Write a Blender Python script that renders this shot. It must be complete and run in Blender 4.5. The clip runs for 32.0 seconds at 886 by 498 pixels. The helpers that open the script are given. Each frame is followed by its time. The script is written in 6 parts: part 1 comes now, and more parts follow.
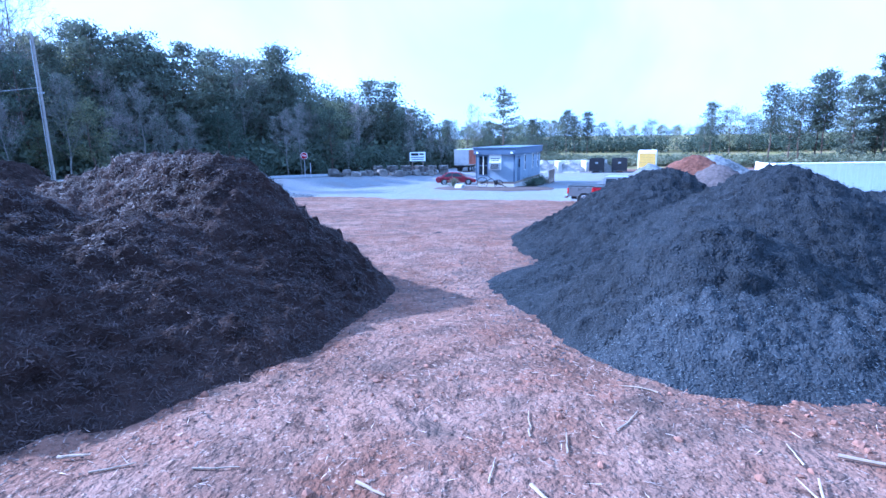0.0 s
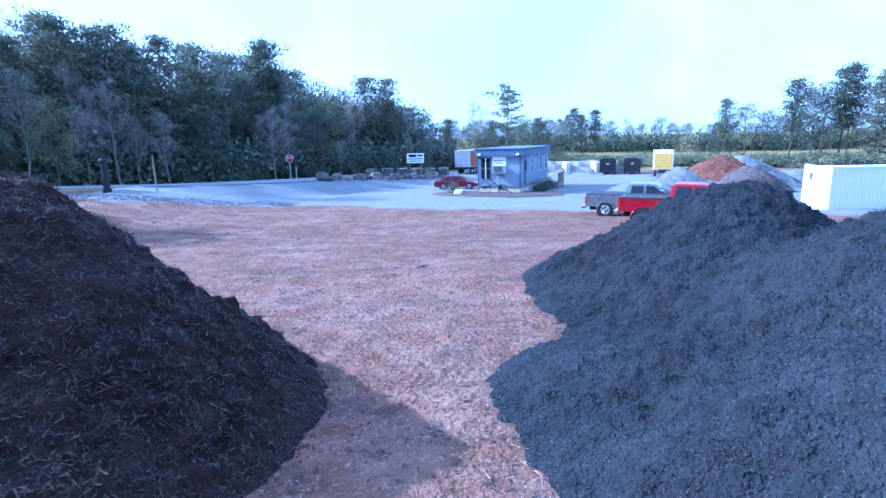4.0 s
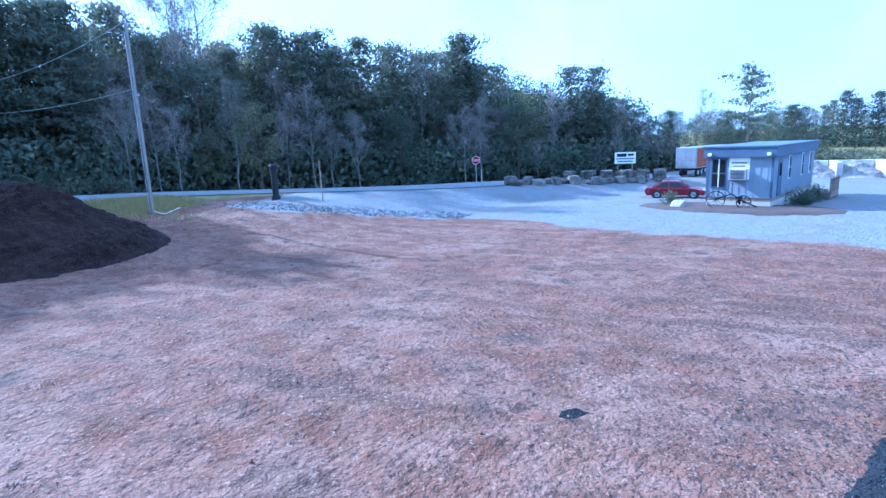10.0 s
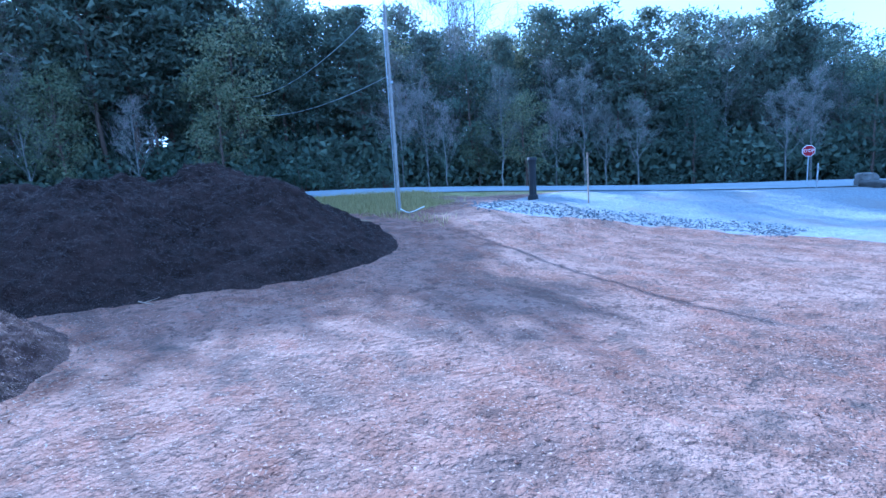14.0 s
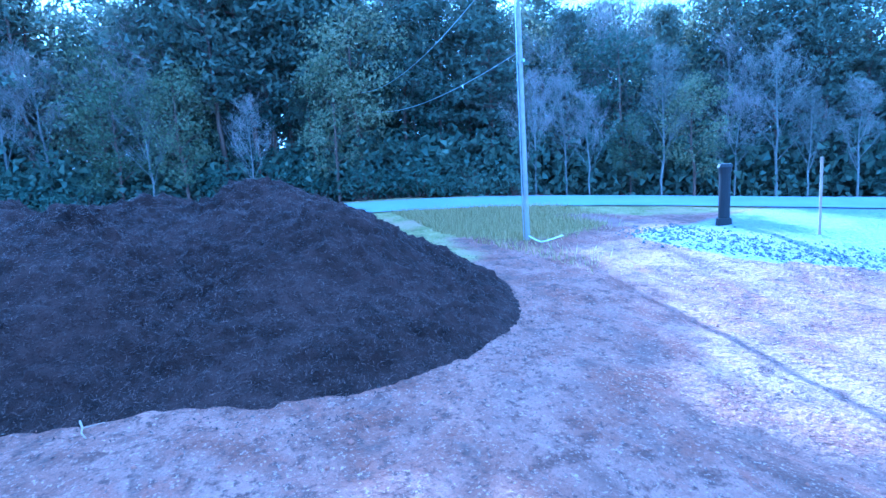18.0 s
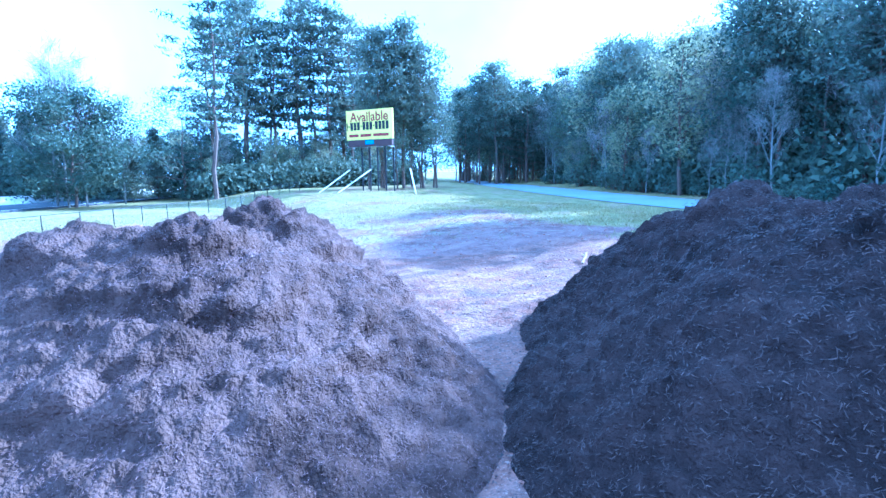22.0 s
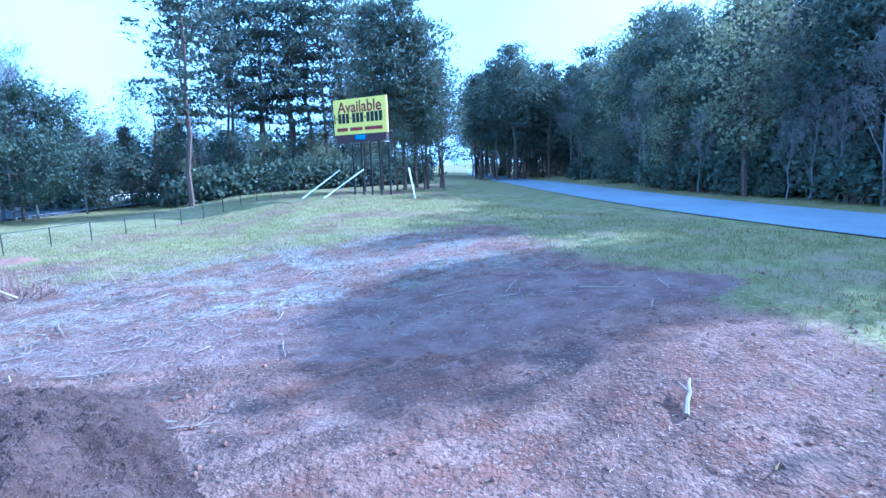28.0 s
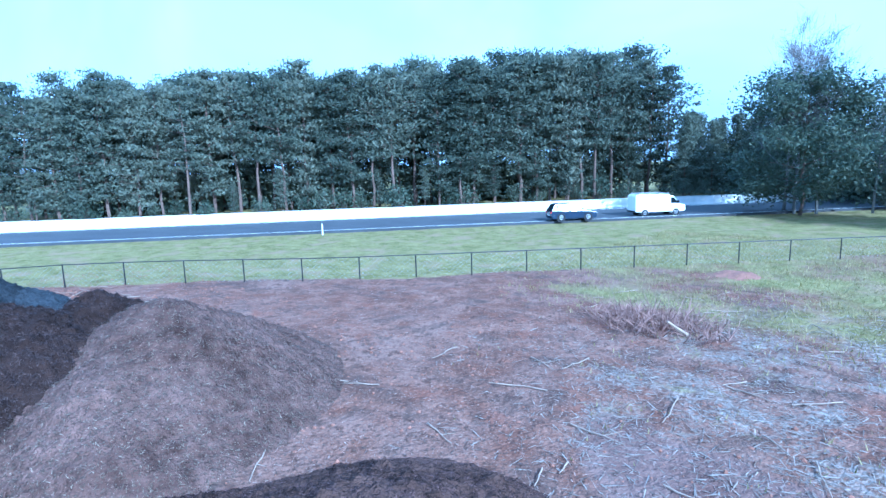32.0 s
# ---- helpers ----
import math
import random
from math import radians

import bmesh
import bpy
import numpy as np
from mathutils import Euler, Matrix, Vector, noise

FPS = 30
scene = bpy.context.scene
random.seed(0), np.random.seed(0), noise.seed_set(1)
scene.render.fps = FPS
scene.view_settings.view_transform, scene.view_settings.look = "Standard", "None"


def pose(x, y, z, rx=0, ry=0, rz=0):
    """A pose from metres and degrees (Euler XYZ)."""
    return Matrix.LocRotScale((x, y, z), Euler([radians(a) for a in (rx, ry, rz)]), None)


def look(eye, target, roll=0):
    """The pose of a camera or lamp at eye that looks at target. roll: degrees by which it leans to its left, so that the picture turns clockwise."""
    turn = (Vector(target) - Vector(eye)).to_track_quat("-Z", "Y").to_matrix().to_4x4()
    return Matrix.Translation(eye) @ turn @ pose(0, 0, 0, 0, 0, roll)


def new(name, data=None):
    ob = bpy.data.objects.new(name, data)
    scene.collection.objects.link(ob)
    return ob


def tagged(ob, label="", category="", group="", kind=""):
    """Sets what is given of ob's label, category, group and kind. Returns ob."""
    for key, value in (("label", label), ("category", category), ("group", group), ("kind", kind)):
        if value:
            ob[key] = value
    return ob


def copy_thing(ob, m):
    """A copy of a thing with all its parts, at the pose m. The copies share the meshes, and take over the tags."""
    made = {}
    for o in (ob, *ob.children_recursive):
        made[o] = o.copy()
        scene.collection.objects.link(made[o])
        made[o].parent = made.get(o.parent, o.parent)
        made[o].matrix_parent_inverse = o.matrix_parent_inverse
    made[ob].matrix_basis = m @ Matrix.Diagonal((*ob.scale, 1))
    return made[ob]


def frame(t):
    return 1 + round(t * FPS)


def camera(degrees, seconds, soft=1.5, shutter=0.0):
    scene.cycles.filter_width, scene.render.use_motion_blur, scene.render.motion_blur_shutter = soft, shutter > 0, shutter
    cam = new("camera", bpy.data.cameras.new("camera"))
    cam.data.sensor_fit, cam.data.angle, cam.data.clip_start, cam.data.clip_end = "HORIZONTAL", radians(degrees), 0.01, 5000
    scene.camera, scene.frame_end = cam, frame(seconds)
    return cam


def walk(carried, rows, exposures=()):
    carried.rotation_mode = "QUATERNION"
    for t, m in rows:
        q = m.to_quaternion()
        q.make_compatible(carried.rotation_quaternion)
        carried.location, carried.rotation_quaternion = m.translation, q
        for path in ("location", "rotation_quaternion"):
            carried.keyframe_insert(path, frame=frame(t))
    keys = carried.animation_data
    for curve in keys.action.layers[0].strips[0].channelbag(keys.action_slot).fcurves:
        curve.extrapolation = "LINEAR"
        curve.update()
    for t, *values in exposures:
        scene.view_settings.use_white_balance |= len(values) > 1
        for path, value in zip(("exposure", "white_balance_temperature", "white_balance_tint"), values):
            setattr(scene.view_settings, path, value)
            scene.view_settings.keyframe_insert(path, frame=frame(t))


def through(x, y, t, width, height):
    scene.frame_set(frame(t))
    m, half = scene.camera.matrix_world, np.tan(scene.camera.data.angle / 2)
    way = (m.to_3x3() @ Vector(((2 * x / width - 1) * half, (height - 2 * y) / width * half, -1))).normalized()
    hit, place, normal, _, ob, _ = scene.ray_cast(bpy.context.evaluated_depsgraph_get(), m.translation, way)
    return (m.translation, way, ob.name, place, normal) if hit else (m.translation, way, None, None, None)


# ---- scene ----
cam = camera(78.9, 32.0)

# camera path: seconds, place, turn
PATH = [
    (0.0, (0.000, 0.000, 3.600), (78.40, 0.90, -0.20)),
    (1.0, (0.100, 0.750, 3.550), (78.40, 0.90, -0.10)),
    (2.0, (0.200, 2.200, 3.500), (78.40, 1.10, 0.00)),
    (3.0, (0.300, 3.850, 3.500), (78.40, 1.20, 0.10)),
    (3.5, (0.400, 4.750, 3.550), (78.40, 1.20, 0.10)),
    (5.5, (0.850, 8.000, 3.900), (78.40, 1.30, 0.30)),
    (6.0, (0.950, 8.700, 4.000), (78.40, 1.30, 0.30)),
    (6.5, (1.050, 9.350, 4.000), (78.40, 1.30, 0.30)),
    (7.0, (1.150, 10.000, 3.950), (78.30, 1.40, 1.10)),
    (7.5, (1.200, 10.600, 3.900), (78.30, 1.40, 1.50)),
    (8.0, (1.250, 11.300, 3.900), (78.40, 1.60, 4.30)),
    (8.5, (1.250, 11.950, 3.850), (78.50, 1.80, 9.10)),
    (9.0, (1.150, 12.600, 3.800), (78.60, 2.10, 15.10)),
    (9.5, (1.050, 13.300, 3.750), (78.70, 2.40, 20.20)),
    (10.0, (0.850, 14.000, 3.700), (78.80, 2.40, 22.10)),
    (10.5, (0.600, 14.750, 3.650), (78.80, 2.50, 23.00)),
    (11.0, (0.300, 15.500, 3.600), (78.80, 2.50, 24.10)),
    (11.5, (-0.100, 16.250, 3.550), (78.90, 2.70, 27.30)),
    (12.0, (-0.500, 17.000, 3.550), (79.00, 2.80, 31.70)),
    (12.5, (-1.000, 17.750, 3.500), (79.20, 3.00, 36.60)),
    (13.0, (-1.500, 18.500, 3.450), (79.40, 3.20, 41.50)),
    (13.5, (-2.100, 19.200, 3.400), (79.60, 3.30, 46.40)),
    (14.0, (-2.700, 19.850, 3.350), (79.80, 3.50, 50.60)),
    (14.5, (-3.350, 20.500, 3.300), (80.00, 3.50, 52.50)),
    (16.5, (-6.350, 22.750, 3.450), (80.00, 3.60, 60.60)),
    (17.0, (-7.150, 23.250, 3.550), (80.00, 3.70, 61.20)),
    (17.5, (-7.900, 23.750, 3.700), (80.00, 3.70, 61.70)),
    (18.0, (-8.700, 24.200, 3.750), (80.20, 3.80, 64.60)),
    (18.5, (-9.500, 24.550, 3.750), (80.60, 3.90, 72.30)),
    (19.0, (-10.250, 24.850, 3.750), (81.10, 4.00, 80.60)),
    (19.5, (-11.100, 25.100, 3.750), (81.40, 4.00, 88.40)),
    (20.0, (-11.900, 25.300, 3.702), (81.59, 3.63, 92.00)),
    (20.5, (-12.700, 25.350, 3.708), (81.92, 2.62, 102.48)),
    (21.0, (-13.500, 25.250, 3.710), (82.11, 1.45, 128.44)),
    (21.5, (-14.250, 25.050, 3.702), (81.82, 0.97, 144.43)),
    (22.0, (-14.950, 24.648, 3.733), (81.81, 0.94, 148.43)),
    (22.5, (-15.550, 24.049, 3.704), (81.69, 0.97, 149.23)),
    (23.0, (-16.100, 23.399, 3.672), (81.59, 1.07, 149.32)),
    (23.5, (-16.650, 22.650, 3.635), (81.50, 1.15, 148.82)),
    (24.0, (-17.200, 21.899, 3.648), (81.41, 1.29, 144.82)),
    (24.5, (-17.700, 21.150, 3.612), (81.23, 1.42, 140.61)),
    (26.5, (-20.300, 18.236, 3.820), (81.00, 1.77, 141.70)),
    (27.0, (-20.900, 17.632, 3.890), (81.12, 1.83, 148.19)),
    (27.5, (-21.450, 16.923, 4.056), (81.07, 1.90, 149.99)),
    (28.0, (-22.000, 16.207, 4.371), (81.05, 2.03, 150.68)),
    (28.5, (-22.550, 15.438, 4.734), (81.04, 2.05, 151.08)),
    (29.0, (-23.050, 14.672, 5.047), (81.04, 2.16, 151.28)),
    (29.5, (-23.500, 13.858, 5.308), (81.08, 2.18, 154.08)),
    (30.0, (-23.850, 13.102, 5.421), (81.29, 2.28, 165.08)),
    (30.5, (-24.068, 12.476, 5.742), (81.25, 1.90, 180.12)),
    (31.0, (-24.284, 11.846, 5.860), (81.20, 1.70, 195.33)),
    (31.5, (-24.454, 11.209, 5.949), (81.20, 1.60, 210.52)),
    (32.0, (-24.488, 10.638, 6.051), (81.20, 1.60, 225.27)),
]
# exposure in stops, white balance in kelvin and tint, by seconds
EXPOSURES = [(0.0, 1.5, 3900, 22), (9.0, 1.32, 3900, 16), (13.0, 1.45, 3700, 12), (16.5, 2.0, 3350, 11), (19.0, 2.7, 3100, 11), (20.2, 2.8, 3100, 11), (21.5, 2.55, 3250, 7),
             (23.0, 2.25, 3400, 15), (26.5, 1.8, 3450, 11), (28.0, 1.6, 3560, 12), (30.0, 1.4, 3680, 13), (32.0, 1.22, 3660, 6)]
walk(cam, [(t, pose(*eye, *turn)) for t, eye, turn in PATH], EXPOSURES)

# ---- world and sun ----
SUN_YAW, SUN_UP = 80.0, 31.0
world = bpy.data.worlds.new("world")
scene.world = world
world.use_nodes = True
wn = world.node_tree.nodes
sky = wn.new("ShaderNodeTexSky")
sky.sky_type, sky.sun_disc = "NISHITA", False
sky.sun_elevation, sky.sun_rotation = radians(SUN_UP), radians(-SUN_YAW)
sky.air_density, sky.dust_density, sky.ozone_density = 1.0, 2.4, 1.0
wn["Background"].inputs["Strength"].default_value = 0.065
# thin high cloud over the whole sky
wl = world.node_tree.links.new
wco, wno, wmr, wmx = wn.new("ShaderNodeTexCoord"), wn.new("ShaderNodeTexNoise"), wn.new("ShaderNodeMapRange"), wn.new("ShaderNodeMix")
wno.inputs["Scale"].default_value, wno.inputs["Detail"].default_value, wno.inputs["Distortion"].default_value = 2.2, 5, 0.6
wmr.inputs[1].default_value, wmr.inputs[2].default_value, wmr.inputs[3].default_value, wmr.inputs[4].default_value = 0.36, 0.66, 0.55, 0.95
wmx.data_type = "RGBA"
wmx.inputs[7].default_value = (10.8, 13.0, 14.4, 1)
wl(wco.outputs["Generated"], wno.inputs["Vector"])
wl(wno.outputs[0], wmr.inputs[0])
wl(wmr.outputs[0], wmx.inputs[0])
wl(sky.outputs[0], wmx.inputs[6])
wl(wmx.outputs[2], wn["Background"].inputs["Color"])
sun = new("sun", bpy.data.lights.new("sun", "SUN"))
sun.data.energy, sun.data.angle, sun.data.color = 5.0, radians(0.6), (1.0, 0.90, 0.72)
_a, _e = radians(SUN_YAW), radians(SUN_UP)
sun_from = Vector((-math.sin(_a) * math.cos(_e), math.cos(_a) * math.cos(_e), math.sin(_e)))
sun.matrix_world = look(sun_from * 200, (0, 0, 0))


# ---- materials ----
def mat(name, base, rough=0.8, metal=0.0, vary=0.25, scale=3.0, bump=0.0, bump_scale=30.0, second=None, spec=0.3, random_part=0.0):
    """A node material: base colour broken up at two scales, roughness wear and fine relief."""
    m = bpy.data.materials.new(name)
    m.use_nodes = True
    nt = m.node_tree
    b = nt.nodes["Principled BSDF"]
    b.inputs["Metallic"].default_value = metal
    b.inputs["Specular IOR Level"].default_value = spec
    co = nt.nodes.new("ShaderNodeTexCoord")
    n1 = nt.nodes.new("ShaderNodeTexNoise")
    n1.inputs["Scale"].default_value, n1.inputs["Detail"].default_value = scale, 6
    n2 = nt.nodes.new("ShaderNodeTexNoise")
    n2.inputs["Scale"].default_value, n2.inputs["Detail"].default_value = scale * 0.13, 3
    for n in (n1, n2):
        nt.links.new(co.outputs["Object"], n.inputs["Vector"])
    ad = nt.nodes.new("ShaderNodeMath")
    ad.operation = "ADD"
    nt.links.new(n1.outputs[0], ad.inputs[0])
    nt.links.new(n2.outputs[0], ad.inputs[1])
    mr = nt.nodes.new("ShaderNodeMapRange")
    mr.inputs[1].default_value, mr.inputs[2].default_value = 0.65, 1.35
    nt.links.new(ad.outputs[0], mr.inputs[0])
    mx = nt.nodes.new("ShaderNodeMix")
    mx.data_type = "RGBA"
    dark = [c * (1 - vary) for c in base]
    lite = list(second) if second else [min(1, c * (1 + vary)) for c in base]
    mx.inputs[6].default_value, mx.inputs[7].default_value = (*dark, 1), (*lite, 1)
    nt.links.new(mr.outputs[0], mx.inputs[0])
    out = mx.outputs[2]
    if random_part:
        oi = nt.nodes.new("ShaderNodeObjectInfo")
        hs = nt.nodes.new("ShaderNodeHueSaturation")
        r2 = nt.nodes.new("ShaderNodeMapRange")
        r2.inputs[3].default_value, r2.inputs[4].default_value = 1 - random_part, 1 + random_part
        nt.links.new(oi.outputs["Random"], r2.inputs[0])
        nt.links.new(r2.outputs[0], hs.inputs["Value"])
        nt.links.new(out, hs.inputs["Color"])
        out = hs.outputs[0]
    nt.links.new(out, b.inputs["Base Color"])
    rr = nt.nodes.new("ShaderNodeMapRange")
    rr.inputs[1].default_value, rr.inputs[2].default_value = 0.3, 0.7
    rr.inputs[3].default_value, rr.inputs[4].default_value = max(0.02, rough - 0.08), min(1, rough + 0.08)
    nt.links.new(n1.outputs[0], rr.inputs[0])
    nt.links.new(rr.outputs[0], b.inputs["Roughness"])
    if bump:
        nb = nt.nodes.new("ShaderNodeTexNoise")
        nb.inputs["Scale"].default_value, nb.inputs["Detail"].default_value = bump_scale, 5
        nt.links.new(co.outputs["Object"], nb.inputs["Vector"])
        bp = nt.nodes.new("ShaderNodeBump")
        bp.inputs["Strength"].default_value, bp.inputs["Distance"].default_value = 0.8, bump
        nt.links.new(nb.outputs[0], bp.inputs["Height"])
        nt.links.new(bp.outputs[0], b.inputs["Normal"])
    return m


def leaf_mat(name, base, second, through=0.35):
    """Foliage: colour varies leaf by leaf and tree by tree, with light passing through."""
    m = bpy.data.materials.new(name)
    m.use_nodes = True
    nt = m.node_tree
    b = nt.nodes["Principled BSDF"]
    b.inputs["Roughness"].default_value = 0.6
    b.inputs["Specular IOR Level"].default_value = 0.25
    ge = nt.nodes.new("ShaderNodeNewGeometry")
    oi = nt.nodes.new("ShaderNodeObjectInfo")
    mx = nt.nodes.new("ShaderNodeMix")
    mx.data_type = "RGBA"
    mx.inputs[6].default_value, mx.inputs[7].default_value = (*base, 1), (*second, 1)
    nt.links.new(ge.outputs["Random Per Island"], mx.inputs[0])
    hs = nt.nodes.new("ShaderNodeHueSaturation")
    mr = nt.nodes.new("ShaderNodeMapRange")
    mr.inputs[3].default_value, mr.inputs[4].default_value = 0.65, 1.4
    nt.links.new(oi.outputs["Random"], mr.inputs[0])
    nt.links.new(mr.outputs[0], hs.inputs["Value"])
    mh = nt.nodes.new("ShaderNodeMapRange")
    mh.inputs[3].default_value, mh.inputs[4].default_value = 0.53, 0.47
    nt.links.new(oi.outputs["Random"], mh.inputs[0])
    nt.links.new(mh.outputs[0], hs.inputs["Hue"])
    nt.links.new(mx.outputs[2], hs.inputs["Color"])
    nt.links.new(hs.outputs[0], b.inputs["Base Color"])
    tr = nt.nodes.new("ShaderNodeBsdfTranslucent")
    nt.links.new(hs.outputs[0], tr.inputs["Color"])
    ms = nt.nodes.new("ShaderNodeMixShader")
    ms.inputs[0].default_value = through
    nt.links.new(b.outputs[0], ms.inputs[1])
    nt.links.new(tr.outputs[0], ms.inputs[2])
    nt.links.new(ms.outputs[0], nt.nodes["Material Output"].inputs["Surface"])
    return m


BARK = mat("pine_bark", (0.12, 0.085, 0.065), 0.95, vary=0.4, scale=4, bump=0.03, bump_scale=12)
BARK_PALE = mat("pale_bark", (0.2, 0.19, 0.17), 0.9, vary=0.35, scale=5, bump=0.02, bump_scale=14)
PINE = leaf_mat("pine_needles", (0.08, 0.094, 0.07), (0.13, 0.145, 0.1), 0.35)
LEAF = leaf_mat("young_leaves", (0.14, 0.155, 0.08), (0.25, 0.25, 0.14), 0.45)
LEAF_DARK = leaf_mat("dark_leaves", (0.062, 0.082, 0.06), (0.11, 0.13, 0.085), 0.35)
SCRUB = leaf_mat("pale_scrub_leaves", (0.1, 0.115, 0.065), (0.19, 0.19, 0.115), 0.3)
BUD = leaf_mat("twigs", (0.17, 0.15, 0.13), (0.27, 0.25, 0.215), 0.1)
CONCRETE = mat("pale_concrete", (0.62, 0.60, 0.56), 0.85, vary=0.15, scale=1.2, bump=0.004, bump_scale=40)
ASPHALT = mat("asphalt", (0.055, 0.057, 0.062), 0.85, vary=0.25, scale=2.5, bump=0.006, bump_scale=90)
LINE = mat("road_paint", (0.72, 0.72, 0.68), 0.6, vary=0.12, scale=6)
GALV = mat("galvanised_steel", (0.42, 0.43, 0.45), 0.45, 0.8, vary=0.2, scale=9)
DARK_STEEL = mat("dark_steel", (0.035, 0.035, 0.04), 0.5, 0.5, vary=0.3, scale=8)


# ---- building helpers ----
def part(name, bm, material, parent=None, label="", smooth=False):
    me = bpy.data.meshes.new(name)
    bm.to_mesh(me)
    bm.free()
    if smooth:
        me.shade_smooth()
    me.materials.append(material)
    ob = new(name, me)
    if parent:
        ob.parent = parent
    return tagged(ob, label)


def mesh_part(name, verts, faces, material, parent=None, label="", smooth=False):
    me = bpy.data.meshes.new(name)
    me.from_pydata(verts, [], faces)
    if smooth:
        me.shade_smooth()
    me.materials.append(material)
    ob = new(name, me)
    if parent:
        ob.parent = parent
    return tagged(ob, label)


def empty(name, m, label, category, group="", kind=""):
    ob = new(name)
    ob.matrix_world = m
    return tagged(ob, label, category, group, kind)


def box(bm, x0, x1, y0, y1, z0, z1, bevel=0.0):
    r = bmesh.ops.create_cube(bm, size=1)
    bmesh.ops.transform(bm, matrix=Matrix.Translation(((x0 + x1) / 2, (y0 + y1) / 2, (z0 + z1) / 2)) @ Matrix.Diagonal((x1 - x0, y1 - y0, z1 - z0, 1)), verts=r["verts"])
    if bevel:
        es = list({e for v in r["verts"] for e in v.link_edges})
        bmesh.ops.bevel(bm, geom=es, offset=bevel, segments=2, affect="EDGES", profile=0.6)
    return bm


def boxes(*dims, bevel=0.0):
    bm = bmesh.new()
    for d in dims:
        box(bm, *d, bevel=bevel)
    return bm


def tube(bm, points, radii, sides=8):
    """A tapered tube along points."""
    rings = []
    for i, p in enumerate(points):
        p = Vector(p)
        a = Vector(points[max(0, i - 1)])
        b = Vector(points[min(len(points) - 1, i + 1)])
        d = (b - a).normalized()
        u = d.cross(Vector((0.31, 0.95, 0.02)) if abs(d.z) > 0.8 else Vector((0, 0, 1))).normalized()
        v = d.cross(u)
        rings.append([bm.verts.new(p + (u * math.cos(t) + v * math.sin(t)) * radii[i]) for t in (2 * math.pi * k / sides for k in range(sides))])
    for r0, r1 in zip(rings, rings[1:]):
        for k in range(sides):
            bm.faces.new((r0[k], r0[(k + 1) % sides], r1[(k + 1) % sides], r1[k]))
    bm.faces.new(rings[-1])
    bm.faces.new(rings[0][::-1])
    return bm


def cyl(bm, a, b, r, sides=12):
    return tube(bm, [a, b], [r, r], sides)


# ---- lie of the land ----
def sm(a, b, x):
    k = np.clip((np.asarray(x, float) - a) / (b - a), 0, 1)
    return k * k * (3 - 2 * k)


ROAD = [(16, 113), (8, 98), (-3, 84), (-21, 61), (-36, 43), (-46.5, 25), (-52, 4), (-60, -17), (-77, -52), (-100, -98), (-136, -160), (-190, -250)]
HWY_A, HWY_D = Vector((22.5, -10.0, 0)), Vector((-0.60, -0.80, 0))


def spline(pts, n=6):
    out = []
    for i in range(len(pts) - 1):
        p0, p1, p2, p3 = (Vector((*pts[min(max(j, 0), len(pts) - 1)], 0)) for j in (i - 1, i, i + 1, i + 2))
        for k in range(n):
            t = k / n
            out.append(0.5 * (2 * p1 + (p2 - p0) * t + (2 * p0 - 5 * p1 + 4 * p2 - p3) * t * t + (3 * p1 - p0 - 3 * p2 + p3) * t ** 3))
    out.append(Vector((*pts[-1], 0)))
    return out


ROAD_LINE = spline(ROAD)
ROAD_XY = np.array([(p.x, p.y) for p in ROAD_LINE])


def road_dist(x, y):
    x, y = np.asarray(x, float), np.asarray(y, float)
    d = np.full(x.shape, 1e9)
    for a, b in zip(ROAD_XY, ROAD_XY[1:]):
        ab = b - a
        t = np.clip(((x - a[0]) * ab[0] + (y - a[1]) * ab[1]) / (ab @ ab), 0, 1)
        d = np.minimum(d, np.hypot(x - a[0] - t * ab[0], y - a[1] - t * ab[1]))
    return d


def hwy_dist(x, y):
    """Metres beyond the near edge of the highway."""
    return (np.asarray(x, float) - HWY_A.x) * 0.80 - (np.asarray(y, float) - HWY_A.y) * 0.60


def land(x, y):
    x, y = np.asarray(x, float), np.asarray(y, float)
    z = -2.6 * (1 - np.exp(-np.maximum(y - 20, 0) / 42))
    z = z + 0.2 * sm(16, 6, y) + 0.2 * sm(16, 6, y) * sm(-6, 3, y) * sm(14, 8, x) * sm(-14, -8, x)
    z = z + sm(-8, -24, x) * sm(18, 34, y) * 1.1 + 0.5 * sm(-15, -21, x) * sm(33, 39, y) * sm(58, 46, y) - 0.5 * sm(48, 62, y) * sm(-8, -16, x)
    z = z + 0.6 * sm(-25, -33, x) * sm(24, 12, y)
    z = z + 0.75 * sm(-16, -38, y) * sm(-22, -40, x)
    d = road_dist(x, y)
    k = sm(11, 4.5, d)
    z = z * (1 - k) + k * (0.85 - 1.45 * sm(36, 66, y) - 1.1 * sm(60, 92, y))
    # scrubby rise far behind the yard
    z = z + 3.2 * sm(105, 190, y) * sm(-10, 30, x) + 3.0 * sm(60, 130, x) * sm(0, 40, y)
    return z


def land1(x, y):
    return float(land(np.array([x]), np.array([y]))[0])


def nz(x, y, s, seed=0.0, octaves=3):
    """Fractal noise about 0 for arrays."""
    return np.array([noise.fractal((a * s + seed, b * s - seed, seed), 1.0, 2.0, octaves) for a, b in zip(np.ravel(x), np.ravel(y))]).reshape(np.shape(x))


def nz3(p, s, seed=0.0, octaves=3):
    """Fractal noise about 0 for an array of places."""
    o = Vector((seed, -seed, 2 * seed))
    return np.array([noise.fractal(Vector(q) * s + o, 1.0, 2.0, octaves) for q in p])


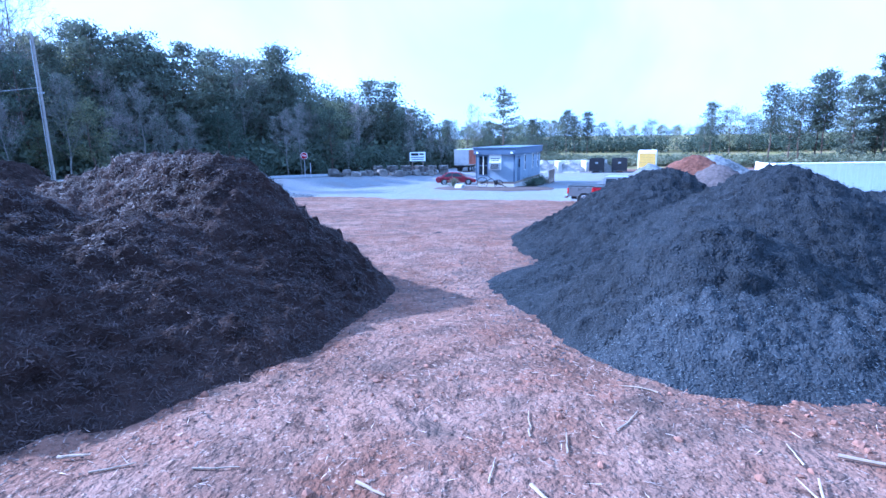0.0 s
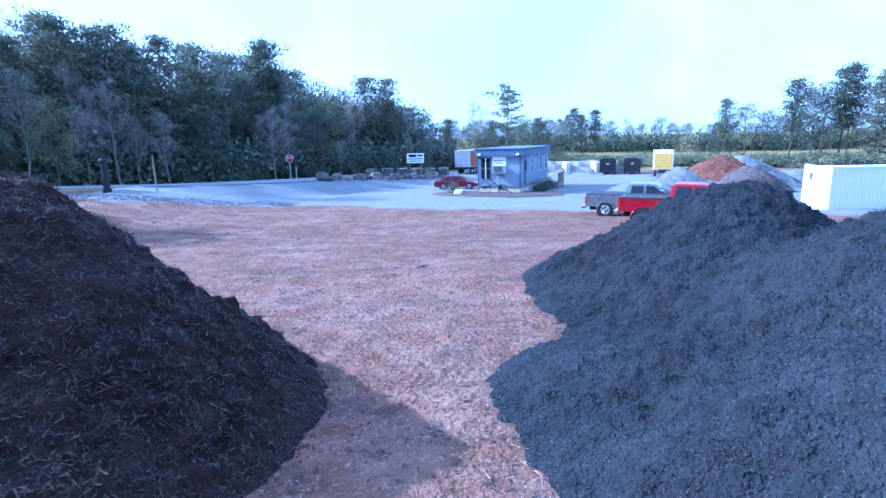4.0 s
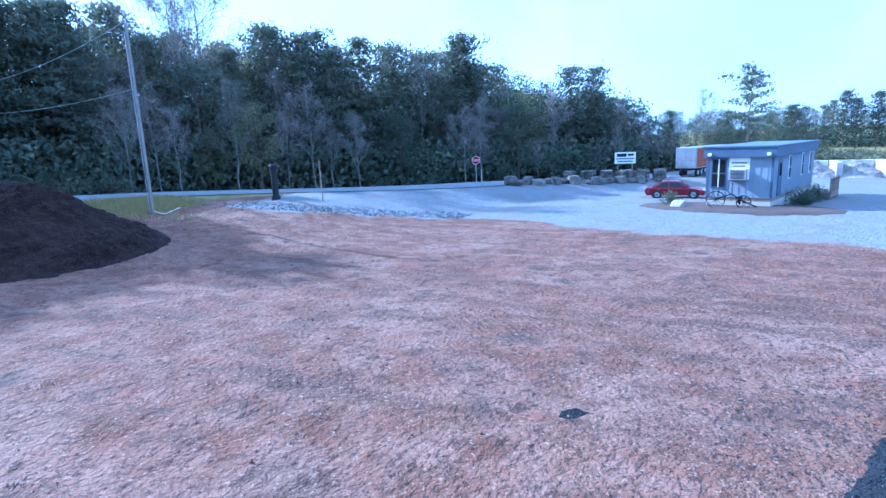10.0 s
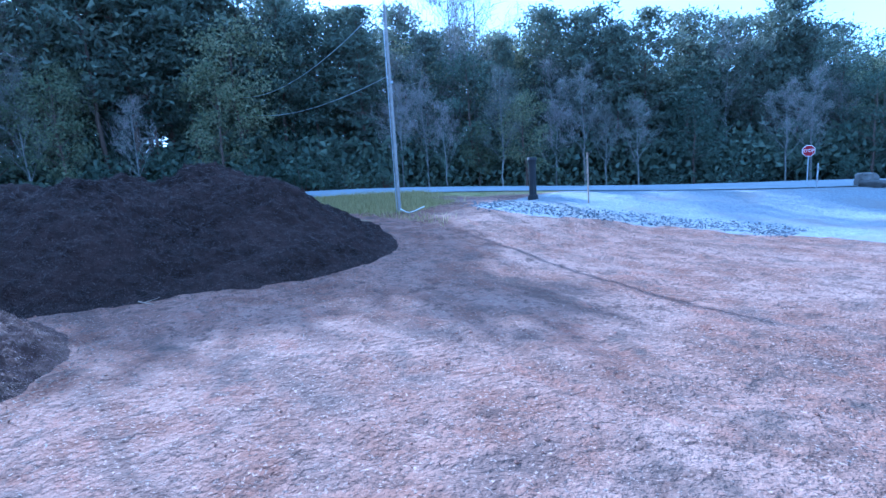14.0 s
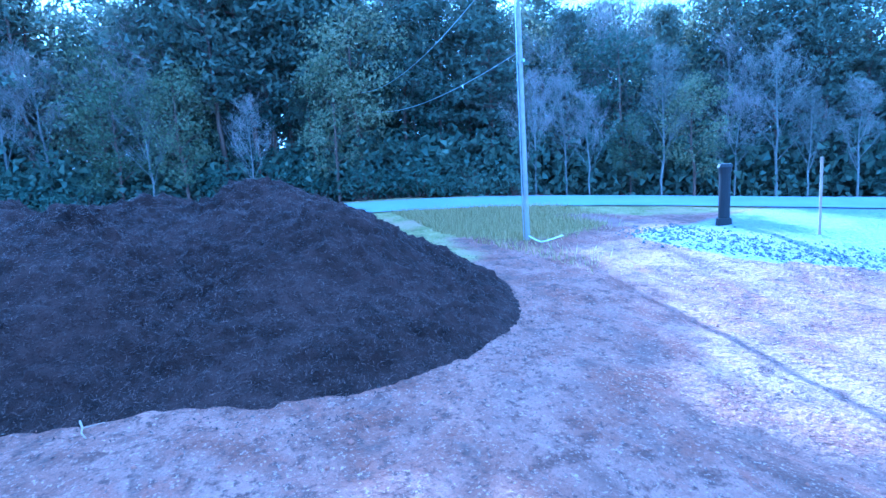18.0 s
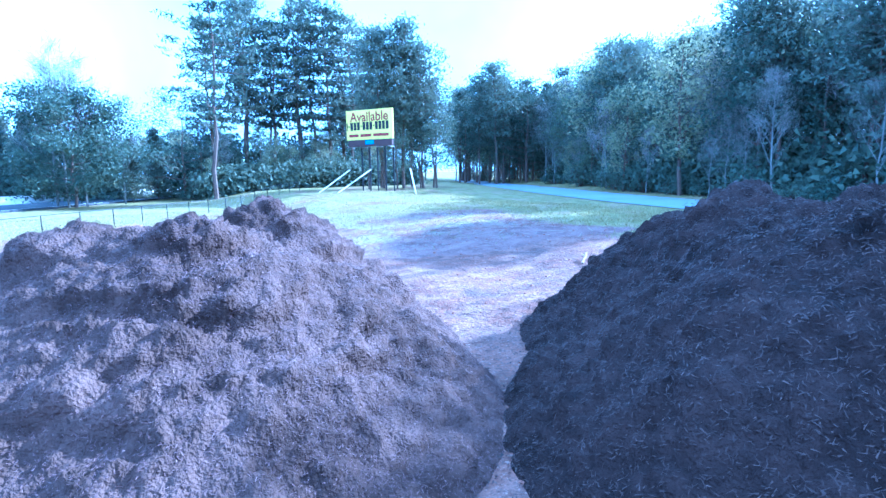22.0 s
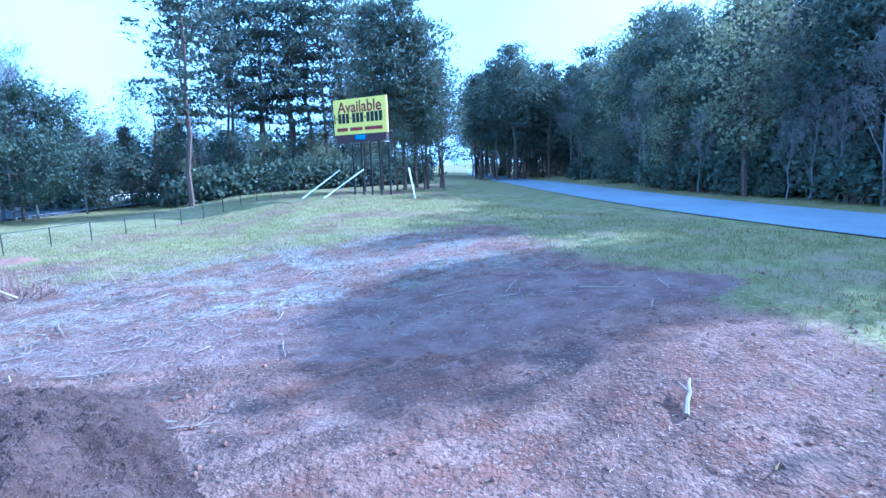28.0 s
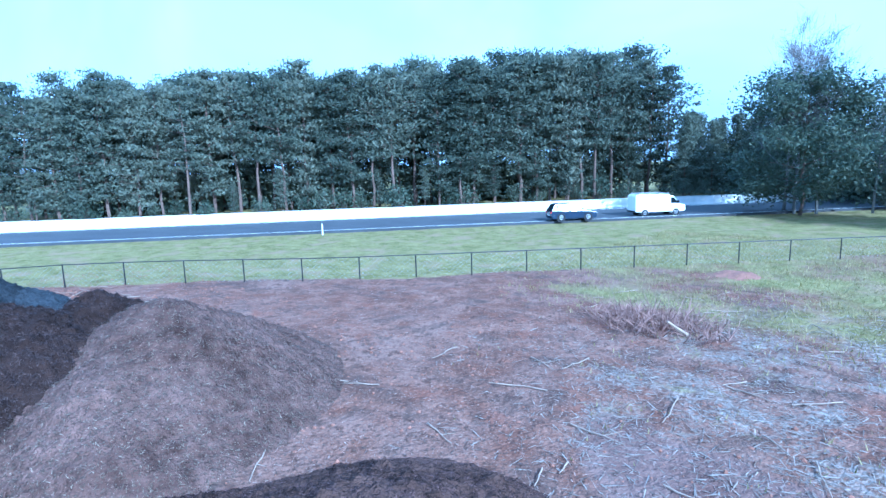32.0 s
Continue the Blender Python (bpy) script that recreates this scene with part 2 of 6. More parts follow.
# ---- ground ----
def axis(fine0, fine1, step, ends):
    a = list(np.arange(fine0, fine1 + 1e-6, step))
    lo, hi, s = fine0, fine1, step
    while lo > -ends:
        s *= 1.25
        lo -= s
        hi += s
        a = [lo] + a + [hi]
    return np.array(a)


GX, GY = axis(-50, 34, 0.3, 1800), axis(-30, 60, 0.3, 1800)
XX, YY = np.meshgrid(GX, GY)
near = (np.abs(XX + 8) < 60) & (np.abs(YY - 18) < 70)
ZZ = land(XX, YY)
rough_ground = np.zeros_like(ZZ)
rough_ground[near] = nz(XX[near], YY[near], 0.35, 3.0, 3) * 0.07 + nz(XX[near], YY[near], 1.7, 9.0, 2) * 0.06 + nz(XX[near], YY[near], 3.6, 15.0, 1) * 0.03
flat = sm(3.5, 5.5, road_dist(XX, YY)) * sm(2, -3, hwy_dist(XX, YY))
ZZ = ZZ + rough_ground * flat
ny, nx = XX.shape
idx = np.arange(nx * ny).reshape(ny, nx)
faces = np.stack([idx[:-1, :-1], idx[:-1, 1:], idx[1:, 1:], idx[1:, :-1]], -1).reshape(-1, 4)
gme = bpy.data.meshes.new("ground")
gme.from_pydata(np.stack([XX, YY, ZZ], -1).reshape(-1, 3).tolist(), [], faces.tolist())
gme.shade_smooth()

wob = np.zeros_like(ZZ)
wob[near] = nz(XX[near], YY[near], 0.18, 21.0, 4) * 3.0
fence_d = (XX - 8.5) * 0.76 - (YY - 6.1) * 0.65
grass = np.maximum.reduce([
    sm(0.2, 1.2, fence_d + 0.25 * wob),
    sm(20, 11, road_dist(XX, YY) + wob * 1.2) * sm(58, 52, YY) * sm(36, 31, YY + 0.3 * wob) ,
    sm(9.5, 7, road_dist(XX, YY) + 0.4 * wob) * sm(-22, -27, XX),
    sm(6, 4, np.hypot((XX + 33.2) / 1.6, (YY - 36.8) / 0.7) + 0.4 * wob),
    np.clip(0.6 + 0.14 * wob, 0, 0.85) * sm(-6, -11, YY + wob) * sm(-6, -12, XX),
    sm(88, 100, YY + wob * 2),
    sm(60, 72, np.abs(XX + 4) + 0 * wob),
])
wob2 = np.zeros_like(ZZ)
wob2[near] = nz(XX[near], YY[near], 0.55, 31.0, 4)
straw = sm(1.25, 0.5, np.hypot((XX + 27.5) / 14, (YY + 5) / 10.5) + 0.1 * wob + 0.25 * wob2) * np.clip(0.42 + 0.5 * wob2, 0.12, 0.68)
# long streak of darker bare soil, with a tree's cast shadow painted in
soil_shade = sm(1.05, 0.8, np.hypot(((XX + 28.5) * 0.95 - (YY - 3.8) * 0.32) / 10, ((YY - 3.8) * 0.95 + (XX + 28.5) * 0.32) / 3.1) + 0.08 * wob)
# the drive's near edge: a bank of crushed stone above the clay
bank = np.interp(XX, (-24, -21, -18.9, -17.2, -15.3, -12.8, -9.4, -7.4, -4.5, -2.4, 0, 4, 6, 10, 20, 34), (37.8, 37.4, 38.8, 41, 43.3, 44.8, 46.5, 46.2, 44.5, 42.9, 41.8, 40.6, 40.4, 38.7, 34.2, 28))
gravel = sm(-1, 1, (YY - bank + 0.3 * wob + 0.8 * wob2) / (0.8 + 1.8 * sm(-12, -4, XX))) * sm(-24.0, -22.0, XX + 0.25 * (YY - 40)) * sm(88, 84, YY)
soil = sm(1.1, 0.7, np.hypot((XX + 26) / 4.6, (YY - 39.9) / 1.3) + 0.1 * wob)
soil_shade = np.maximum(soil_shade, soil)
for key, arr in (("grass", grass * (1 - gravel * sm(70, 60, YY))), ("straw", straw), ("soil_shade", soil_shade * 0.8), ("gravel", gravel)):
    at = gme.attributes.new(key, "FLOAT", "POINT")
    at.data.foreach_set("value", arr.ravel().astype(np.float32))


def ground_material():
    m = bpy.data.materials.new("ground")
    m.use_nodes = True
    nt = m.node_tree
    L = nt.links.new
    b = nt.nodes["Principled BSDF"]
    b.inputs["Roughness"].default_value, b.inputs["Specular IOR Level"].default_value = 0.95, 0.15
    co = nt.nodes.new("ShaderNodeTexCoord")

    def tex(scale, detail=5, rough=0.55):
        n = nt.nodes.new("ShaderNodeTexNoise")
        n.inputs["Scale"].default_value, n.inputs["Detail"].default_value, n.inputs["Roughness"].default_value = scale, detail, rough
        L(co.outputs["Object"], n.inputs["Vector"])
        return n.outputs[0]

    def ramp(v, a, b_, c0, c1):
        r = nt.nodes.new("ShaderNodeMapRange")
        r.inputs[1].default_value, r.inputs[2].default_value = a, b_
        L(v, r.inputs[0])
        x = nt.nodes.new("ShaderNodeMix")
        x.data_type = "RGBA"
        for s, c in ((6, c0), (7, c1)):
            if hasattr(c, "is_linked"):
                L(c, x.inputs[s])
            else:
                x.inputs[s].default_value = (*c, 1)
        L(r.outputs[0], x.inputs[0])
        return x.outputs[2]

    def streaks(scale, along, across, turn, detail=6):
        mp = nt.nodes.new("ShaderNodeMapping")
        mp.inputs["Rotation"].default_value = (0, 0, radians(turn))
        mp.inputs["Scale"].default_value = (along, across, 1)
        L(co.outputs["Object"], mp.inputs["Vector"])
        n = nt.nodes.new("ShaderNodeTexNoise")
        n.inputs["Scale"].default_value, n.inputs["Detail"].default_value, n.inputs["Roughness"].default_value = scale, detail, 0.6
        L(mp.outputs[0], n.inputs["Vector"])
        return n.outputs[0]

    def tread(turn, seed):
        """Cleat marks pressed by a tracked loader, in patches."""
        mp = nt.nodes.new("ShaderNodeMapping")
        mp.inputs["Rotation"].default_value = (0, 0, radians(turn))
        mp.inputs["Location"].default_value = (seed, 0, 0)
        L(co.outputs["Object"], mp.inputs["Vector"])
        w = nt.nodes.new("ShaderNodeTexWave")
        w.inputs["Scale"].default_value, w.inputs["Distortion"].default_value, w.inputs["Detail"].default_value = 1.9, 1.2, 3
        w.inputs["Detail Scale"].default_value = 1.3
        L(mp.outputs[0], w.inputs["Vector"])
        n = streaks(0.6, 0.25, 1.6, turn)
        r = nt.nodes.new("ShaderNodeMapRange")
        r.inputs[1].default_value, r.inputs[2].default_value = 0.5, 0.6
        L(n, r.inputs[0])
        k = nt.nodes.new("ShaderNodeMath")
        k.operation = "MULTIPLY"
        L(w.outputs["Fac"], k.inputs[0])
        L(r.outputs[0], k.inputs[1])
        return k.outputs[0]

    def total(*terms):
        out = None
        for v, f in terms:
            ad = nt.nodes.new("ShaderNodeMath")
            ad.operation = "MULTIPLY_ADD"
            L(v, ad.inputs[0])
            ad.inputs[1].default_value = f
            if out is None:
                ad.inputs[2].default_value = 0.0
            else:
                L(out, ad.inputs[2])
            out = ad.outputs[0]
        return out

    big, mid, fine, grit = tex(0.22, 4), tex(1.1, 6), tex(7, 6, 0.65), tex(38, 4, 0.7)
    clay = ramp(mid, 0.38, 0.64, (0.127, 0.059, 0.037), (0.215, 0.123, 0.087))
    clay = ramp(big, 0.48, 0.72, clay, (0.232, 0.147, 0.111))
    clay = ramp(streaks(0.8, 0.2, 1.1, 12), 0.54, 0.68, clay, (0.093, 0.053, 0.038))
    clay = ramp(streaks(1.1, 0.5, 1.2, -35), 0.56, 0.7, clay, (0.171, 0.078, 0.050))
    clay = ramp(tex(0.55, 6), 0.57, 0.69, clay, (0.086, 0.053, 0.041))
    clay = ramp(tex(2.6, 6, 0.7), 0.53, 0.64, clay, (0.082, 0.045, 0.032))
    clay = ramp(fine, 0.54, 0.66, clay, (0.072, 0.042, 0.032))
    clay = ramp(tex(16, 5, 0.7), 0.56, 0.66, clay, (0.281, 0.198, 0.154))
    clay = ramp(grit, 0.56, 0.68, clay, (0.082, 0.051, 0.040))
    clay = ramp(tex(0.9, 5, 0.65), 0.57, 0.72, clay, (0.075, 0.05, 0.039))
    grav = ramp(fine, 0.35, 0.7, (0.135, 0.139, 0.150), (0.231, 0.235, 0.244))
    grav = ramp(tex(0.35, 5), 0.5, 0.68, grav, (0.174, 0.161, 0.152))
    gras = ramp(mid, 0.35, 0.7, (0.119, 0.109, 0.030), (0.230, 0.200, 0.076))
    gras = ramp(fine, 0.5, 0.75, gras, (0.297, 0.246, 0.128))
    gras = ramp(tex(0.5, 5), 0.52, 0.66, gras, (0.230, 0.170, 0.093))
    stra = ramp(fine, 0.42, 0.66, (0.150, 0.106, 0.079), (0.405, 0.348, 0.295))
    stra = ramp(mid, 0.56, 0.7, stra, (0.211, 0.185, 0.066))
    # bare soil, darkened to carry the painted tree shadow
    soil_shades = ramp(mid, 0.35, 0.7, (0.111, 0.064, 0.051), (0.204, 0.132, 0.106))
    soil_shades = ramp(fine, 0.6, 0.75, soil_shades, (0.340, 0.264, 0.221))
    col = clay
    for key, c in (("grass", gras), ("straw", stra), ("soil_shade", soil_shades), ("gravel", grav)):
        a = nt.nodes.new("ShaderNodeAttribute")
        a.attribute_name = key
        ad = nt.nodes.new("ShaderNodeMath")
        ad.operation = "MULTIPLY_ADD"
        L(fine, ad.inputs[0])
        ad.inputs[1].default_value = 0.5
        L(a.outputs["Fac"], ad.inputs[2])
        col = ramp(ad.outputs[0], 0.62, 0.9, col, c)
    L(col, b.inputs["Base Color"])
    # soft clods, crumbs and wheel marks: few octaves, so that each lump keeps a lit and a shaded side
    relief = total((tex(5.5, 2, 0.5), 0.8), (tex(13, 2, 0.5), 0.6), (tex(30, 1, 0.5), 0.25), (tex(1.2, 1, 0.5), 1.2), (tread(20, 0.0), 0.1), (tread(-38, 9.0), 0.1), (streaks(0.8, 0.12, 1.3, 12, 2), 0.8))
    bp = nt.nodes.new("ShaderNodeBump")
    bp.inputs["Strength"].default_value, bp.inputs["Distance"].default_value = 1.0, 0.085
    L(relief, bp.inputs["Height"])
    L(bp.outputs[0], b.inputs["Normal"])
    return m


gme.materials.append(ground_material())
ground = tagged(new("ground", gme), "red clay yard with pale gravel, grass and straw patches", "ground", kind="structure")


def ribbon(name, line, half, lift, material, label, category, kind="structure", parent=None):
    vs, fs = [], []
    for i, p in enumerate(line):
        d = (line[min(i + 1, len(line) - 1)] - line[max(i - 1, 0)]).normalized()
        n = Vector((-d.y, d.x, 0))
        for s in np.linspace(-half, half, 7):
            q = p + n * s
            vs.append((q.x, q.y, max(land1(q.x, q.y), land1(p.x, p.y)) + lift + 0.05 * (1 - (s / half) ** 2)))
    for i in range(len(line) - 1):
        for k in range(6):
            a = i * 7 + k
            fs.append((a, a + 1, a + 8, a + 7))
    ob = mesh_part(name, vs, fs, material, parent, smooth=True)
    return tagged(ob, label, category, kind=kind)


ROAD_GREY = mat("worn_road", (0.20, 0.205, 0.215), 0.8, vary=0.18, scale=1.5, bump=0.005, bump_scale=80)
road = ribbon("road", ROAD_LINE, 3.9, 0.06, ROAD_GREY, "worn grey two-lane country road along the woods", "road")


def hwy_strip(name, d0, d1, z0, z1, material, label, category, a=-400, b=330):
    n = Vector((0.80, -0.60, 0))
    pts = [HWY_A + HWY_D * a + n * d0, HWY_A + HWY_D * a + n * d1, HWY_A + HWY_D * b + n * d1, HWY_A + HWY_D * b + n * d0]
    vs = [(p.x, p.y, z) for z in (z0, z1) for p in pts]
    fs = [(4, 5, 6, 7), (0, 3, 2, 1), (0, 1, 5, 4), (1, 2, 6, 5), (2, 3, 7, 6), (3, 0, 4, 7)]
    return tagged(mesh_part(name, vs, fs, material), label, category, kind="structure")


hwy_strip("highway", 0, 11.5, -0.4, 0.42, ASPHALT, "dark asphalt highway lanes beside a concrete barrier", "road")
hwy_strip("highway", 12.5, 27, -0.4, 0.45, CONCRETE, "far pale concrete highway lanes behind the barrier", "road")
hwy_strip("lane_line", 0.5, 0.65, 0.43, 0.436, LINE, "white edge line painted on the highway", "road line")
hwy_strip("lane_line", 10.6, 10.75, 0.43, 0.436, LINE, "white edge line painted beside the barrier", "road line")


# ---- heaps ----
def heap_height(x, y, cones, soft=0.3, lump=0.16, seed=0.0):
    """Smooth union of poured cones: each (x, y, height, slope)."""
    hs = []
    for cx, cy, h, k in cones:
        d = np.hypot(x - cx, y - cy)
        hs.append(h - k * (np.sqrt(d * d + 0.35) - 0.59))
    hs = np.array(hs)
    z = soft * np.log(np.exp(np.clip(hs, -6, 9) / soft).sum(0))
    return z


HEAPS = []


def heap(name, cones, x0, x1, y0, y1, material, label, lump=(0.16, 0.08, 0.03), step=0.1, seed=1.0, ledge=0.0):
    """A poured heap: cones joined softly, with lumps raised square to its slope."""
    xs, ys = np.arange(x0, x1, step), np.arange(y0, y1, step)
    X, Y = np.meshgrid(xs, ys)
    z = heap_height(X, Y, cones)
    keep = z > -0.45
    z = np.maximum(z, -0.25)
    g = land(X, Y)
    gy, gx = np.gradient(z, step, step)
    nrm = np.stack([-gx, -gy, np.ones_like(z)], -1)[keep]
    nrm /= np.linalg.norm(nrm, axis=1)[:, None]
    p = np.stack([X, Y, z + g], -1)[keep]
    k = sm(-0.25, 0.5, z[keep])
    rs = np.random.RandomState(int(seed))
    # lumps as rounded clods with creases between them
    n = nz3(p, 0.5, seed, 2) * lump[0] + (np.abs(nz3(p, 1.7, seed + 4, 2)) - 0.25) * 2 * lump[1] + (np.abs(nz3(p, 4.6, seed + 8, 2)) - 0.25) * 2 * lump[2] + rs.normal(0, 0.2 * step, len(p))
    if ledge:
        # slumped ledges along the slope
        s = nz3(p * np.array((0.5, 0.5, 2.3)), 1.2, seed + 2, 2)
        n = n + ledge * (sm(-0.12, 0.12, s) - 0.5) * sm(0.5, 1.2, z[keep]) * sm(0.95, 0.86, nrm[:, 2])
    p = p + nrm * (n * k)[:, None]
    ids = -np.ones(z.shape, int)
    ids[keep] = np.arange(keep.sum())
    q = np.stack([ids[:-1, :-1], ids[:-1, 1:], ids[1:, 1:], ids[1:, :-1]], -1).reshape(-1, 4)
    q = q[(q >= 0).all(1)]
    ob = mesh_part(name, p.tolist(), q.tolist(), material, smooth=True)
    HEAPS.append((p, nrm, z[keep], step))
    return tagged(ob, label, "mulch heap")


def heap_mat(name, dark, lite, chip, amount=0.62):
    m = mat(name, dark, 0.95, vary=0.6, scale=3.2, second=lite, spec=0.1)
    nt = m.node_tree
    L = nt.links.new
    b = nt.nodes["Principled BSDF"]
    co = nt.nodes.new("ShaderNodeTexCoord")
    n = nt.nodes.new("ShaderNodeTexNoise")
    n.inputs["Scale"].default_value, n.inputs["Detail"].default_value, n.inputs["Roughness"].default_value = 22, 5, 0.75
    L(co.outputs["Object"], n.inputs["Vector"])
    mr = nt.nodes.new("ShaderNodeMapRange")
    mr.inputs[1].default_value, mr.inputs[2].default_value = amount, amount + 0.14
    L(n.outputs[0], mr.inputs[0])
    src = b.inputs["Base Color"].links[0].from_socket
    mx = nt.nodes.new("ShaderNodeMix")
    mx.data_type = "RGBA"
    L(mr.outputs[0], mx.inputs[0])
    L(src, mx.inputs[6])
    mx.inputs[7].default_value = (*chip, 1)
    L(mx.outputs[2], b.inputs["Base Color"])
    bp = nt.nodes.new("ShaderNodeBump")
    bp.inputs["Strength"].default_value, bp.inputs["Distance"].default_value = 1.0, 0.06
    n2 = nt.nodes.new("ShaderNodeTexNoise")
    n2.inputs["Scale"].default_value, n2.inputs["Detail"].default_value, n2.inputs["Roughness"].default_value = 8, 2, 0.5
    L(co.outputs["Object"], n2.inputs["Vector"])
    ad = nt.nodes.new("ShaderNodeMath")
    ad.operation = "MULTIPLY_ADD"
    L(n2.outputs[0], ad.inputs[0])
    ad.inputs[1].default_value = 2.0
    n3 = nt.nodes.new("ShaderNodeTexNoise")
    n3.inputs["Scale"].default_value, n3.inputs["Detail"].default_value = 27, 2
    L(co.outputs["Object"], n3.inputs["Vector"])
    L(n3.outputs[0], ad.inputs[2])
    L(ad.outputs[0], bp.inputs["Height"])
    L(bp.outputs[0], b.inputs["Normal"])
    return m


# brown mulch coloured darker to deepen the shade on the first heap's face
MULCH_BROWN_SHADED = heap_mat("shaded_brown_mulch", (0.021, 0.013, 0.011), (0.047, 0.03, 0.025), (0.075, 0.05, 0.041))
MULCH_RED = heap_mat("reddish_mulch", (0.060, 0.035, 0.027), (0.117, 0.072, 0.057), (0.157, 0.107, 0.086))
MULCH_BLACK = heap_mat("black_mulch", (0.017, 0.020, 0.024), (0.036, 0.040, 0.046), (0.060, 0.064, 0.073), 0.58)

CONES_A = [(-5.9, 12.5, 3.25, 1.0), (-6.98, 13.05, 3.3, 1.05), (-5.45, 9.36, 1.93, 0.62), (-8.27, 9.5, 2.73, 0.74), (-7.3, 7.3, 2.35, 0.85), (-4.76, 11.91, 3.01, 0.99), (-8.25, 12.53, 2.78, 0.69)]
CONES_B = [(-14.44, 14.1, 2.89, 0.79), (-17.74, 12.72, 3.14, 0.9), (-15.96, 15.53, 3.16, 0.73), (-13.35, 13.49, 1.72, 0.76), (-18.5, 9.2, 1.9, 0.6), (-18.8, 6.2, 1.1, 0.45), (-16.4, 10.2, 1.15, 0.55)]
CONES_C = [(-23.96, 25.76, 3.3, 0.62), (-25.46, 18.81, 3.36, 1.01), (-27.66, 23.46, 2.9, 0.72), (-30.53, 18.93, 3.02, 0.86), (-21.59, 26.95, 2.41, 0.6), (-25.39, 17.01, 2.42, 0.94), (-23.3, 21.6, 3.25, 0.78), (-24.6, 23.2, 3.2, 0.72), (-24.4, 20.2, 3.2, 0.9)]
CONES_D = [(8.06, 13.05, 2.85, 0.69), (6.97, 18.16, 2.35, 0.58), (7.76, 18.21, 2.35, 0.8), (3.6, 12.6, 0.55, 0.3), (5.2, 22.6, 0.2, 0.3), (4.73, 9.39, 1.89, 0.77), (10.53, 12.56, 2.0, 0.75)]
heap("mulch_mound", CONES_A, -16, 2, 0, 20, MULCH_BROWN_SHADED, "brown shredded bark mulch heap, its shade deepened in the colour", (0.18, 0.12, 0.085), 0.085, 1.0)
heap("mulch_mound", CONES_B, -26, -9, -3, 23, MULCH_RED, "reddish brown shredded mulch heap, lumpy and sunlit", (0.12, 0.09, 0.085), 0.07, 7.0, 0.2)
heap("mulch_mound", CONES_C, -38, -14, 10, 36, MULCH_BROWN_SHADED, "large dark brown bark mulch heap near the road", (0.2, 0.12, 0.08), 0.1, 13.0)
heap("mulch_mound", CONES_D, -2, 18, 2, 31, MULCH_BLACK, "large black dyed mulch heap on red clay", (0.14, 0.08, 0.075), 0.08, 19.0)

MULCH_GREY = heap_mat("grey_black_mulch", (0.025, 0.028, 0.034), (0.053, 0.058, 0.067), (0.09, 0.097, 0.107), 0.58)
CONES_F = [(3.95, 8.2, 0.97, 0.74), (5.1, 7.9, 0.8, 0.62), (6.4, 7.9, 0.7, 0.6)]
# west side of the brown heap, its mulch lightened to stand for sunlight
MULCH_SUNLIT = heap_mat("sunlit_reddish_mulch", (0.1, 0.058, 0.046), (0.185, 0.115, 0.092), (0.3, 0.21, 0.17), 0.58)
CONES_E = [(-9.8, 6.4, 2.5, 0.66), (-11.4, 8.2, 1.5, 0.55), (-9.0, 4.6, 1.2, 0.5)]
heap("mulch_mound", CONES_E, -17, -4, -1, 14, MULCH_SUNLIT, "west side of the brown heap, sunlight put into its paler reddish mulch", (0.12, 0.06, 0.05), 0.09, 23.0)
heap("mulch_mound", CONES_F, 0, 11, 4, 13, MULCH_GREY, "low grey-black mulch spill at the big heap's foot", (0.1, 0.08, 0.07), 0.075, 29.0)


# ---- trees ----
def rnd(a, b):
    return random.uniform(a, b)


def leaf_cards(centres, ways, size, count, spread, flat=0.7, long=1.6, along=0.0, width=0.5):
    """Many small leaf blades round clump centres, leaning along each clump's way: verts and faces."""
    c = np.repeat(np.asarray(centres), count, 0)
    n = len(c)
    off = np.random.normal(0, 1, (n, 3)) * np.asarray(spread) * 0.5
    off[:, 2] *= flat
    p = c + off
    u = np.random.normal(0, 1, (n, 3))
    u /= np.linalg.norm(u, axis=1)[:, None]
    if along:
        u = u + np.repeat(np.asarray(ways), count, 0) * along
        u /= np.linalg.norm(u, axis=1)[:, None]
    w = np.random.normal(0, 1, (n, 3))
    v = np.cross(u, w)
    v /= np.linalg.norm(v, axis=1)[:, None]
    s = size * np.random.uniform(0.6, 1.3, (n, 1))
    a, b_ = u * s * long * 0.5, v * s * width
    vs = np.stack([p - a - b_, p + a, p - a * 0.6 + b_], 1).reshape(-1, 3)
    f = np.arange(n * 3).reshape(n, 3)
    return vs, f


# how a conifer carries its branches: lowest branch, reach, step between whorls, lift of the tips
CONIFERS = {"pine": ((0.36, 0.52), 0.2, (0.03, 0.046), (0.05, 0.6)),
            "stand_pine": ((0.08, 0.26), 0.185, (0.028, 0.044), (-0.15, 0.6)),
            "thin_pine": ((0.24, 0.4), 0.19, (0.04, 0.07), (-0.05, 0.35)),
            "open_pine": ((0.44, 0.48), 0.24, (0.055, 0.09), (-0.05, 0.8)),
            "conifer": ((0.05, 0.1), 0.23, (0.028, 0.04), (-0.25, 0.05))}


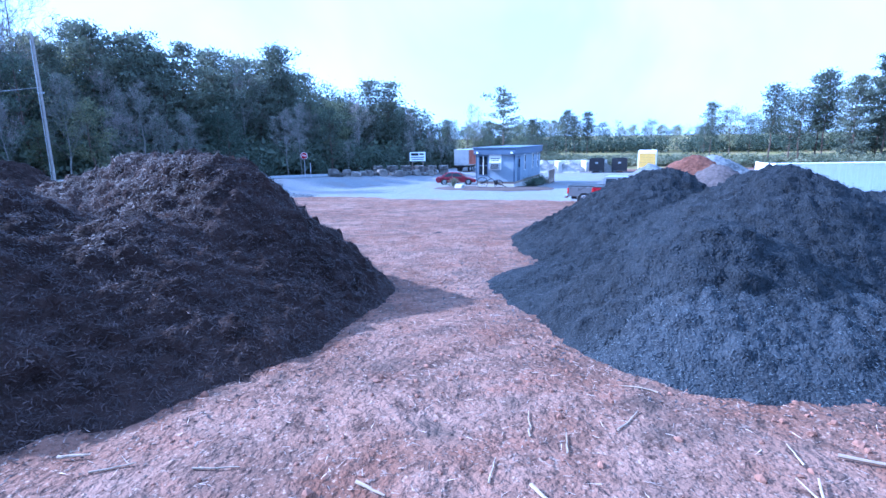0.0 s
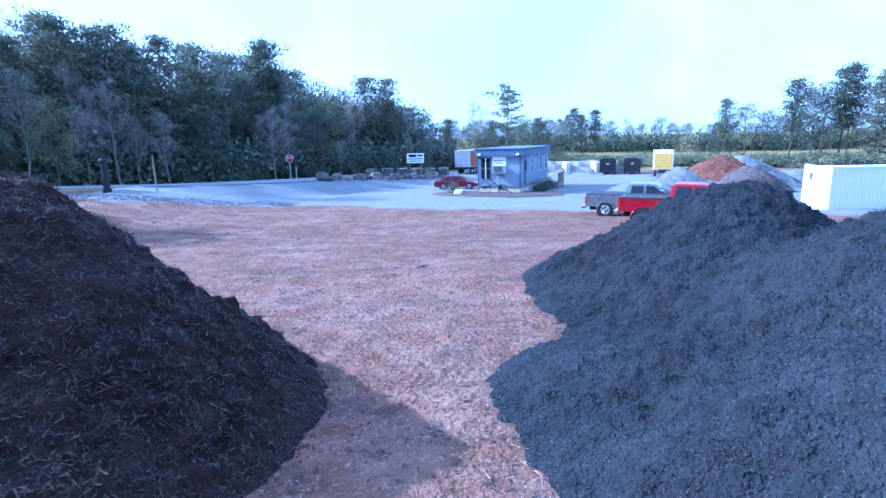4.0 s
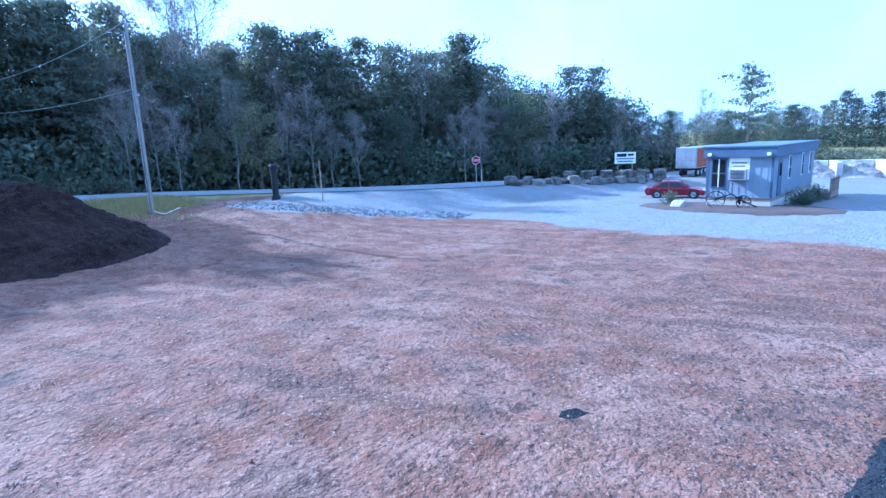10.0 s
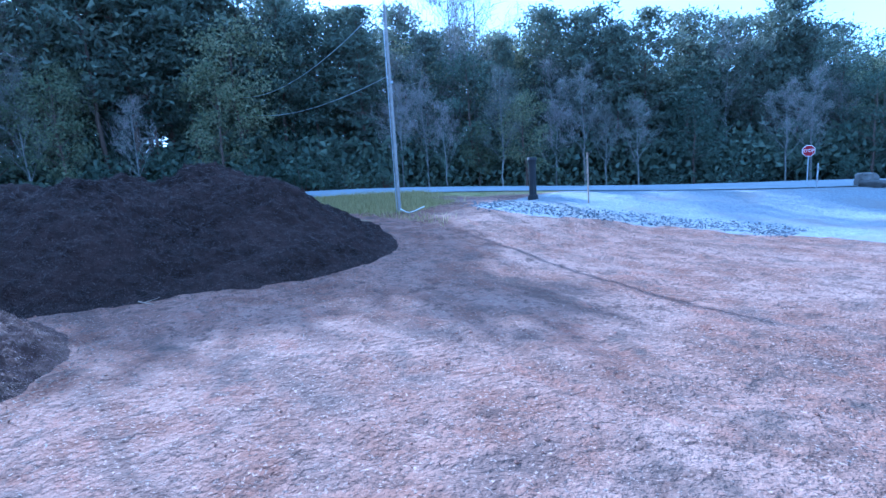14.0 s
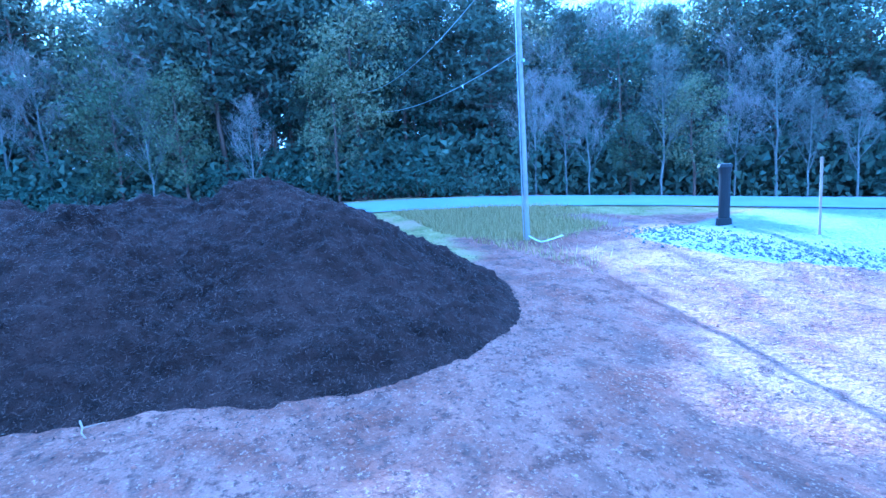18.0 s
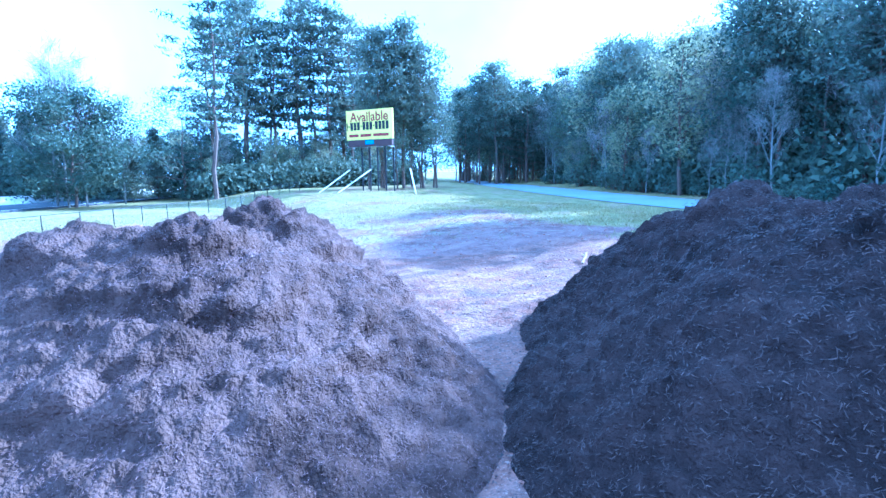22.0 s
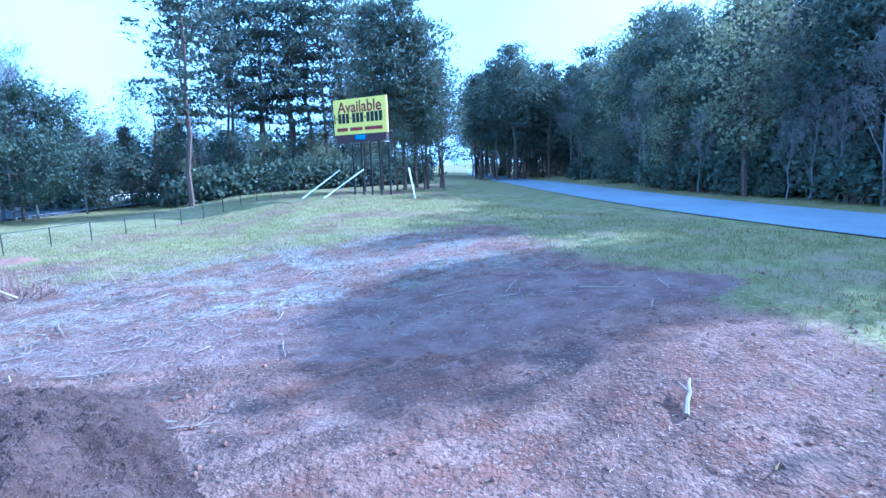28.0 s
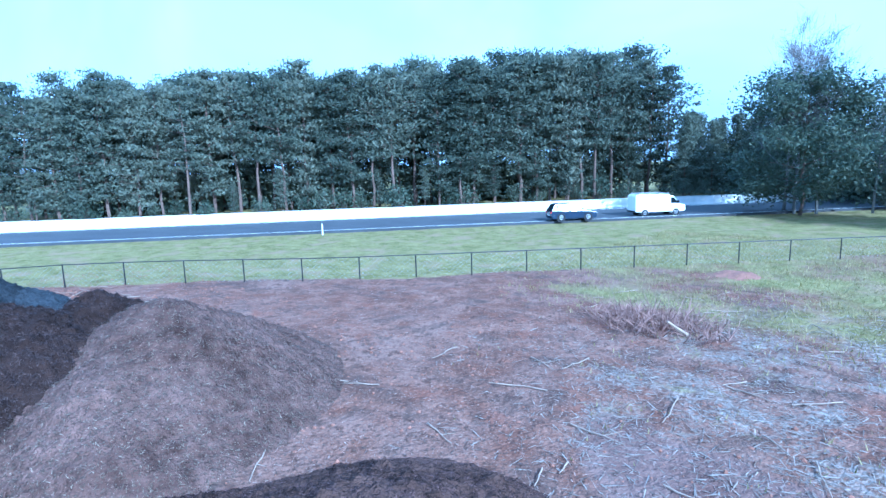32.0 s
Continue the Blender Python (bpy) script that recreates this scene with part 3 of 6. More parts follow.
def grow(kind, h, seed):
    """Trunk with limbs (bmesh), and clump centres and ways for the crown."""
    random.seed(seed)
    np.random.seed(seed)
    bm = bmesh.new()
    lean = Vector((rnd(-0.03, 0.03), rnd(-0.03, 0.03), 1))
    n = 7
    pts = [Vector((0, 0, -0.3))] + [lean * h * 0.97 * i / n + Vector((rnd(-1, 1), rnd(-1, 1), 0)) * 0.012 * h for i in range(1, n + 1)]
    r0 = h * (0.011 if kind in CONIFERS else 0.009 if kind == "bare" else 0.013)
    tube(bm, pts, [r0 * (1 - 0.88 * i / n) for i in range(n + 1)], 6)

    def along(f):
        k = min(f * n, n - 1e-4)
        i = int(k)
        return pts[i].lerp(pts[i + 1], k - i)

    clumps, ways = [], []

    def clump(p, d):
        clumps.append(tuple(p))
        ways.append(tuple(d.normalized()))

    if kind in CONIFERS:
        low, wide, step, lift = CONIFERS[kind]
        f = f_low = rnd(*low)
        side = rnd(0, 6.28)
        while f < 0.985:
            g = (f - f_low) / (1 - f_low)
            if kind == "conifer":
                prof = 1.02 - g
            else:
                prof = (0.62 + 0.38 * min(1, g / 0.3)) * (1.03 - g ** 2.8) ** 0.6
            a = rnd(0, 6.28)
            for k in range(random.choice((3, 3, 4))):
                b = a + k * 1.8 + rnd(-0.5, 0.5)
                s = along(f)
                r = h * wide * prof * rnd(0.4, 1.25) * (1 + 0.2 * math.cos(b - side))
                d = Vector((math.cos(b), math.sin(b), rnd(*lift) * (0.5 + g))).normalized()
                tip = s + d * r
                mid = s.lerp(tip, 0.5) - Vector((0, 0, r * 0.06))
                tube(bm, [s, mid, tip], [r0 * 0.2, r0 * 0.12, r0 * 0.04], 3)
                for t in (0.36, 0.6, 0.82, 1.0):
                    clump(s.lerp(tip, t) + Vector((rnd(-1, 1), rnd(-1, 1), rnd(-0.1, 0.5))) * 0.016 * h, d + Vector((0, 0, 0.25)))
            f += rnd(*step)
        clump(along(0.99), Vector((0, 0, 1)))
    elif kind == "bare":
        for i in range(15):
            f = 0.2 + 0.74 * (i + rnd(0, 1)) / 15
            a = i * 2.4 + rnd(-0.5, 0.5)
            reach = h * 0.34 * (1.12 - f) * rnd(0.8, 1.2) + 0.03 * h
            d = Vector((math.cos(a), math.sin(a), rnd(0.9, 1.9))).normalized()
            s = along(f)
            q = [s, s + d * reach * 0.5, s + d * reach + Vector((0, 0, 0.06 * reach))]
            tube(bm, q, [r0 * 0.42 * (1.15 - f), r0 * 0.26 * (1.15 - f), r0 * 0.05], 4)
            for k in range(7):
                t = rnd(0.25, 1.0)
                e = (d + Vector((rnd(-0.7, 0.7), rnd(-0.7, 0.7), rnd(0.0, 0.6)))).normalized()
                l = reach * rnd(0.25, 0.5)
                b0 = s.lerp(q[2], t)
                tube(bm, [b0, b0 + e * l], [r0 * 0.09, r0 * 0.03], 3)
                clump(b0 + e * l * 0.5, e)
                clump(b0 + e * l, e)
            clump(q[2], d)
        clump(along(0.97), Vector((0, 0, 1)))
    else:
        f0 = {"leafy": 0.2, "oak": 0.1}[kind]
        wide = {"leafy": 0.25, "oak": 0.44}[kind]
        m = 17 if kind == "leafy" else 30
        for i in range(m):
            f = f0 + (0.95 - f0) * (i + rnd(0, 1)) / m
            a = i * 2.4 + rnd(-0.5, 0.5)
            prof = math.sin(math.pi * min(1, (f - f0 + 0.2) / (1.22 - f0))) ** 0.7
            reach = h * wide * prof * rnd(0.7, 1.15)
            s = along(f)
            up = rnd(0.25, 0.8) if kind == "leafy" else rnd(-0.15, 0.25) + 1.0 * max(0, f - 0.4)
            d = Vector((math.cos(a), math.sin(a), up)).normalized()
            q = [s, s + d * reach * 0.5 + Vector((0, 0, 0.02 * h)), s + d * reach]
            tube(bm, q, [r0 * 0.4 * (1.1 - f), r0 * 0.25 * (1.1 - f), r0 * 0.05], 4)
            for k in range(5):
                t = rnd(0.25, 1.0)
                e = Vector((math.cos(a + rnd(-1, 1)), math.sin(a + rnd(-1, 1)), rnd(0.0, 1.0))).normalized() * reach * rnd(0.25, 0.5)
                b0 = s.lerp(q[2], t)
                tube(bm, [b0, b0 + e], [r0 * 0.1, r0 * 0.03], 3)
                clump(b0 + e, e)
                clump(b0 + e * 0.5, e)
            clump(q[2], d)
    return bm, clumps, ways


def tree(kind, h, seed, name, label, group, leaf, bark, size, count, spread):
    t = empty(name, pose(0, 0, -500), label, "tree", group)
    bm, cl, ways = grow(kind, h, seed)
    part("trunk", bm, bark, t)
    if kind == "bare":
        vs, fs = leaf_cards(cl, ways, size, count, spread * h, 0.9, 26, 1.3)
    elif kind in CONIFERS:
        vs, fs = leaf_cards(cl, ways, size, count, spread * h, 0.5 if kind == "pine" else 0.34, 2.3, 0.6)
    else:
        vs, fs = leaf_cards(cl, ways, size, count, spread * h, 0.75, 1.5)
    mesh_part("crown", vs.tolist(), fs.tolist(), leaf, t)
    return t


def bush(seed, label, leaf, w=1.6, h=1.8, count=24):
    random.seed(seed)
    np.random.seed(seed)
    t = empty("shrub", pose(0, 0, -500), label, "shrub", "undergrowth along the woods")
    bm = bmesh.new()
    cl = []
    for i in range(16):
        a, r = rnd(0, 6.28), rnd(0.1, 1) * w
        tip = Vector((math.cos(a) * r, math.sin(a) * r, h * rnd(0.35, 1.0) * (1.1 - 0.4 * r / w)))
        tube(bm, [(0.2 * tip.x, 0.2 * tip.y, -0.1), tip * 0.6, tip], [0.03, 0.02, 0.006], 3)
        cl += [tuple(tip), tuple(tip * 0.65)]
    part("stem", bm, BARK, t)
    vs, fs = leaf_cards(cl, cl, 0.15, count, 0.75)
    mesh_part("foliage", vs.tolist(), fs.tolist(), leaf, t)
    return t


W = "woods along the country road"
PINES = [tree("pine", 17, 100 + i, "pine_tree", "tall loblolly pine with a bare trunk", W, PINE, BARK, 0.21, 16, 0.068) for i in range(5)]
STAND_PINES = [tree("stand_pine", 17, 130 + i, "evergreen_tree", "dense dark pine branched almost to the ground", W, PINE, BARK, 0.21, 16, 0.058) for i in range(4)]
THIN_PINES = [tree("thin_pine", 17, 150 + i, "open_pine_tree", "tall pine with open layered branches", W, PINE, BARK, 0.18, 14, 0.044) for i in range(4)]
LEAFY = [tree("leafy", 14, 200 + i, "deciduous_tree", "slender tree in dark green leaf", W, LEAF if i in (0, 3) else LEAF_DARK, BARK, 0.19, 20, 0.095) for i in range(5)]
BARES = [tree("bare", 14, 300 + i, "bare_tree", "leafless grey tree with fine upswept twigs", W, BUD, BARK_PALE, 0.03, 10, 0.05) for i in range(4)]
OAKS = [tree("oak", 16, 400 + i, "oak_tree", "broad dark tree in dense leaf", W, LEAF_DARK, BARK, 0.2, 14, 0.08) for i in range(2)]
BUSHES = [bush(500 + i, "dense green shrub at the wood's edge", LEAF_DARK) for i in range(3)]


def on_land(x, y):
    return pose(x, y, land1(x, y))


def plant(src, x, y, h0, h, label="", group=""):
    s = h / h0
    ob = copy_thing(src, pose(x, y, land1(x, y), 0, 0, rnd(0, 360)) @ Matrix.Diagonal((s * rnd(0.85, 1.15), s * rnd(0.85, 1.15), s, 1)))
    return tagged(ob, label, group=group)


def belt(line, rows, gap, deep, mix, lo, hi, seed, group="", tops=None):
    """Staggered rows of trees along a line; deep: metres between rows, to the left of the line's way; tops: canopy height at each corner of the line."""
    random.seed(seed)
    line = [Vector((*p, 0)) for p in line]
    for r in range(rows):
        for i, (a, b) in enumerate(zip(line, line[1:])):
            d = (b - a).normalized()
            nrm = Vector((-d.y, d.x, 0))
            s = rnd(0, gap)
            while s < (b - a).length:
                p = a + d * s + nrm * (r * deep + rnd(-0.4, 0.4) * deep)
                k = random.choices(range(len(mix)), mix)[0]
                if tops:
                    h = (tops[i] + (tops[i + 1] - tops[i]) * s / (b - a).length) * rnd(lo, hi)
                else:
                    h = rnd(lo, hi) * (1 + 0.05 * r)
                if k == 0:
                    plant(random.choice(PINES), p.x, p.y, 17, h * 1.05, group=group)
                elif k == 1:
                    plant(random.choice(LEAFY), p.x, p.y, 14, h * rnd(0.75, 1.0), group=group)
                elif k == 2:
                    plant(random.choice(BARES), p.x, p.y, 14, h * rnd(0.7, 1.0), group=group)
                elif k == 5:
                    plant(random.choice(THIN_PINES), p.x, p.y, 17, h * 1.05, group=group)
                elif k == 6:
                    plant(random.choice(STAND_PINES), p.x, p.y, 17, h * 1.05, group=group)
                elif k == 3:
                    plant(random.choice(OAKS), p.x, p.y, 16, h * rnd(0.7, 0.95), group=group)
                else:
                    plant(random.choice(BUSHES), p.x, p.y, 1.8, rnd(1.5, 3.5))
                s += gap * rnd(0.7, 1.3)


# woods all round the yard, from the south end of the road to its north end
EDGE = [(-110, -106), (-86, -52), (-68, -15), (-60.5, 6), (-55, 29), (-43, 50), (-26, 70), (-7, 90), (4, 102)]
INNER = [(-113, -104), (-89, -51), (-71, -14), (-63.5, 7), (-58, 31), (-46, 52), (-29, 73), (-10, 93), (1, 105)]
CANOPY = (22, 21, 20.5, 19, 21, 19.5, 17.5, 15, 11)
belt(EDGE[1:], 1, 2.3, 2, (0, 0.2, 0.5, 0, 0.5), 0.42, 0.7, 11, W, CANOPY[1:])
belt(INNER, 3, 3.5, 3.6, (0.3, 0.36, 0.24, 0.0, 0, 0, 0.1), 0.72, 1.0, 12, W, CANOPY)
belt([(p[0] - 10, p[1] + 6) for p in INNER], 1, 3.6, 4, (0.7, 0.3, 0, 0, 0), 0.85, 1.04, 22, W, CANOPY)
for k, (x, y, h) in enumerate(((-64, 12.8, 24), (-64.5, 10.2, 23.5), (-66, -2, 21), (-58.5, 27.4, 25.5), (-58, 30, 27), (-59, 33.2, 27.5), (-58, 36.8, 28), (-60, 24, 25), (-57, 39.2, 24), (-60.5, 28.5, 26), (-61, 31.5, 27), (-60.5, 35, 27), (-62, 26, 25.5), (-59.5, 38, 26), (-65.5, 8.6, 23.5), (-66, 11.4, 24.5), (-66.5, 13.8, 24), (-64, 6.8, 22))):
    plant((THIN_PINES + STAND_PINES + PINES)[(k * 5 + 1) % 13], x, y, 17, h, "very tall dark pine at the edge of the woods", W)
E = "trees behind the stockyard"
belt([(98, 50), (85, 82), (62, 104)], 2, 4.0, -5, (0.45, 0.3, 0.15, 0, 0, 0, 0.1), 13.5, 17, 15, E)
belt([(92, 128), (66, 152), (40, 160)], 2, 4.0, -7, (0.0, 0.55, 0.15, 0.3, 0), 6.5, 9.5, 16, E)
belt([(45, 175), (0, 165)], 2, 4.5, -8, (0.0, 0.45, 0.3, 0.25, 0), 7, 10, 17, E)
belt([(110, 150), (30, 200)], 1, 6, -8, (0.1, 0.5, 0.4, 0, 0), 6, 10, 18, E)
for k, (x, y, h) in enumerate(((31, 136, 11.5), (33.5, 138, 10), (36.5, 137, 11), (29, 140, 9), (63, 128, 10.5), (67, 127, 11.5), (70.5, 125, 10), (58, 121, 8), (20, 142, 9), (24, 139, 8))):
    plant((PINES + LEAFY)[k % 9], x, y, 17 if k % 9 < 4 else 14, h, "taller tree in a small group behind the yard", E)
belt([(4, 107), (15, 120), (27, 129)], 2, 3.2, 5, (0.12, 0.5, 0.1, 0.2, 0.1), 7, 9.5, 20, E)
SCRUBS = [bush(520 + i, "pale green waist-high scrub behind the stockyard", SCRUB, 2.0, 1.2, 20) for i in range(2)]
random.seed(77)
for k in range(150):
    f = rnd(0, 1)
    x, y = 18 + 64 * f + rnd(-6, 6), 133 - 38 * f + rnd(-19, 10)
    s = rnd(0.6, 1.5)
    tagged(copy_thing(SCRUBS[k % 2], pose(x, y, land1(x, y), 0, 0, rnd(0, 360)) @ Matrix.Diagonal((s * 1.3, s * 1.3, s, 1))), group="scrub behind the stockyard")
P2 = "tall pines round the billboard"
belt([(-58, -62), (-31, -63)], 2, 4.4, -5.5, (0.1, 0.0, 0.0, 0.0, 0, 0.9), 24, 30, 23, P2)
belt([(-64, -66), (-24, -59)], 2, 2.8, -4.5, (0, 0.55, 0.05, 0.1, 0.5), 7, 11, 24, P2)
belt([(-30, -70), (6, -84), (22, -98)], 3, 4.6, -5, (0.1, 0.5, 0.25, 0.05, 0.25), 8, 12, 25, P2)
belt([(-84, -96), (-66, -118)], 3, 5.0, -6, (0.6, 0.2, 0, 0.05, 0.2, 0.3), 19, 23, 26, P2)
belt([(-90, -62), (-114, -104)], 3, 5.0, 6, (0.5, 0.4, 0.05, 0.05, 0.2), 18, 23, 33, P2)
belt([(-108, -92), (-150, -150)], 3, 6.0, 6, (0.6, 0.3, 0, 0.1, 0.2), 20, 25, 29, P2)
P3 = "stand of pines beyond the highway"
belt([(66, 4), (39, -36.5), (12, -77)], 2, 3.0, 4.5, (0.15, 0, 0, 0, 0, 0.1, 0.75), 0.86, 1.04, 27, P3, (17, 20, 22.5))
belt([(75, -1), (48, -42), (21, -82)], 2, 3.6, 5.0, (0.85, 0, 0, 0, 0, 0.15), 0.9, 1.06, 31, P3, (18, 21, 23))
belt([(66, 5), (12, -76)], 1, 3.4, 4, (0, 0.15, 0.0, 0.0, 0.5, 0, 0.35), 4, 8, 28, P3)
belt([(-45, -135), (10, -82)], 2, 4.4, -6, (0.3, 0.3, 0.1, 0.3, 0.1), 11, 14, 30, P3)
LONE = tree("open_pine", 14.5, 177, "lone_pine", "lone pine with a flat open crown behind the office", E, PINE, BARK, 0.2, 26, 0.075)
LONE.matrix_world = on_land(11.5, 104)
plant(BARES[0], 6.5, 112, 14, 12, "bare tree beside the lone pine", E)
BIG_OAK = tree("oak", 16, 410, "oak_tree", "broad dark evergreen oak beside the highway", P3, LEAF_DARK, BARK, 0.26, 60, 0.11)
BIG_OAK.matrix_world = on_land(-11.3, -52.5) @ Matrix.Diagonal((0.92, 0.92, 0.84, 1))
for x, y, h in ((-10.6, -53.4, 19), (-12.4, -54.0, 17.5), (-9.4, -54.5, 17)):
    plant(BARES[2], x, y, 14, h, "tall bare tree rising behind the dark oak", P3)
CEDAR = tree("conifer", 14, 411, "cedar_tree", "dense dark evergreen beside the highway", P3, PINE, BARK, 0.2, 18, 0.06)
for x, y, h in ((8.5, -73.5, 13), (5.2, -75.5, 12), (10, -80, 14), (2.8, -79.5, 13), (11.5, -87, 14), (7, -85, 13), (0.5, -77, 12), (-2, -72, 13), (-5.5, -68.5, 12), (-17.5, -61, 9), (-21, -66, 11), (-1.5, -83, 14), (-7, -79, 14), (-12, -74, 13)):
    plant(CEDAR, x, y, 14, h)
CEDAR.matrix_world = on_land(-5, -76)
for x, y, h in ((-27.3, -55.0, 30), (-28.6, -60.5, 27)):
    plant(THIN_PINES[3], x, y, 17, h, "broad old pine with thick layered branches", P2)
plant(OAKS[0], -24.3, -62.5, 16, 15, "broad tree coming into leaf by the pines", P2)
for k, (x, y, h) in enumerate(((-46.5, -42, 21), (-49, -41, 22), (-51.5, -40, 19), (-48, -46, 22), (-52.5, -45, 20), (-54, -41.5, 15))):
    plant(PINES[k % 4], x, y, 17, h, "tall pine close behind the billboard", P2)
for x, y, h in ((-47.5, -40, 10), (-50.5, -39, 9), (-53, -39, 11), (-45, -43.5, 12)):
    plant(LEAFY[2], x, y, 14, h, "young broadleaf under the pines by the billboard", P2)
plant(BARES[1], -16.5, -57, 14, 14, "bare tree beside the oak", P3)
for x, y, h in ((-44.5, 58.5, 24), (-46, 57.0, 22)):
    plant(BARES[2], x, y, 14, h, "tall bare tree standing above the woods", W)
for x, y, h in ((-39.5, 64.5, 18.2), (-35.8, 68.6, 17.8), (-23.8, 81.5, 18.6), (-24.8, 82.5, 17.5), (-30.3, 75.6, 17), (-9, 95, 15.5)):
    plant(PINES[int(h * 2) % 4], x, y, 17, h, "tall pine standing above the woods", W)
plant(LEAFY[0], -65.9, -10.8, 14, 17, "slender tree in pale young leaf catching the sun", W)
plant(LEAFY[3], -70.0, -21.6, 14, 13, "yellow-green spring tree at the wood's edge", W)
for i, src in enumerate(PINES + STAND_PINES + THIN_PINES + LEAFY + BARES + OAKS + BUSHES + SCRUBS):
    a = 40 + 9 * i
    src.matrix_world = pose(130 + a * 0.7, 40 + 10 * (i % 3) - i * 4, land1(130 + a * 0.7, 40 + 10 * (i % 3) - i * 4))


def thicket(line, depth0, depth1, h, count, seed, label):
    """Dense leafage deep inside a wood, where single trees merge."""
    np.random.seed(seed)
    line = [Vector((*p, 0)) for p in line]
    seg = np.array([(b - a).length for a, b in zip(line, line[1:])])
    k = np.random.choice(len(seg), count, p=seg / seg.sum())
    ends = np.array([(p.x, p.y) for p in line])
    way = (ends[1:] - ends[:-1]) / seg[:, None]
    xy = ends[k] + way[k] * (np.random.rand(count) * seg[k])[:, None] + np.stack([-way[k, 1], way[k, 0]], 1) * np.random.uniform(depth0, depth1, count)[:, None]
    cs = np.column_stack([xy, land(xy[:, 0], xy[:, 1]) + h * np.random.beta(1.2, 1.7, count)])
    vs, fs = leaf_cards(cs, cs, 0.42, 9, 1.9)
    return tagged(mesh_part("woodland_leaves", vs.tolist(), fs.tolist(), LEAF_DARK), label, "woodland", kind="stuff")


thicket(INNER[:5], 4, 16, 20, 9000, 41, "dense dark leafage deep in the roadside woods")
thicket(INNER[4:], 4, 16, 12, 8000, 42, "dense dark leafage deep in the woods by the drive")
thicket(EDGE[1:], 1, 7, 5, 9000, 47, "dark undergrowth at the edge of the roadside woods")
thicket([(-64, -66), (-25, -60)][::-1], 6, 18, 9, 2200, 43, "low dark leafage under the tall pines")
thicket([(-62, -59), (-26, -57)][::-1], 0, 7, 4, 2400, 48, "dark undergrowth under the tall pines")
thicket([(12, -77), (66, 4)][::-1], 6, 20, 8, 2600, 44, "dark leafage inside the pine stand")
thicket([(8, 150), (60, 140), (108, 112)], 4, 16, 4, 2500, 45, "low hazy tree line far behind the yard")
thicket([(-12, -64), (10, -84)][::-1], 2, 12, 8, 900, 46, "dark leafage beside the highway")

# ---- paints ----
RED_PAINT = mat("red_car_paint", (0.23, 0.004, 0.014), 0.32, vary=0.06, scale=2, spec=0.3)
CRIMSON = mat("crimson_car_paint", (0.14, 0.006, 0.018), 0.22, vary=0.06, scale=2, spec=0.5)
GREY_PAINT = mat("grey_car_paint", (0.15, 0.155, 0.165), 0.3, 0.3, vary=0.08, scale=2, spec=0.5)
SILVER = mat("silver_car_paint", (0.5, 0.52, 0.55), 0.28, 0.4, vary=0.06, scale=2, spec=0.5)
NAVY = mat("dark_blue_car_paint", (0.02, 0.03, 0.055), 0.2, vary=0.06, scale=2, spec=0.5)
WHITE_PAINT = mat("white_paint", (0.8, 0.8, 0.78), 0.45, vary=0.06, scale=1.4)
GLASS = mat("tinted_glass", (0.012, 0.016, 0.02), 0.08, vary=0.1, scale=2, spec=0.35)
TYRE = mat("tyre_rubber", (0.022, 0.022, 0.024), 0.85, vary=0.2, scale=12, bump=0.004, bump_scale=60)
RIM = mat("alloy_rim", (0.45, 0.46, 0.48), 0.3, 0.9, vary=0.12, scale=9)
CHROME = mat("chrome", (0.62, 0.63, 0.65), 0.15, 1.0, vary=0.05, scale=5)
BLACK = mat("black_plastic", (0.018, 0.018, 0.02), 0.6, vary=0.2, scale=6)
LAMP_RED = mat("red_lamp_lens", (0.42, 0.01, 0.012), 0.2, vary=0.1, scale=6, spec=0.6)
LAMP_CLEAR = mat("clear_lamp_lens", (0.66, 0.68, 0.7), 0.12, vary=0.08, scale=6, spec=0.7)


def prism(profile, y0, y1, lean=0.0, z_lean=0.0, bevel=0.04):
    """A side profile in x and z drawn out in width; what lies above z_lean leans in by lean per metre."""
    bm = bmesh.new()
    rows = []
    for y in (y0, y1):
        s = 1 if y > 0 else -1
        rows.append([bm.verts.new((x, y - s * lean * max(0, z - z_lean), z)) for x, z in profile])
    n = len(profile)
    for k in range(n):
        bm.faces.new((rows[0][k], rows[0][(k + 1) % n], rows[1][(k + 1) % n], rows[1][k]))
    bm.faces.new(rows[0][::-1])
    bm.faces.new(rows[1])
    bmesh.ops.recalc_face_normals(bm, faces=bm.faces)
    if bevel:
        bmesh.ops.bevel(bm, geom=list(bm.edges), offset=bevel, segments=2, affect="EDGES", profile=0.6, clamp_overlap=True)
    return bm


def plate(corners, out, thick=0.012):
    """A thin slab on four corners, standing proud along out."""
    bm = bmesh.new()
    o = Vector(out).normalized() * thick
    a = [bm.verts.new(Vector(c) - o) for c in corners]
    b = [bm.verts.new(Vector(c) + o) for c in corners]
    n = len(corners)
    bm.faces.new(a[::-1])
    bm.faces.new(b)
    for k in range(n):
        bm.faces.new((a[k], a[(k + 1) % n], b[(k + 1) % n], b[k]))
    bmesh.ops.recalc_face_normals(bm, faces=bm.faces)
    return bm


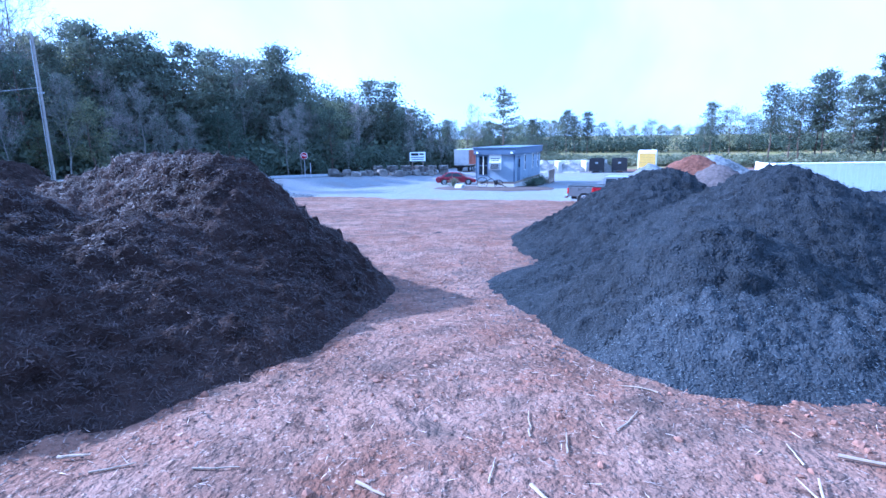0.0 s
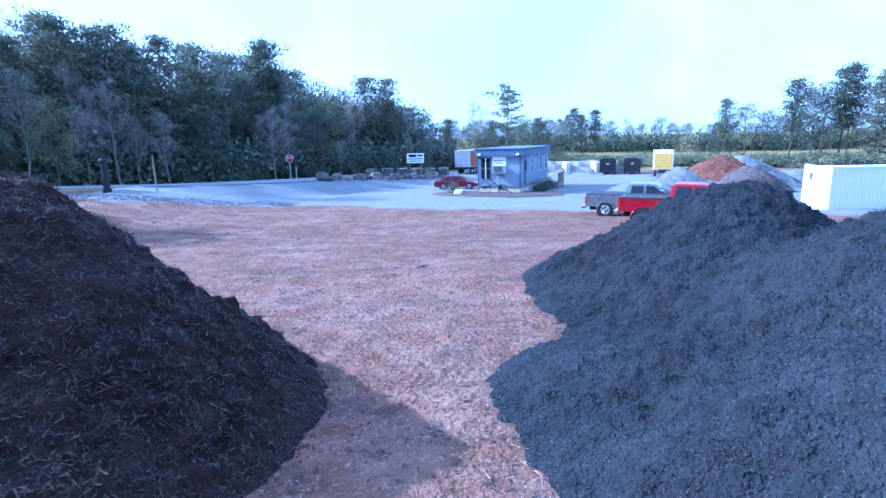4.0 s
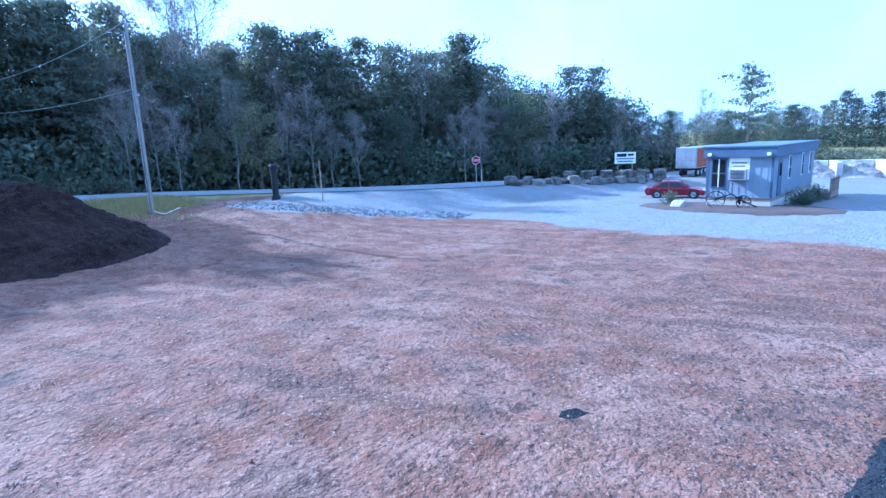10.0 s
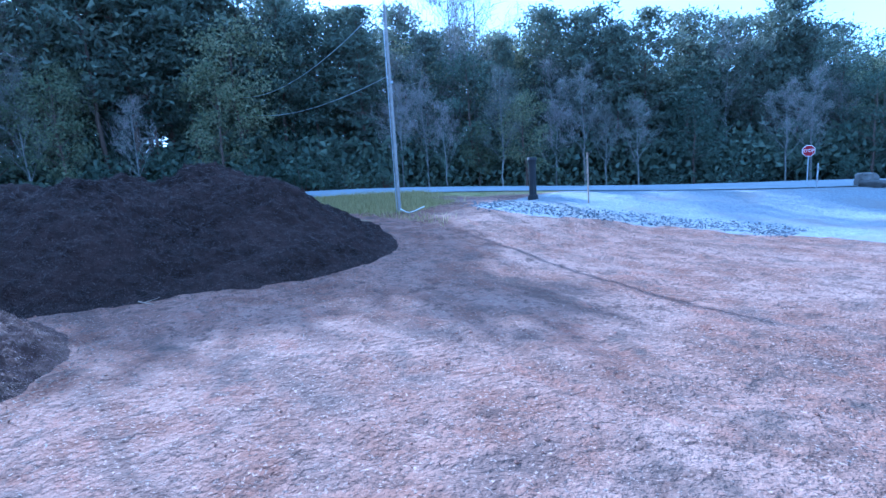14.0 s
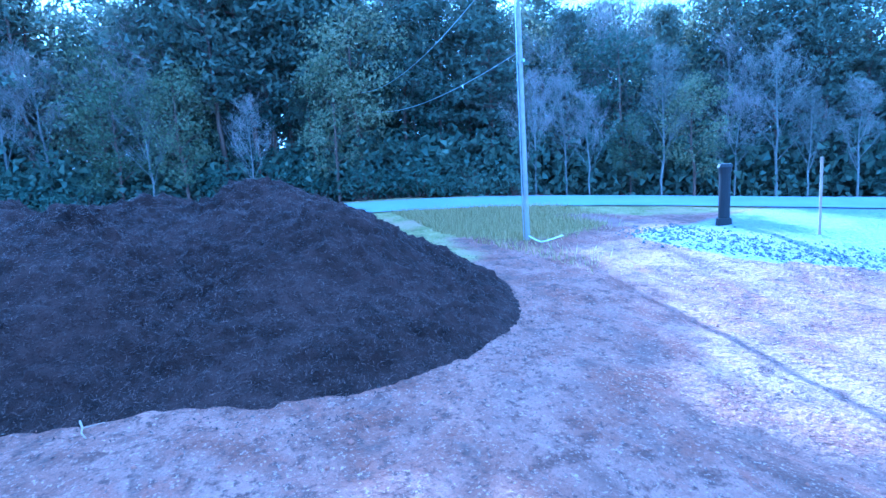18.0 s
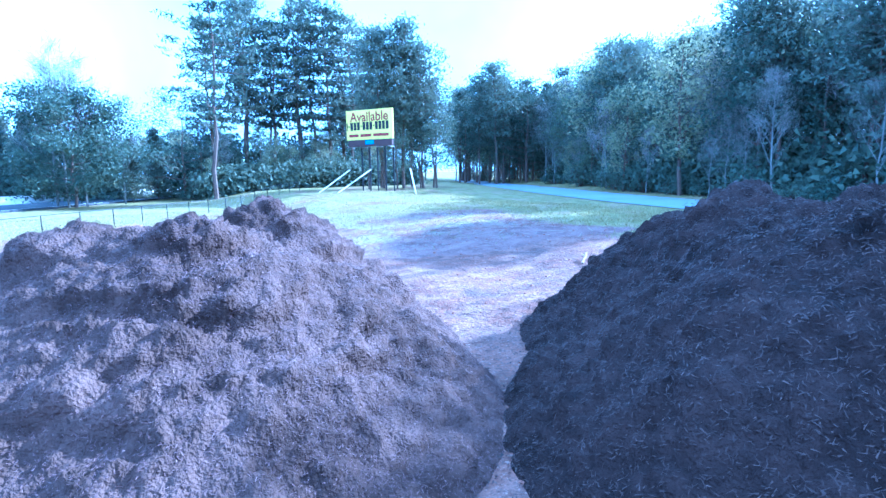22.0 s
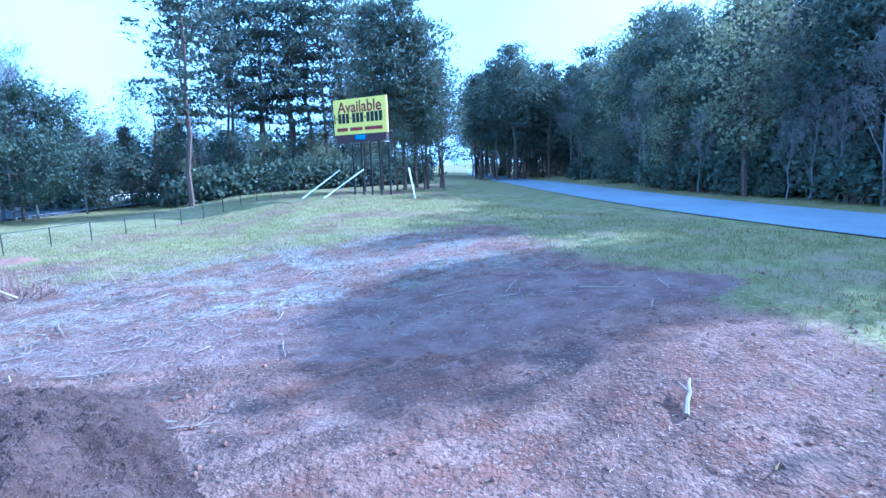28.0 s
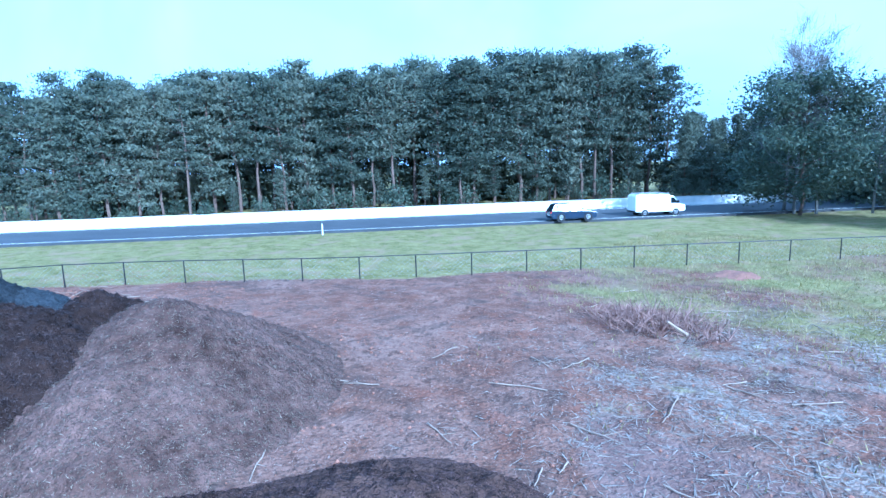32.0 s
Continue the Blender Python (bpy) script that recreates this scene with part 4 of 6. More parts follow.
def wheel(parent, x, y, r, w, side, rim_mat=None):
    """A wheel with its axle along y; side: +1 or -1, where its face looks."""
    bm = bmesh.new()
    prof = [(r * 0.62, -w / 2), (r * 0.9, -w / 2), (r * 0.985, -w * 0.36), (r, -w * 0.2), (r, w * 0.2), (r * 0.985, w * 0.36), (r * 0.9, w / 2), (r * 0.62, w / 2)]
    n = 26
    rings = [[bm.verts.new((q * math.cos(t), o, q * math.sin(t))) for q, o in prof] for t in (2 * math.pi * k / n for k in range(n))]
    for k in range(n):
        a, b = rings[k], rings[(k + 1) % n]
        for j in range(len(prof)):
            bm.faces.new((a[j], b[j], b[(j + 1) % len(prof)], a[(j + 1) % len(prof)]))
    bmesh.ops.recalc_face_normals(bm, faces=bm.faces)
    ty = part("tyre", bm, TYRE, parent, smooth=False)
    ty.location = (x, y, r)
    bm = bmesh.new()
    f = side * w * 0.36
    cyl(bm, (0, f - side * 0.03, 0), (0, f + side * 0.045, 0), r * 0.2, 12)
    for k in range(8):
        t = math.pi * k / 4
        tube(bm, [(0.1 * r * math.cos(t), f, 0.1 * r * math.sin(t)), (0.58 * r * math.cos(t), f + side * 0.02, 0.58 * r * math.sin(t))], [r * 0.1, r * 0.12], 4)
    tube(bm, [(0.56 * r * math.cos(2 * math.pi * k / 24), f + side * 0.03, 0.56 * r * math.sin(2 * math.pi * k / 24)) for k in range(25)], [r * 0.075] * 25, 6)
    hub = bmesh.new()
    cyl(hub, (0, -w * 0.4 * side, 0), (0, f - side * 0.05, 0), r * 0.6, 20)
    part("hub_drum", hub, BLACK, ty)
    rm = part("rim", bm, rim_mat or RIM, ty)
    return ty


def arch(parent, x, y, r, side, material):
    """The dark wheel opening and the raised lip over it."""
    bm = bmesh.new()
    cyl(bm, (x, y - side * 0.02, r * 0.92), (x, y + side * 0.006, r * 0.92), r * 1.2, 24)
    part("wheel_well", bm, BLACK, parent)
    bm = bmesh.new()
    pts = [(x + r * 1.2 * math.cos(t), y + side * 0.002, r * 0.92 + r * 1.2 * math.sin(t)) for t in np.linspace(0.12, math.pi - 0.12, 15)]
    tube(bm, pts, [0.03] * 15, 5)
    part("arch_lip", bm, material, parent)


def pickup(name, m, paint, cab_paint, label, r=0.44, lift=0.2, cover=True, length=5.75, rim_mat=None):
    """A pickup facing +x, its origin on the ground under the rear axle."""
    t = empty(name, m, label, "pickup truck")
    z0, z1 = 0.42 + lift, 1.12 + lift
    wb = length * 0.62
    bed0, bed1, cab1, nose = -1.12, 0.98, 3.05, wb + 0.95
    hw = 0.98
    # bed box
    part("bed", prism([(bed0, z0 + 0.08), (bed1, z0), (bed1, z1), (bed0, z1)], -hw, hw, 0.03, z0 + 0.3, 0.035), paint, t)
    if cover:
        part("bed_cover", boxes((bed0 + 0.03, bed1 - 0.03, -hw + 0.05, hw - 0.05, z1 - 0.004, z1 + 0.06), bevel=0.02), BLACK, t, "black tonneau cover")
    else:
        for s in (-1, 1):
            part("bed_rail", boxes((bed0 + 0.03, bed1 - 0.02, s * 0.93 - 0.05, s * 0.93 + 0.05, z1 - 0.003, z1 + 0.035), bevel=0.01), BLACK, t)
        part("bed_liner", boxes((bed0 + 0.06, bed1 - 0.05, -0.86, 0.86, z1 - 0.002, z1 + 0.012)), BLACK, t, "black bed liner")
    # cab and bonnet
    body = [(bed1 + 0.03, z0), (cab1, z0), (nose - 0.25, z0 - 0.02), (nose, z0 + 0.14), (nose, z1 - 0.18), (nose - 0.18, z1 - 0.03), (cab1 + 0.35, z1 + 0.1), (cab1 + 0.2, z1 + 0.14), (bed1 + 0.03, z1 + 0.06)]
    part("cab_body", prism(body, -hw, hw, 0.06, z0 + 0.35, 0.05), paint, t)
    roof_z = z1 + 0.66
    top = [(bed1 + 0.05, z1 + 0.04), (cab1 + 0.28, z1 + 0.1), (cab1 - 0.55, roof_z - 0.02), (cab1 - 0.75, roof_z), (bed1 + 0.3, roof_z), (bed1 + 0.16, roof_z - 0.06)]
    part("cab_roof", prism(top, -hw + 0.06, hw - 0.06, 0.26, z1 + 0.05, 0.05), cab_paint, t)

    def side(xa, xb, xc, xd, za, zb, s):
        y = lambda z: s * (hw - 0.06 - 0.26 * (z - z1 - 0.05) + 0.004)
        return plate([(xa, y(za), za), (xb, y(za), za), (xc, y(zb), zb), (xd, y(zb), zb)], (0, s, 0.25))

    for s in (-1, 1):
        part("side_window", side(bed1 + 0.28, bed1 + 0.95, bed1 + 0.95, bed1 + 0.36, z1 + 0.12, roof_z - 0.12, s), GLASS, t)
        part("side_window", side(bed1 + 1.07, cab1 + 0.02, cab1 - 0.62, bed1 + 1.07, z1 + 0.12, roof_z - 0.12, s), GLASS, t)
        for dx in (bed1 + 0.9, bed1 + 1.75):
            part("door_handle", boxes((dx, dx + 0.2, s * hw - 0.05, s * hw + 0.03, z1 - 0.12, z1 - 0.07), bevel=0.012), BLACK, t)
        part("mirror", boxes((cab1 - 0.28, cab1 - 0.1, s * 1.02 - 0.12, s * 1.02 + 0.12, z1 + 0.12, z1 + 0.36), bevel=0.04), CHROME, t)
        part("tail_lamp", boxes((bed0 - 0.015, bed0 + 0.1, s * 0.89 - 0.09, s * 0.89 + 0.095, z1 - 0.46, z1 - 0.1), bevel=0.02), LAMP_RED, t)
        part("headlamp", boxes((nose - 0.2, nose + 0.015, s * 0.8 - 0.17, s * 0.8 + 0.175, z1 - 0.38, z1 - 0.12), bevel=0.03), LAMP_CLEAR, t)
        part("sill_step", boxes((bed1 + 0.1, cab1 - 0.05, s * 0.95 - 0.07, s * 0.95 + 0.07, z0 - 0.14, z0 - 0.08), bevel=0.02), DARK_STEEL, t)
    part("windscreen", plate([(cab1 + 0.25, -0.84, z1 + 0.14), (cab1 + 0.25, 0.84, z1 + 0.14), (cab1 - 0.5, 0.72, roof_z - 0.07), (cab1 - 0.5, -0.72, roof_z - 0.07)], (0.6, 0, 0.8), 0.02), GLASS, t)
    part("rear_window", plate([(bed1 + 0.06, -0.78, z1 + 0.12), (bed1 + 0.06, 0.78, z1 + 0.12), (bed1 + 0.15, 0.7, roof_z - 0.12), (bed1 + 0.15, -0.7, roof_z - 0.12)], (-1, 0, 0.2), 0.02), GLASS, t)
    part("tailgate", boxes((bed0 - 0.025, bed0 + 0.03, -0.78, 0.78, z0 + 0.14, z1 - 0.02), bevel=0.015), paint, t)
    part("rear_bumper", boxes((bed0 - 0.2, bed0 + 0.02, -0.93, 0.93, z0 - 0.06, z0 + 0.12), bevel=0.04), CHROME, t)
    part("front_bumper", boxes((nose - 0.12, nose + 0.13, -0.95, 0.95, z0 - 0.06, z0 + 0.18), bevel=0.05), CHROME, t)
    part("grille", boxes((nose - 0.02, nose + 0.02, -0.6, 0.6, z0 + 0.22, z1 - 0.14), bevel=0.01), BLACK, t)
    part("chassis", boxes((bed0 + 0.2, nose - 0.3, -0.55, 0.55, z0 - 0.16, z0 + 0.04)), BLACK, t)
    for x in (0, wb):
        for s in (-1, 1):
            arch(t, x, s * hw, r, s, paint)
            wheel(t, x, s * (hw - 0.12), r, 0.28, s, rim_mat)
    return t


def car(name, m, paint, label, category, length=4.7, tall=1.45, suv=False):
    """A closed car facing +x, its origin on the ground under the rear axle."""
    t = empty(name, m, label, category)
    wb, r, hw = length * 0.58, 0.33 if not suv else 0.37, 0.9
    z0, z1 = 0.24, 0.86 if not suv else 1.02
    a, b = -0.95, wb + 0.9
    part("body", prism([(a + 0.1, z0), (b - 0.1, z0), (b, z0 + 0.2), (b - 0.05, z1 - 0.22), (b - 0.95, z1 - 0.04), (b - 1.2, z1), (a + 0.15, z1 + 0.03), (a, z1 - 0.1), (a - 0.02, z0 + 0.25)], -hw, hw, 0.12, z0 + 0.35, 0.06), paint, t)
    back = a + (0.55 if not suv else 0.1)
    roof = [(back - 0.1, z1), (b - 1.15, z1 - 0.02), (b - 2.0, tall - 0.03), (b - 2.25, tall), (a + (1.5 if not suv else 0.75), tall), (a + (1.25 if not suv else 0.45), tall - 0.04)]
    part("roof", prism(roof, -hw + 0.1, hw - 0.1, 0.34, z1, 0.06), paint, t)
    y = lambda z, s: s * (hw - 0.1 - 0.34 * (z - z1) + 0.006)
    za, zb = z1 + 0.07, tall - 0.1
    for s in (-1, 1):
        x0 = roof[5][0]
        mid = (x0 + b - 2.2) / 2
        part("side_window", plate([(back + 0.25, y(za, s), za), (mid - 0.03, y(za, s), za), (mid - 0.03, y(zb, s), zb), (x0 + 0.15, y(zb, s), zb)], (0, s, 0.3)), GLASS, t)
        part("side_window", plate([(mid + 0.05, y(za, s), za), (b - 1.45, y(za, s), za), (b - 2.12, y(zb, s), zb), (mid + 0.05, y(zb, s), zb)], (0, s, 0.3)), GLASS, t)
        part("mirror", boxes((b - 1.62, b - 1.45, s * 0.93 - 0.1, s * 0.93 + 0.1, z1 + 0.05, z1 + 0.2), bevel=0.04), paint, t)
        part("tail_lamp", boxes((a - 0.03, a + 0.14, s * 0.68 - 0.16, s * 0.68 + 0.16, z1 - 0.26, z1 - 0.08), bevel=0.03), LAMP_RED, t)
        part("headlamp", boxes((b - 0.3, b - 0.02, s * 0.64 - 0.17, s * 0.64 + 0.17, z1 - 0.34, z1 - 0.18), bevel=0.04), LAMP_CLEAR, t)
        for dx in (mid - 0.3, mid + 0.75):
            part("door_handle", boxes((dx, dx + 0.17, s * hw - 0.06, s * hw + 0.015, z1 - 0.16, z1 - 0.12), bevel=0.01), paint, t)
    part("windscreen", plate([(b - 1.2, -0.7, z1 + 0.02), (b - 1.2, 0.7, z1 + 0.02), (b - 1.95, 0.58, tall - 0.06), (b - 1.95, -0.58, tall - 0.06)], (0.6, 0, 0.8), 0.02), GLASS, t)
    part("rear_window", plate([(back - 0.04, -0.66, z1 + 0.06), (back - 0.04, 0.66, z1 + 0.06), (roof[5][0] - 0.03, 0.56, tall - 0.08), (roof[5][0] - 0.03, -0.56, tall - 0.08)], (-0.7, 0, 0.7), 0.02), GLASS, t)
    part("number_plate", boxes((a - 0.035, a, -0.25, 0.25, z0 + 0.28, z0 + 0.4)), WHITE_PAINT, t)
    for x in (0, wb):
        for s in (-1, 1):
            arch(t, x, s * hw, r, s, paint)
            wheel(t, x, s * (hw - 0.09), r, 0.21, s)
    return t


def on(x, y, turn=0.0, up=0.0):
    return pose(x, y, land1(x, y) + up, 0, 0, turn)


red_truck = pickup("pickup_truck", on(9.9, 30.75, -27), RED_PAINT, RED_PAINT, "lifted deep red extended-cab pickup on big tyres", 0.46, 0.24, False, 5.7, CHROME)
grey_truck = pickup("pickup_truck", on(9.75, 36.2, -24), GREY_PAINT, GREY_PAINT, "grey pickup with black bed cover beside the gravel", 0.39, 0.06, True, 5.6)
car("sedan", on(0.35, 63.6, -4), CRIMSON, "dark red sedan parked on pale gravel", "car", 4.8, 1.42)
car("sport_utility_vehicle", pose(5.0, -34.2, 0.43, 0, 0, 233.5), NAVY, "dark blue sport utility vehicle on the highway", "car", 4.7, 1.68, True)


def cargo_van(m):
    t = empty("cargo_van", m, "white high-roofed cargo van with a roof rack on the highway", "van")
    part("cargo_body", prism([(-1.1, 0.45), (3.0, 0.42), (3.0, 2.35), (-1.0, 2.4), (-1.12, 2.2)], -0.98, 0.98, 0.05, 1.3, 0.08), WHITE_PAINT, t)
    part("cab", prism([(2.95, 0.42), (4.85, 0.42), (4.95, 0.65), (4.9, 1.12), (4.1, 1.3), (3.5, 2.15), (2.95, 2.25)], -0.95, 0.95, 0.08, 1.1, 0.07), WHITE_PAINT, t)
    for s in (-1, 1):
        part("side_window", plate([(3.15, s * 0.945, 1.35), (4.0, s * 0.945, 1.35), (3.5, s * 0.9, 1.98), (3.15, s * 0.9, 2.0)], (0, s, 0.1)), GLASS, t)
        part("headlamp", boxes((4.75, 4.93, s * 0.75 - 0.15, s * 0.75 + 0.15, 0.8, 1.02), bevel=0.03), LAMP_CLEAR, t)
        part("mirror", boxes((3.9, 4.05, s * 1.05 - 0.1, s * 1.05 + 0.1, 1.35, 1.65), bevel=0.03), BLACK, t)
        part("rack_rail", boxes((-0.8, 2.9, s * 0.75 - 0.02, s * 0.75 + 0.02, 2.5, 2.54)), GALV, t)
        for x in (0, 3.75):
            arch(t, x, s * 0.98, 0.36, s, WHITE_PAINT)
            wheel(t, x, s * 0.88, 0.36, 0.22, s)
    for x in (-0.7, 0.5, 1.7, 2.8):
        part("rack_bar", boxes((x - 0.02, x + 0.02, -0.85, 0.85, 2.34, 2.5)), GALV, t)
    part("windscreen", plate([(4.12, -0.8, 1.34), (4.12, 0.8, 1.34), (3.56, 0.74, 2.08), (3.56, -0.74, 2.08)], (0.8, 0, 0.6), 0.02), GLASS, t)
    part("rear_bumper", boxes((-1.22, -1.08, -0.9, 0.9, 0.42, 0.6), bevel=0.03), BLACK, t)
    return t


cargo_van(pose(0.6, -42.6, 0.43, 0, 0, 233.5) @ Matrix.Scale(0.9, 4))


# ---- stockyard: office, bins, boxes ----
SIDING = mat("blue_grey_siding", (0.25, 0.29, 0.345), 0.7, vary=0.1, scale=1.2, bump=0.003, bump_scale=20)
TRIM_BLUE = mat("slate_blue_trim", (0.09, 0.12, 0.18), 0.6, vary=0.15, scale=2)
BLOCK = mat("pale_block", (0.5, 0.48, 0.45), 0.9, vary=0.18, scale=2, bump=0.01, bump_scale=20, random_part=0.15)
STONE = mat("field_stone", (0.13, 0.12, 0.11), 0.9, vary=0.5, scale=1.6, bump=0.02, bump_scale=9, random_part=0.55)
TIMBER = mat("weathered_timber", (0.28, 0.22, 0.17), 0.9, vary=0.3, scale=5, bump=0.005, bump_scale=30)
YELLOW = mat("school_yellow", (0.72, 0.45, 0.09), 0.45, vary=0.08, scale=2)
RUST = mat("rust_red", (0.30, 0.10, 0.06), 0.8, vary=0.35, scale=3)
BED = mat("bark_bed", (0.07, 0.05, 0.042), 0.95, vary=0.4, scale=3, bump=0.03, bump_scale=14)


def office(m):
    """A site office: x along its front, y along its length, origin at the front right corner on the ground."""
    t = empty("site_office", m, "blue-grey single-storey mobile office with darker flat roof", "office")
    w, l, h = 4.0, 12.4, 2.9
    z0 = 0.55
    for i, (x0, x1, y0, y1) in enumerate(((-w, 0, 0, 0.12), (-w, 0, l - 0.12, l), (-w, -w + 0.12, 0.12, l - 0.12), (-0.12, 0, 0.12, l - 0.12))):
        part("wall", boxes((x0, x1, y0, y1, z0, h)), SIDING, t)
    part("floor_deck", boxes((-w + 0.05, -0.05, 0.05, l - 0.05, 0.35, z0 - 0.003)), TIMBER, t)
    part("skirting", boxes((-w + 0.02, -0.02, 0.03, l - 0.03, -0.2, 0.347)), BLOCK, t, "pale block skirting")
    part("roof", boxes((-w - 0.28, 0.28, -0.3, l + 0.25, h + 0.42, h + 0.52), bevel=0.02), TRIM_BLUE, t)
    part("fascia", boxes((-w - 0.22, 0.22, -0.24, -0.14, h - 0.1, h + 0.417)), TRIM_BLUE, t)
    part("fascia", boxes((0.14, 0.22, -0.137, l + 0.2, h - 0.1, h + 0.417)), TRIM_BLUE, t)
    part("fascia", boxes((-w - 0.22, -w - 0.14, -0.137, l + 0.2, h - 0.1, h + 0.417)), TRIM_BLUE, t)
    part("ceiling_panel", boxes((-w + 0.125, -0.125, 0.125, l - 0.125, h - 0.08, h - 0.02)), WHITE_PAINT, t)
    # front window with shutters of glass
    win = part("window", boxes((-3.75, -2.75, -0.05, -0.003, 1.05, 2.75)), TRIM_BLUE, t)
    for x in (-3.66, -3.21):
        for z in (1.14, 1.94):
            part("pane", boxes((x, x + 0.38, -0.065, -0.051, z, z + 0.72)), GLASS, win)
    part("window_mullion", boxes((-3.28, -3.21, -0.075, -0.052, 1.1, 2.7)), WHITE_PAINT, win)
    board = part("notice_board", boxes((-2.6, -1.35, -0.06, -0.003, 1.55, 2.9)), WHITE_PAINT, t)
    part("heading_bar", boxes((-2.45, -1.5, -0.07, -0.061, 2.45, 2.53)), GREY_PAINT, board)
    part("heading_bar", boxes((-2.35, -1.6, -0.07, -0.061, 2.27, 2.34)), GREY_PAINT, board)
    ac = part("air_conditioner", boxes((-2.5, -1.45, -0.42, -0.062, 1.55, 2.15), bevel=0.02), mat("beige_metal", (0.45, 0.46, 0.47), 0.5, 0.3), t)
    for k in range(7):
        part("louvre", boxes((-2.4, -1.55, -0.435, -0.421, 1.63 + k * 0.07, 1.665 + k * 0.07)), BLACK, ac)
    for x in (-w + 0.01, -0.01):
        part("corner_trim", boxes((x - 0.07, x + 0.07, -0.03, 0.07, z0, h - 0.1)), TRIM_BLUE, t)
    # long side
    d = part("door", boxes((0.002, 0.05, 1.3, 2.25, z0 + 0.02, 2.62)), TRIM_BLUE, t)
    part("door_pane", boxes((0.051, 0.06, 1.5, 2.05, 1.7, 2.4)), GLASS, d)
    part("door_knob", boxes((0.051, 0.1, 2.1, 2.16, 1.5, 1.56), bevel=0.01), CHROME, d)
    for y in (4.1, 8.0, 10.6):
        wi = part("window", boxes((0.002, 0.05, y, y + 0.5, 1.35, 2.75)), WHITE_PAINT, t)
        for z in (1.42, 2.08):
            part("pane", boxes((0.051, 0.06, y + 0.06, y + 0.44, z, z + 0.6)), GLASS, wi)
    for k in range(30):
        part("siding_batten", boxes((0.001, 0.018, 0.25 + k * 0.4, 0.28 + k * 0.4, z0 + 0.02, h - 0.11)), SIDING, t)
    for k in range(9):
        part("siding_batten", boxes((-0.3 - k * 0.42, -0.27 - k * 0.42, -0.018, -0.001, z0 + 0.02, h - 0.11)), SIDING, t)
    for x in (-w + 0.2, -0.2):
        part("flood_lamp", boxes((x - 0.12, x + 0.12, -0.36, -0.245, h - 0.02, h + 0.14), bevel=0.03), WHITE_PAINT, t)
    return t


OF = (7.3, 54.5)
office(on(*OF, -22) @ Matrix.Diagonal((1, 1, 1.2, 1)))


def railing(m):
    t = empty("porch", m, "grey timber porch with railing beside the office", "porch")
    part("deck", boxes((0.1, 1.7, 0, 3.2, 0.1, 0.5)), TIMBER, t)
    for y in (0.05, 1.1, 2.15, 3.15):
        part("post", boxes((1.6, 1.7, y - 0.05, y + 0.05, -0.1, 1.5)), TIMBER, t)
    part("handrail", boxes((1.58, 1.72, 0, 3.2, 1.5, 1.56)), TIMBER, t)
    for k in range(20):
        part("baluster", boxes((1.63, 1.67, 0.12 + k * 0.15, 0.16 + k * 0.15, 0.503, 1.497)), TIMBER, t)
    return t


def office_at(x, y):
    p = pose(OF[0], OF[1], 0, 0, 0, -22) @ Vector((x, y, 0))
    return p.x, p.y


railing(on(*office_at(0.25, 8.3), -22))
for k in range(9):
    x, y = office_at(0.9 + 0.35 * (k % 2), 2.6 + k * 0.75)
    tagged(plant(BUSHES[k % 3], x, y, 1.8, 0.5 + 0.25 * (k % 3)), "small clipped shrub along the office wall", "shrub", "shrubs along the office")
tagged(plant(BUSHES[1], *office_at(-6.1, -0.6), 1.8, 0.95), "yellow-green spring shrub by the parked car", "shrub")


def flower_bed():
    vs, fs = [(0, 0, 0)], []
    cx, cy = office_at(-3.0, -1.2)
    vs[0] = (cx, cy, land1(cx, cy) + 0.16)
    n = 40
    for ring, (f, up) in enumerate(((0.7, 0.14), (0.95, 0.09), (1.02, -0.06))):
        for k in range(n):
            t = 2 * math.pi * k / n
            x, y = office_at(-2.0 + 6.4 * f * math.cos(t), -0.7 + (3.4 + 0.4 * math.sin(3 * t)) * f * math.sin(t))
            vs.append((x, y, land1(x, y) + up))
    for k in range(n):
        fs.append((0, 1 + k, 1 + (k + 1) % n))
        for r in (0, 1):
            a, b = 1 + r * n + k, 1 + r * n + (k + 1) % n
            fs.append((a, a + n, b + n, b))
    return tagged(mesh_part("planting_bed", vs, fs, BED, smooth=True), "dark mulched planting bed round the office", "flower bed", kind="structure")


flower_bed()


def boulder(seed, x, y, sx, sy, sz, label, group="", material=STONE, up=0.0, name="boulder"):
    rs = np.random.RandomState(seed)
    bm = bmesh.new()
    bmesh.ops.create_icosphere(bm, subdivisions=3, radius=1)
    o = Vector(rs.uniform(-50, 50, 3))
    for v in bm.verts:
        n = v.co.normalized()
        k = 1 + 0.32 * noise.noise(n * 1.1 + o) + 0.16 * noise.noise(n * 2.7 + o)
        q = n * k
        v.co = Vector((max(-0.78, min(0.78, q.x)) * sx, max(-0.8, min(0.8, q.y)) * sy, max(-0.6, min(0.75, q.z)) * sz))
    ob = part(name, bm, material)
    ob.matrix_world = pose(x, y, land1(x, y) + sz * 0.45 + up, 0, 0, rs.uniform(0, 360))
    return tagged(ob, label, "boulder", group)


for k in range(15):
    f = k / 14
    x, y = -13.0 + 11.2 * f + 0.3 * math.sin(k * 5), 64.8 + 10.0 * f ** 1.2 + 0.5 * math.cos(k * 3)
    boulder(60 + k, x, y, 0.78 - 0.2 * f + 0.2 * math.sin(k * 2.2), 0.65, 0.55 - 0.15 * f + 0.2 * math.cos(k * 2.7), "rounded landscaping boulder in a row beside the drive", "row of boulders")
boulder(90, *office_at(-5.2, -1.9), 0.6, 0.45, 0.45, "white quartz boulder in the planting bed", material=BLOCK)


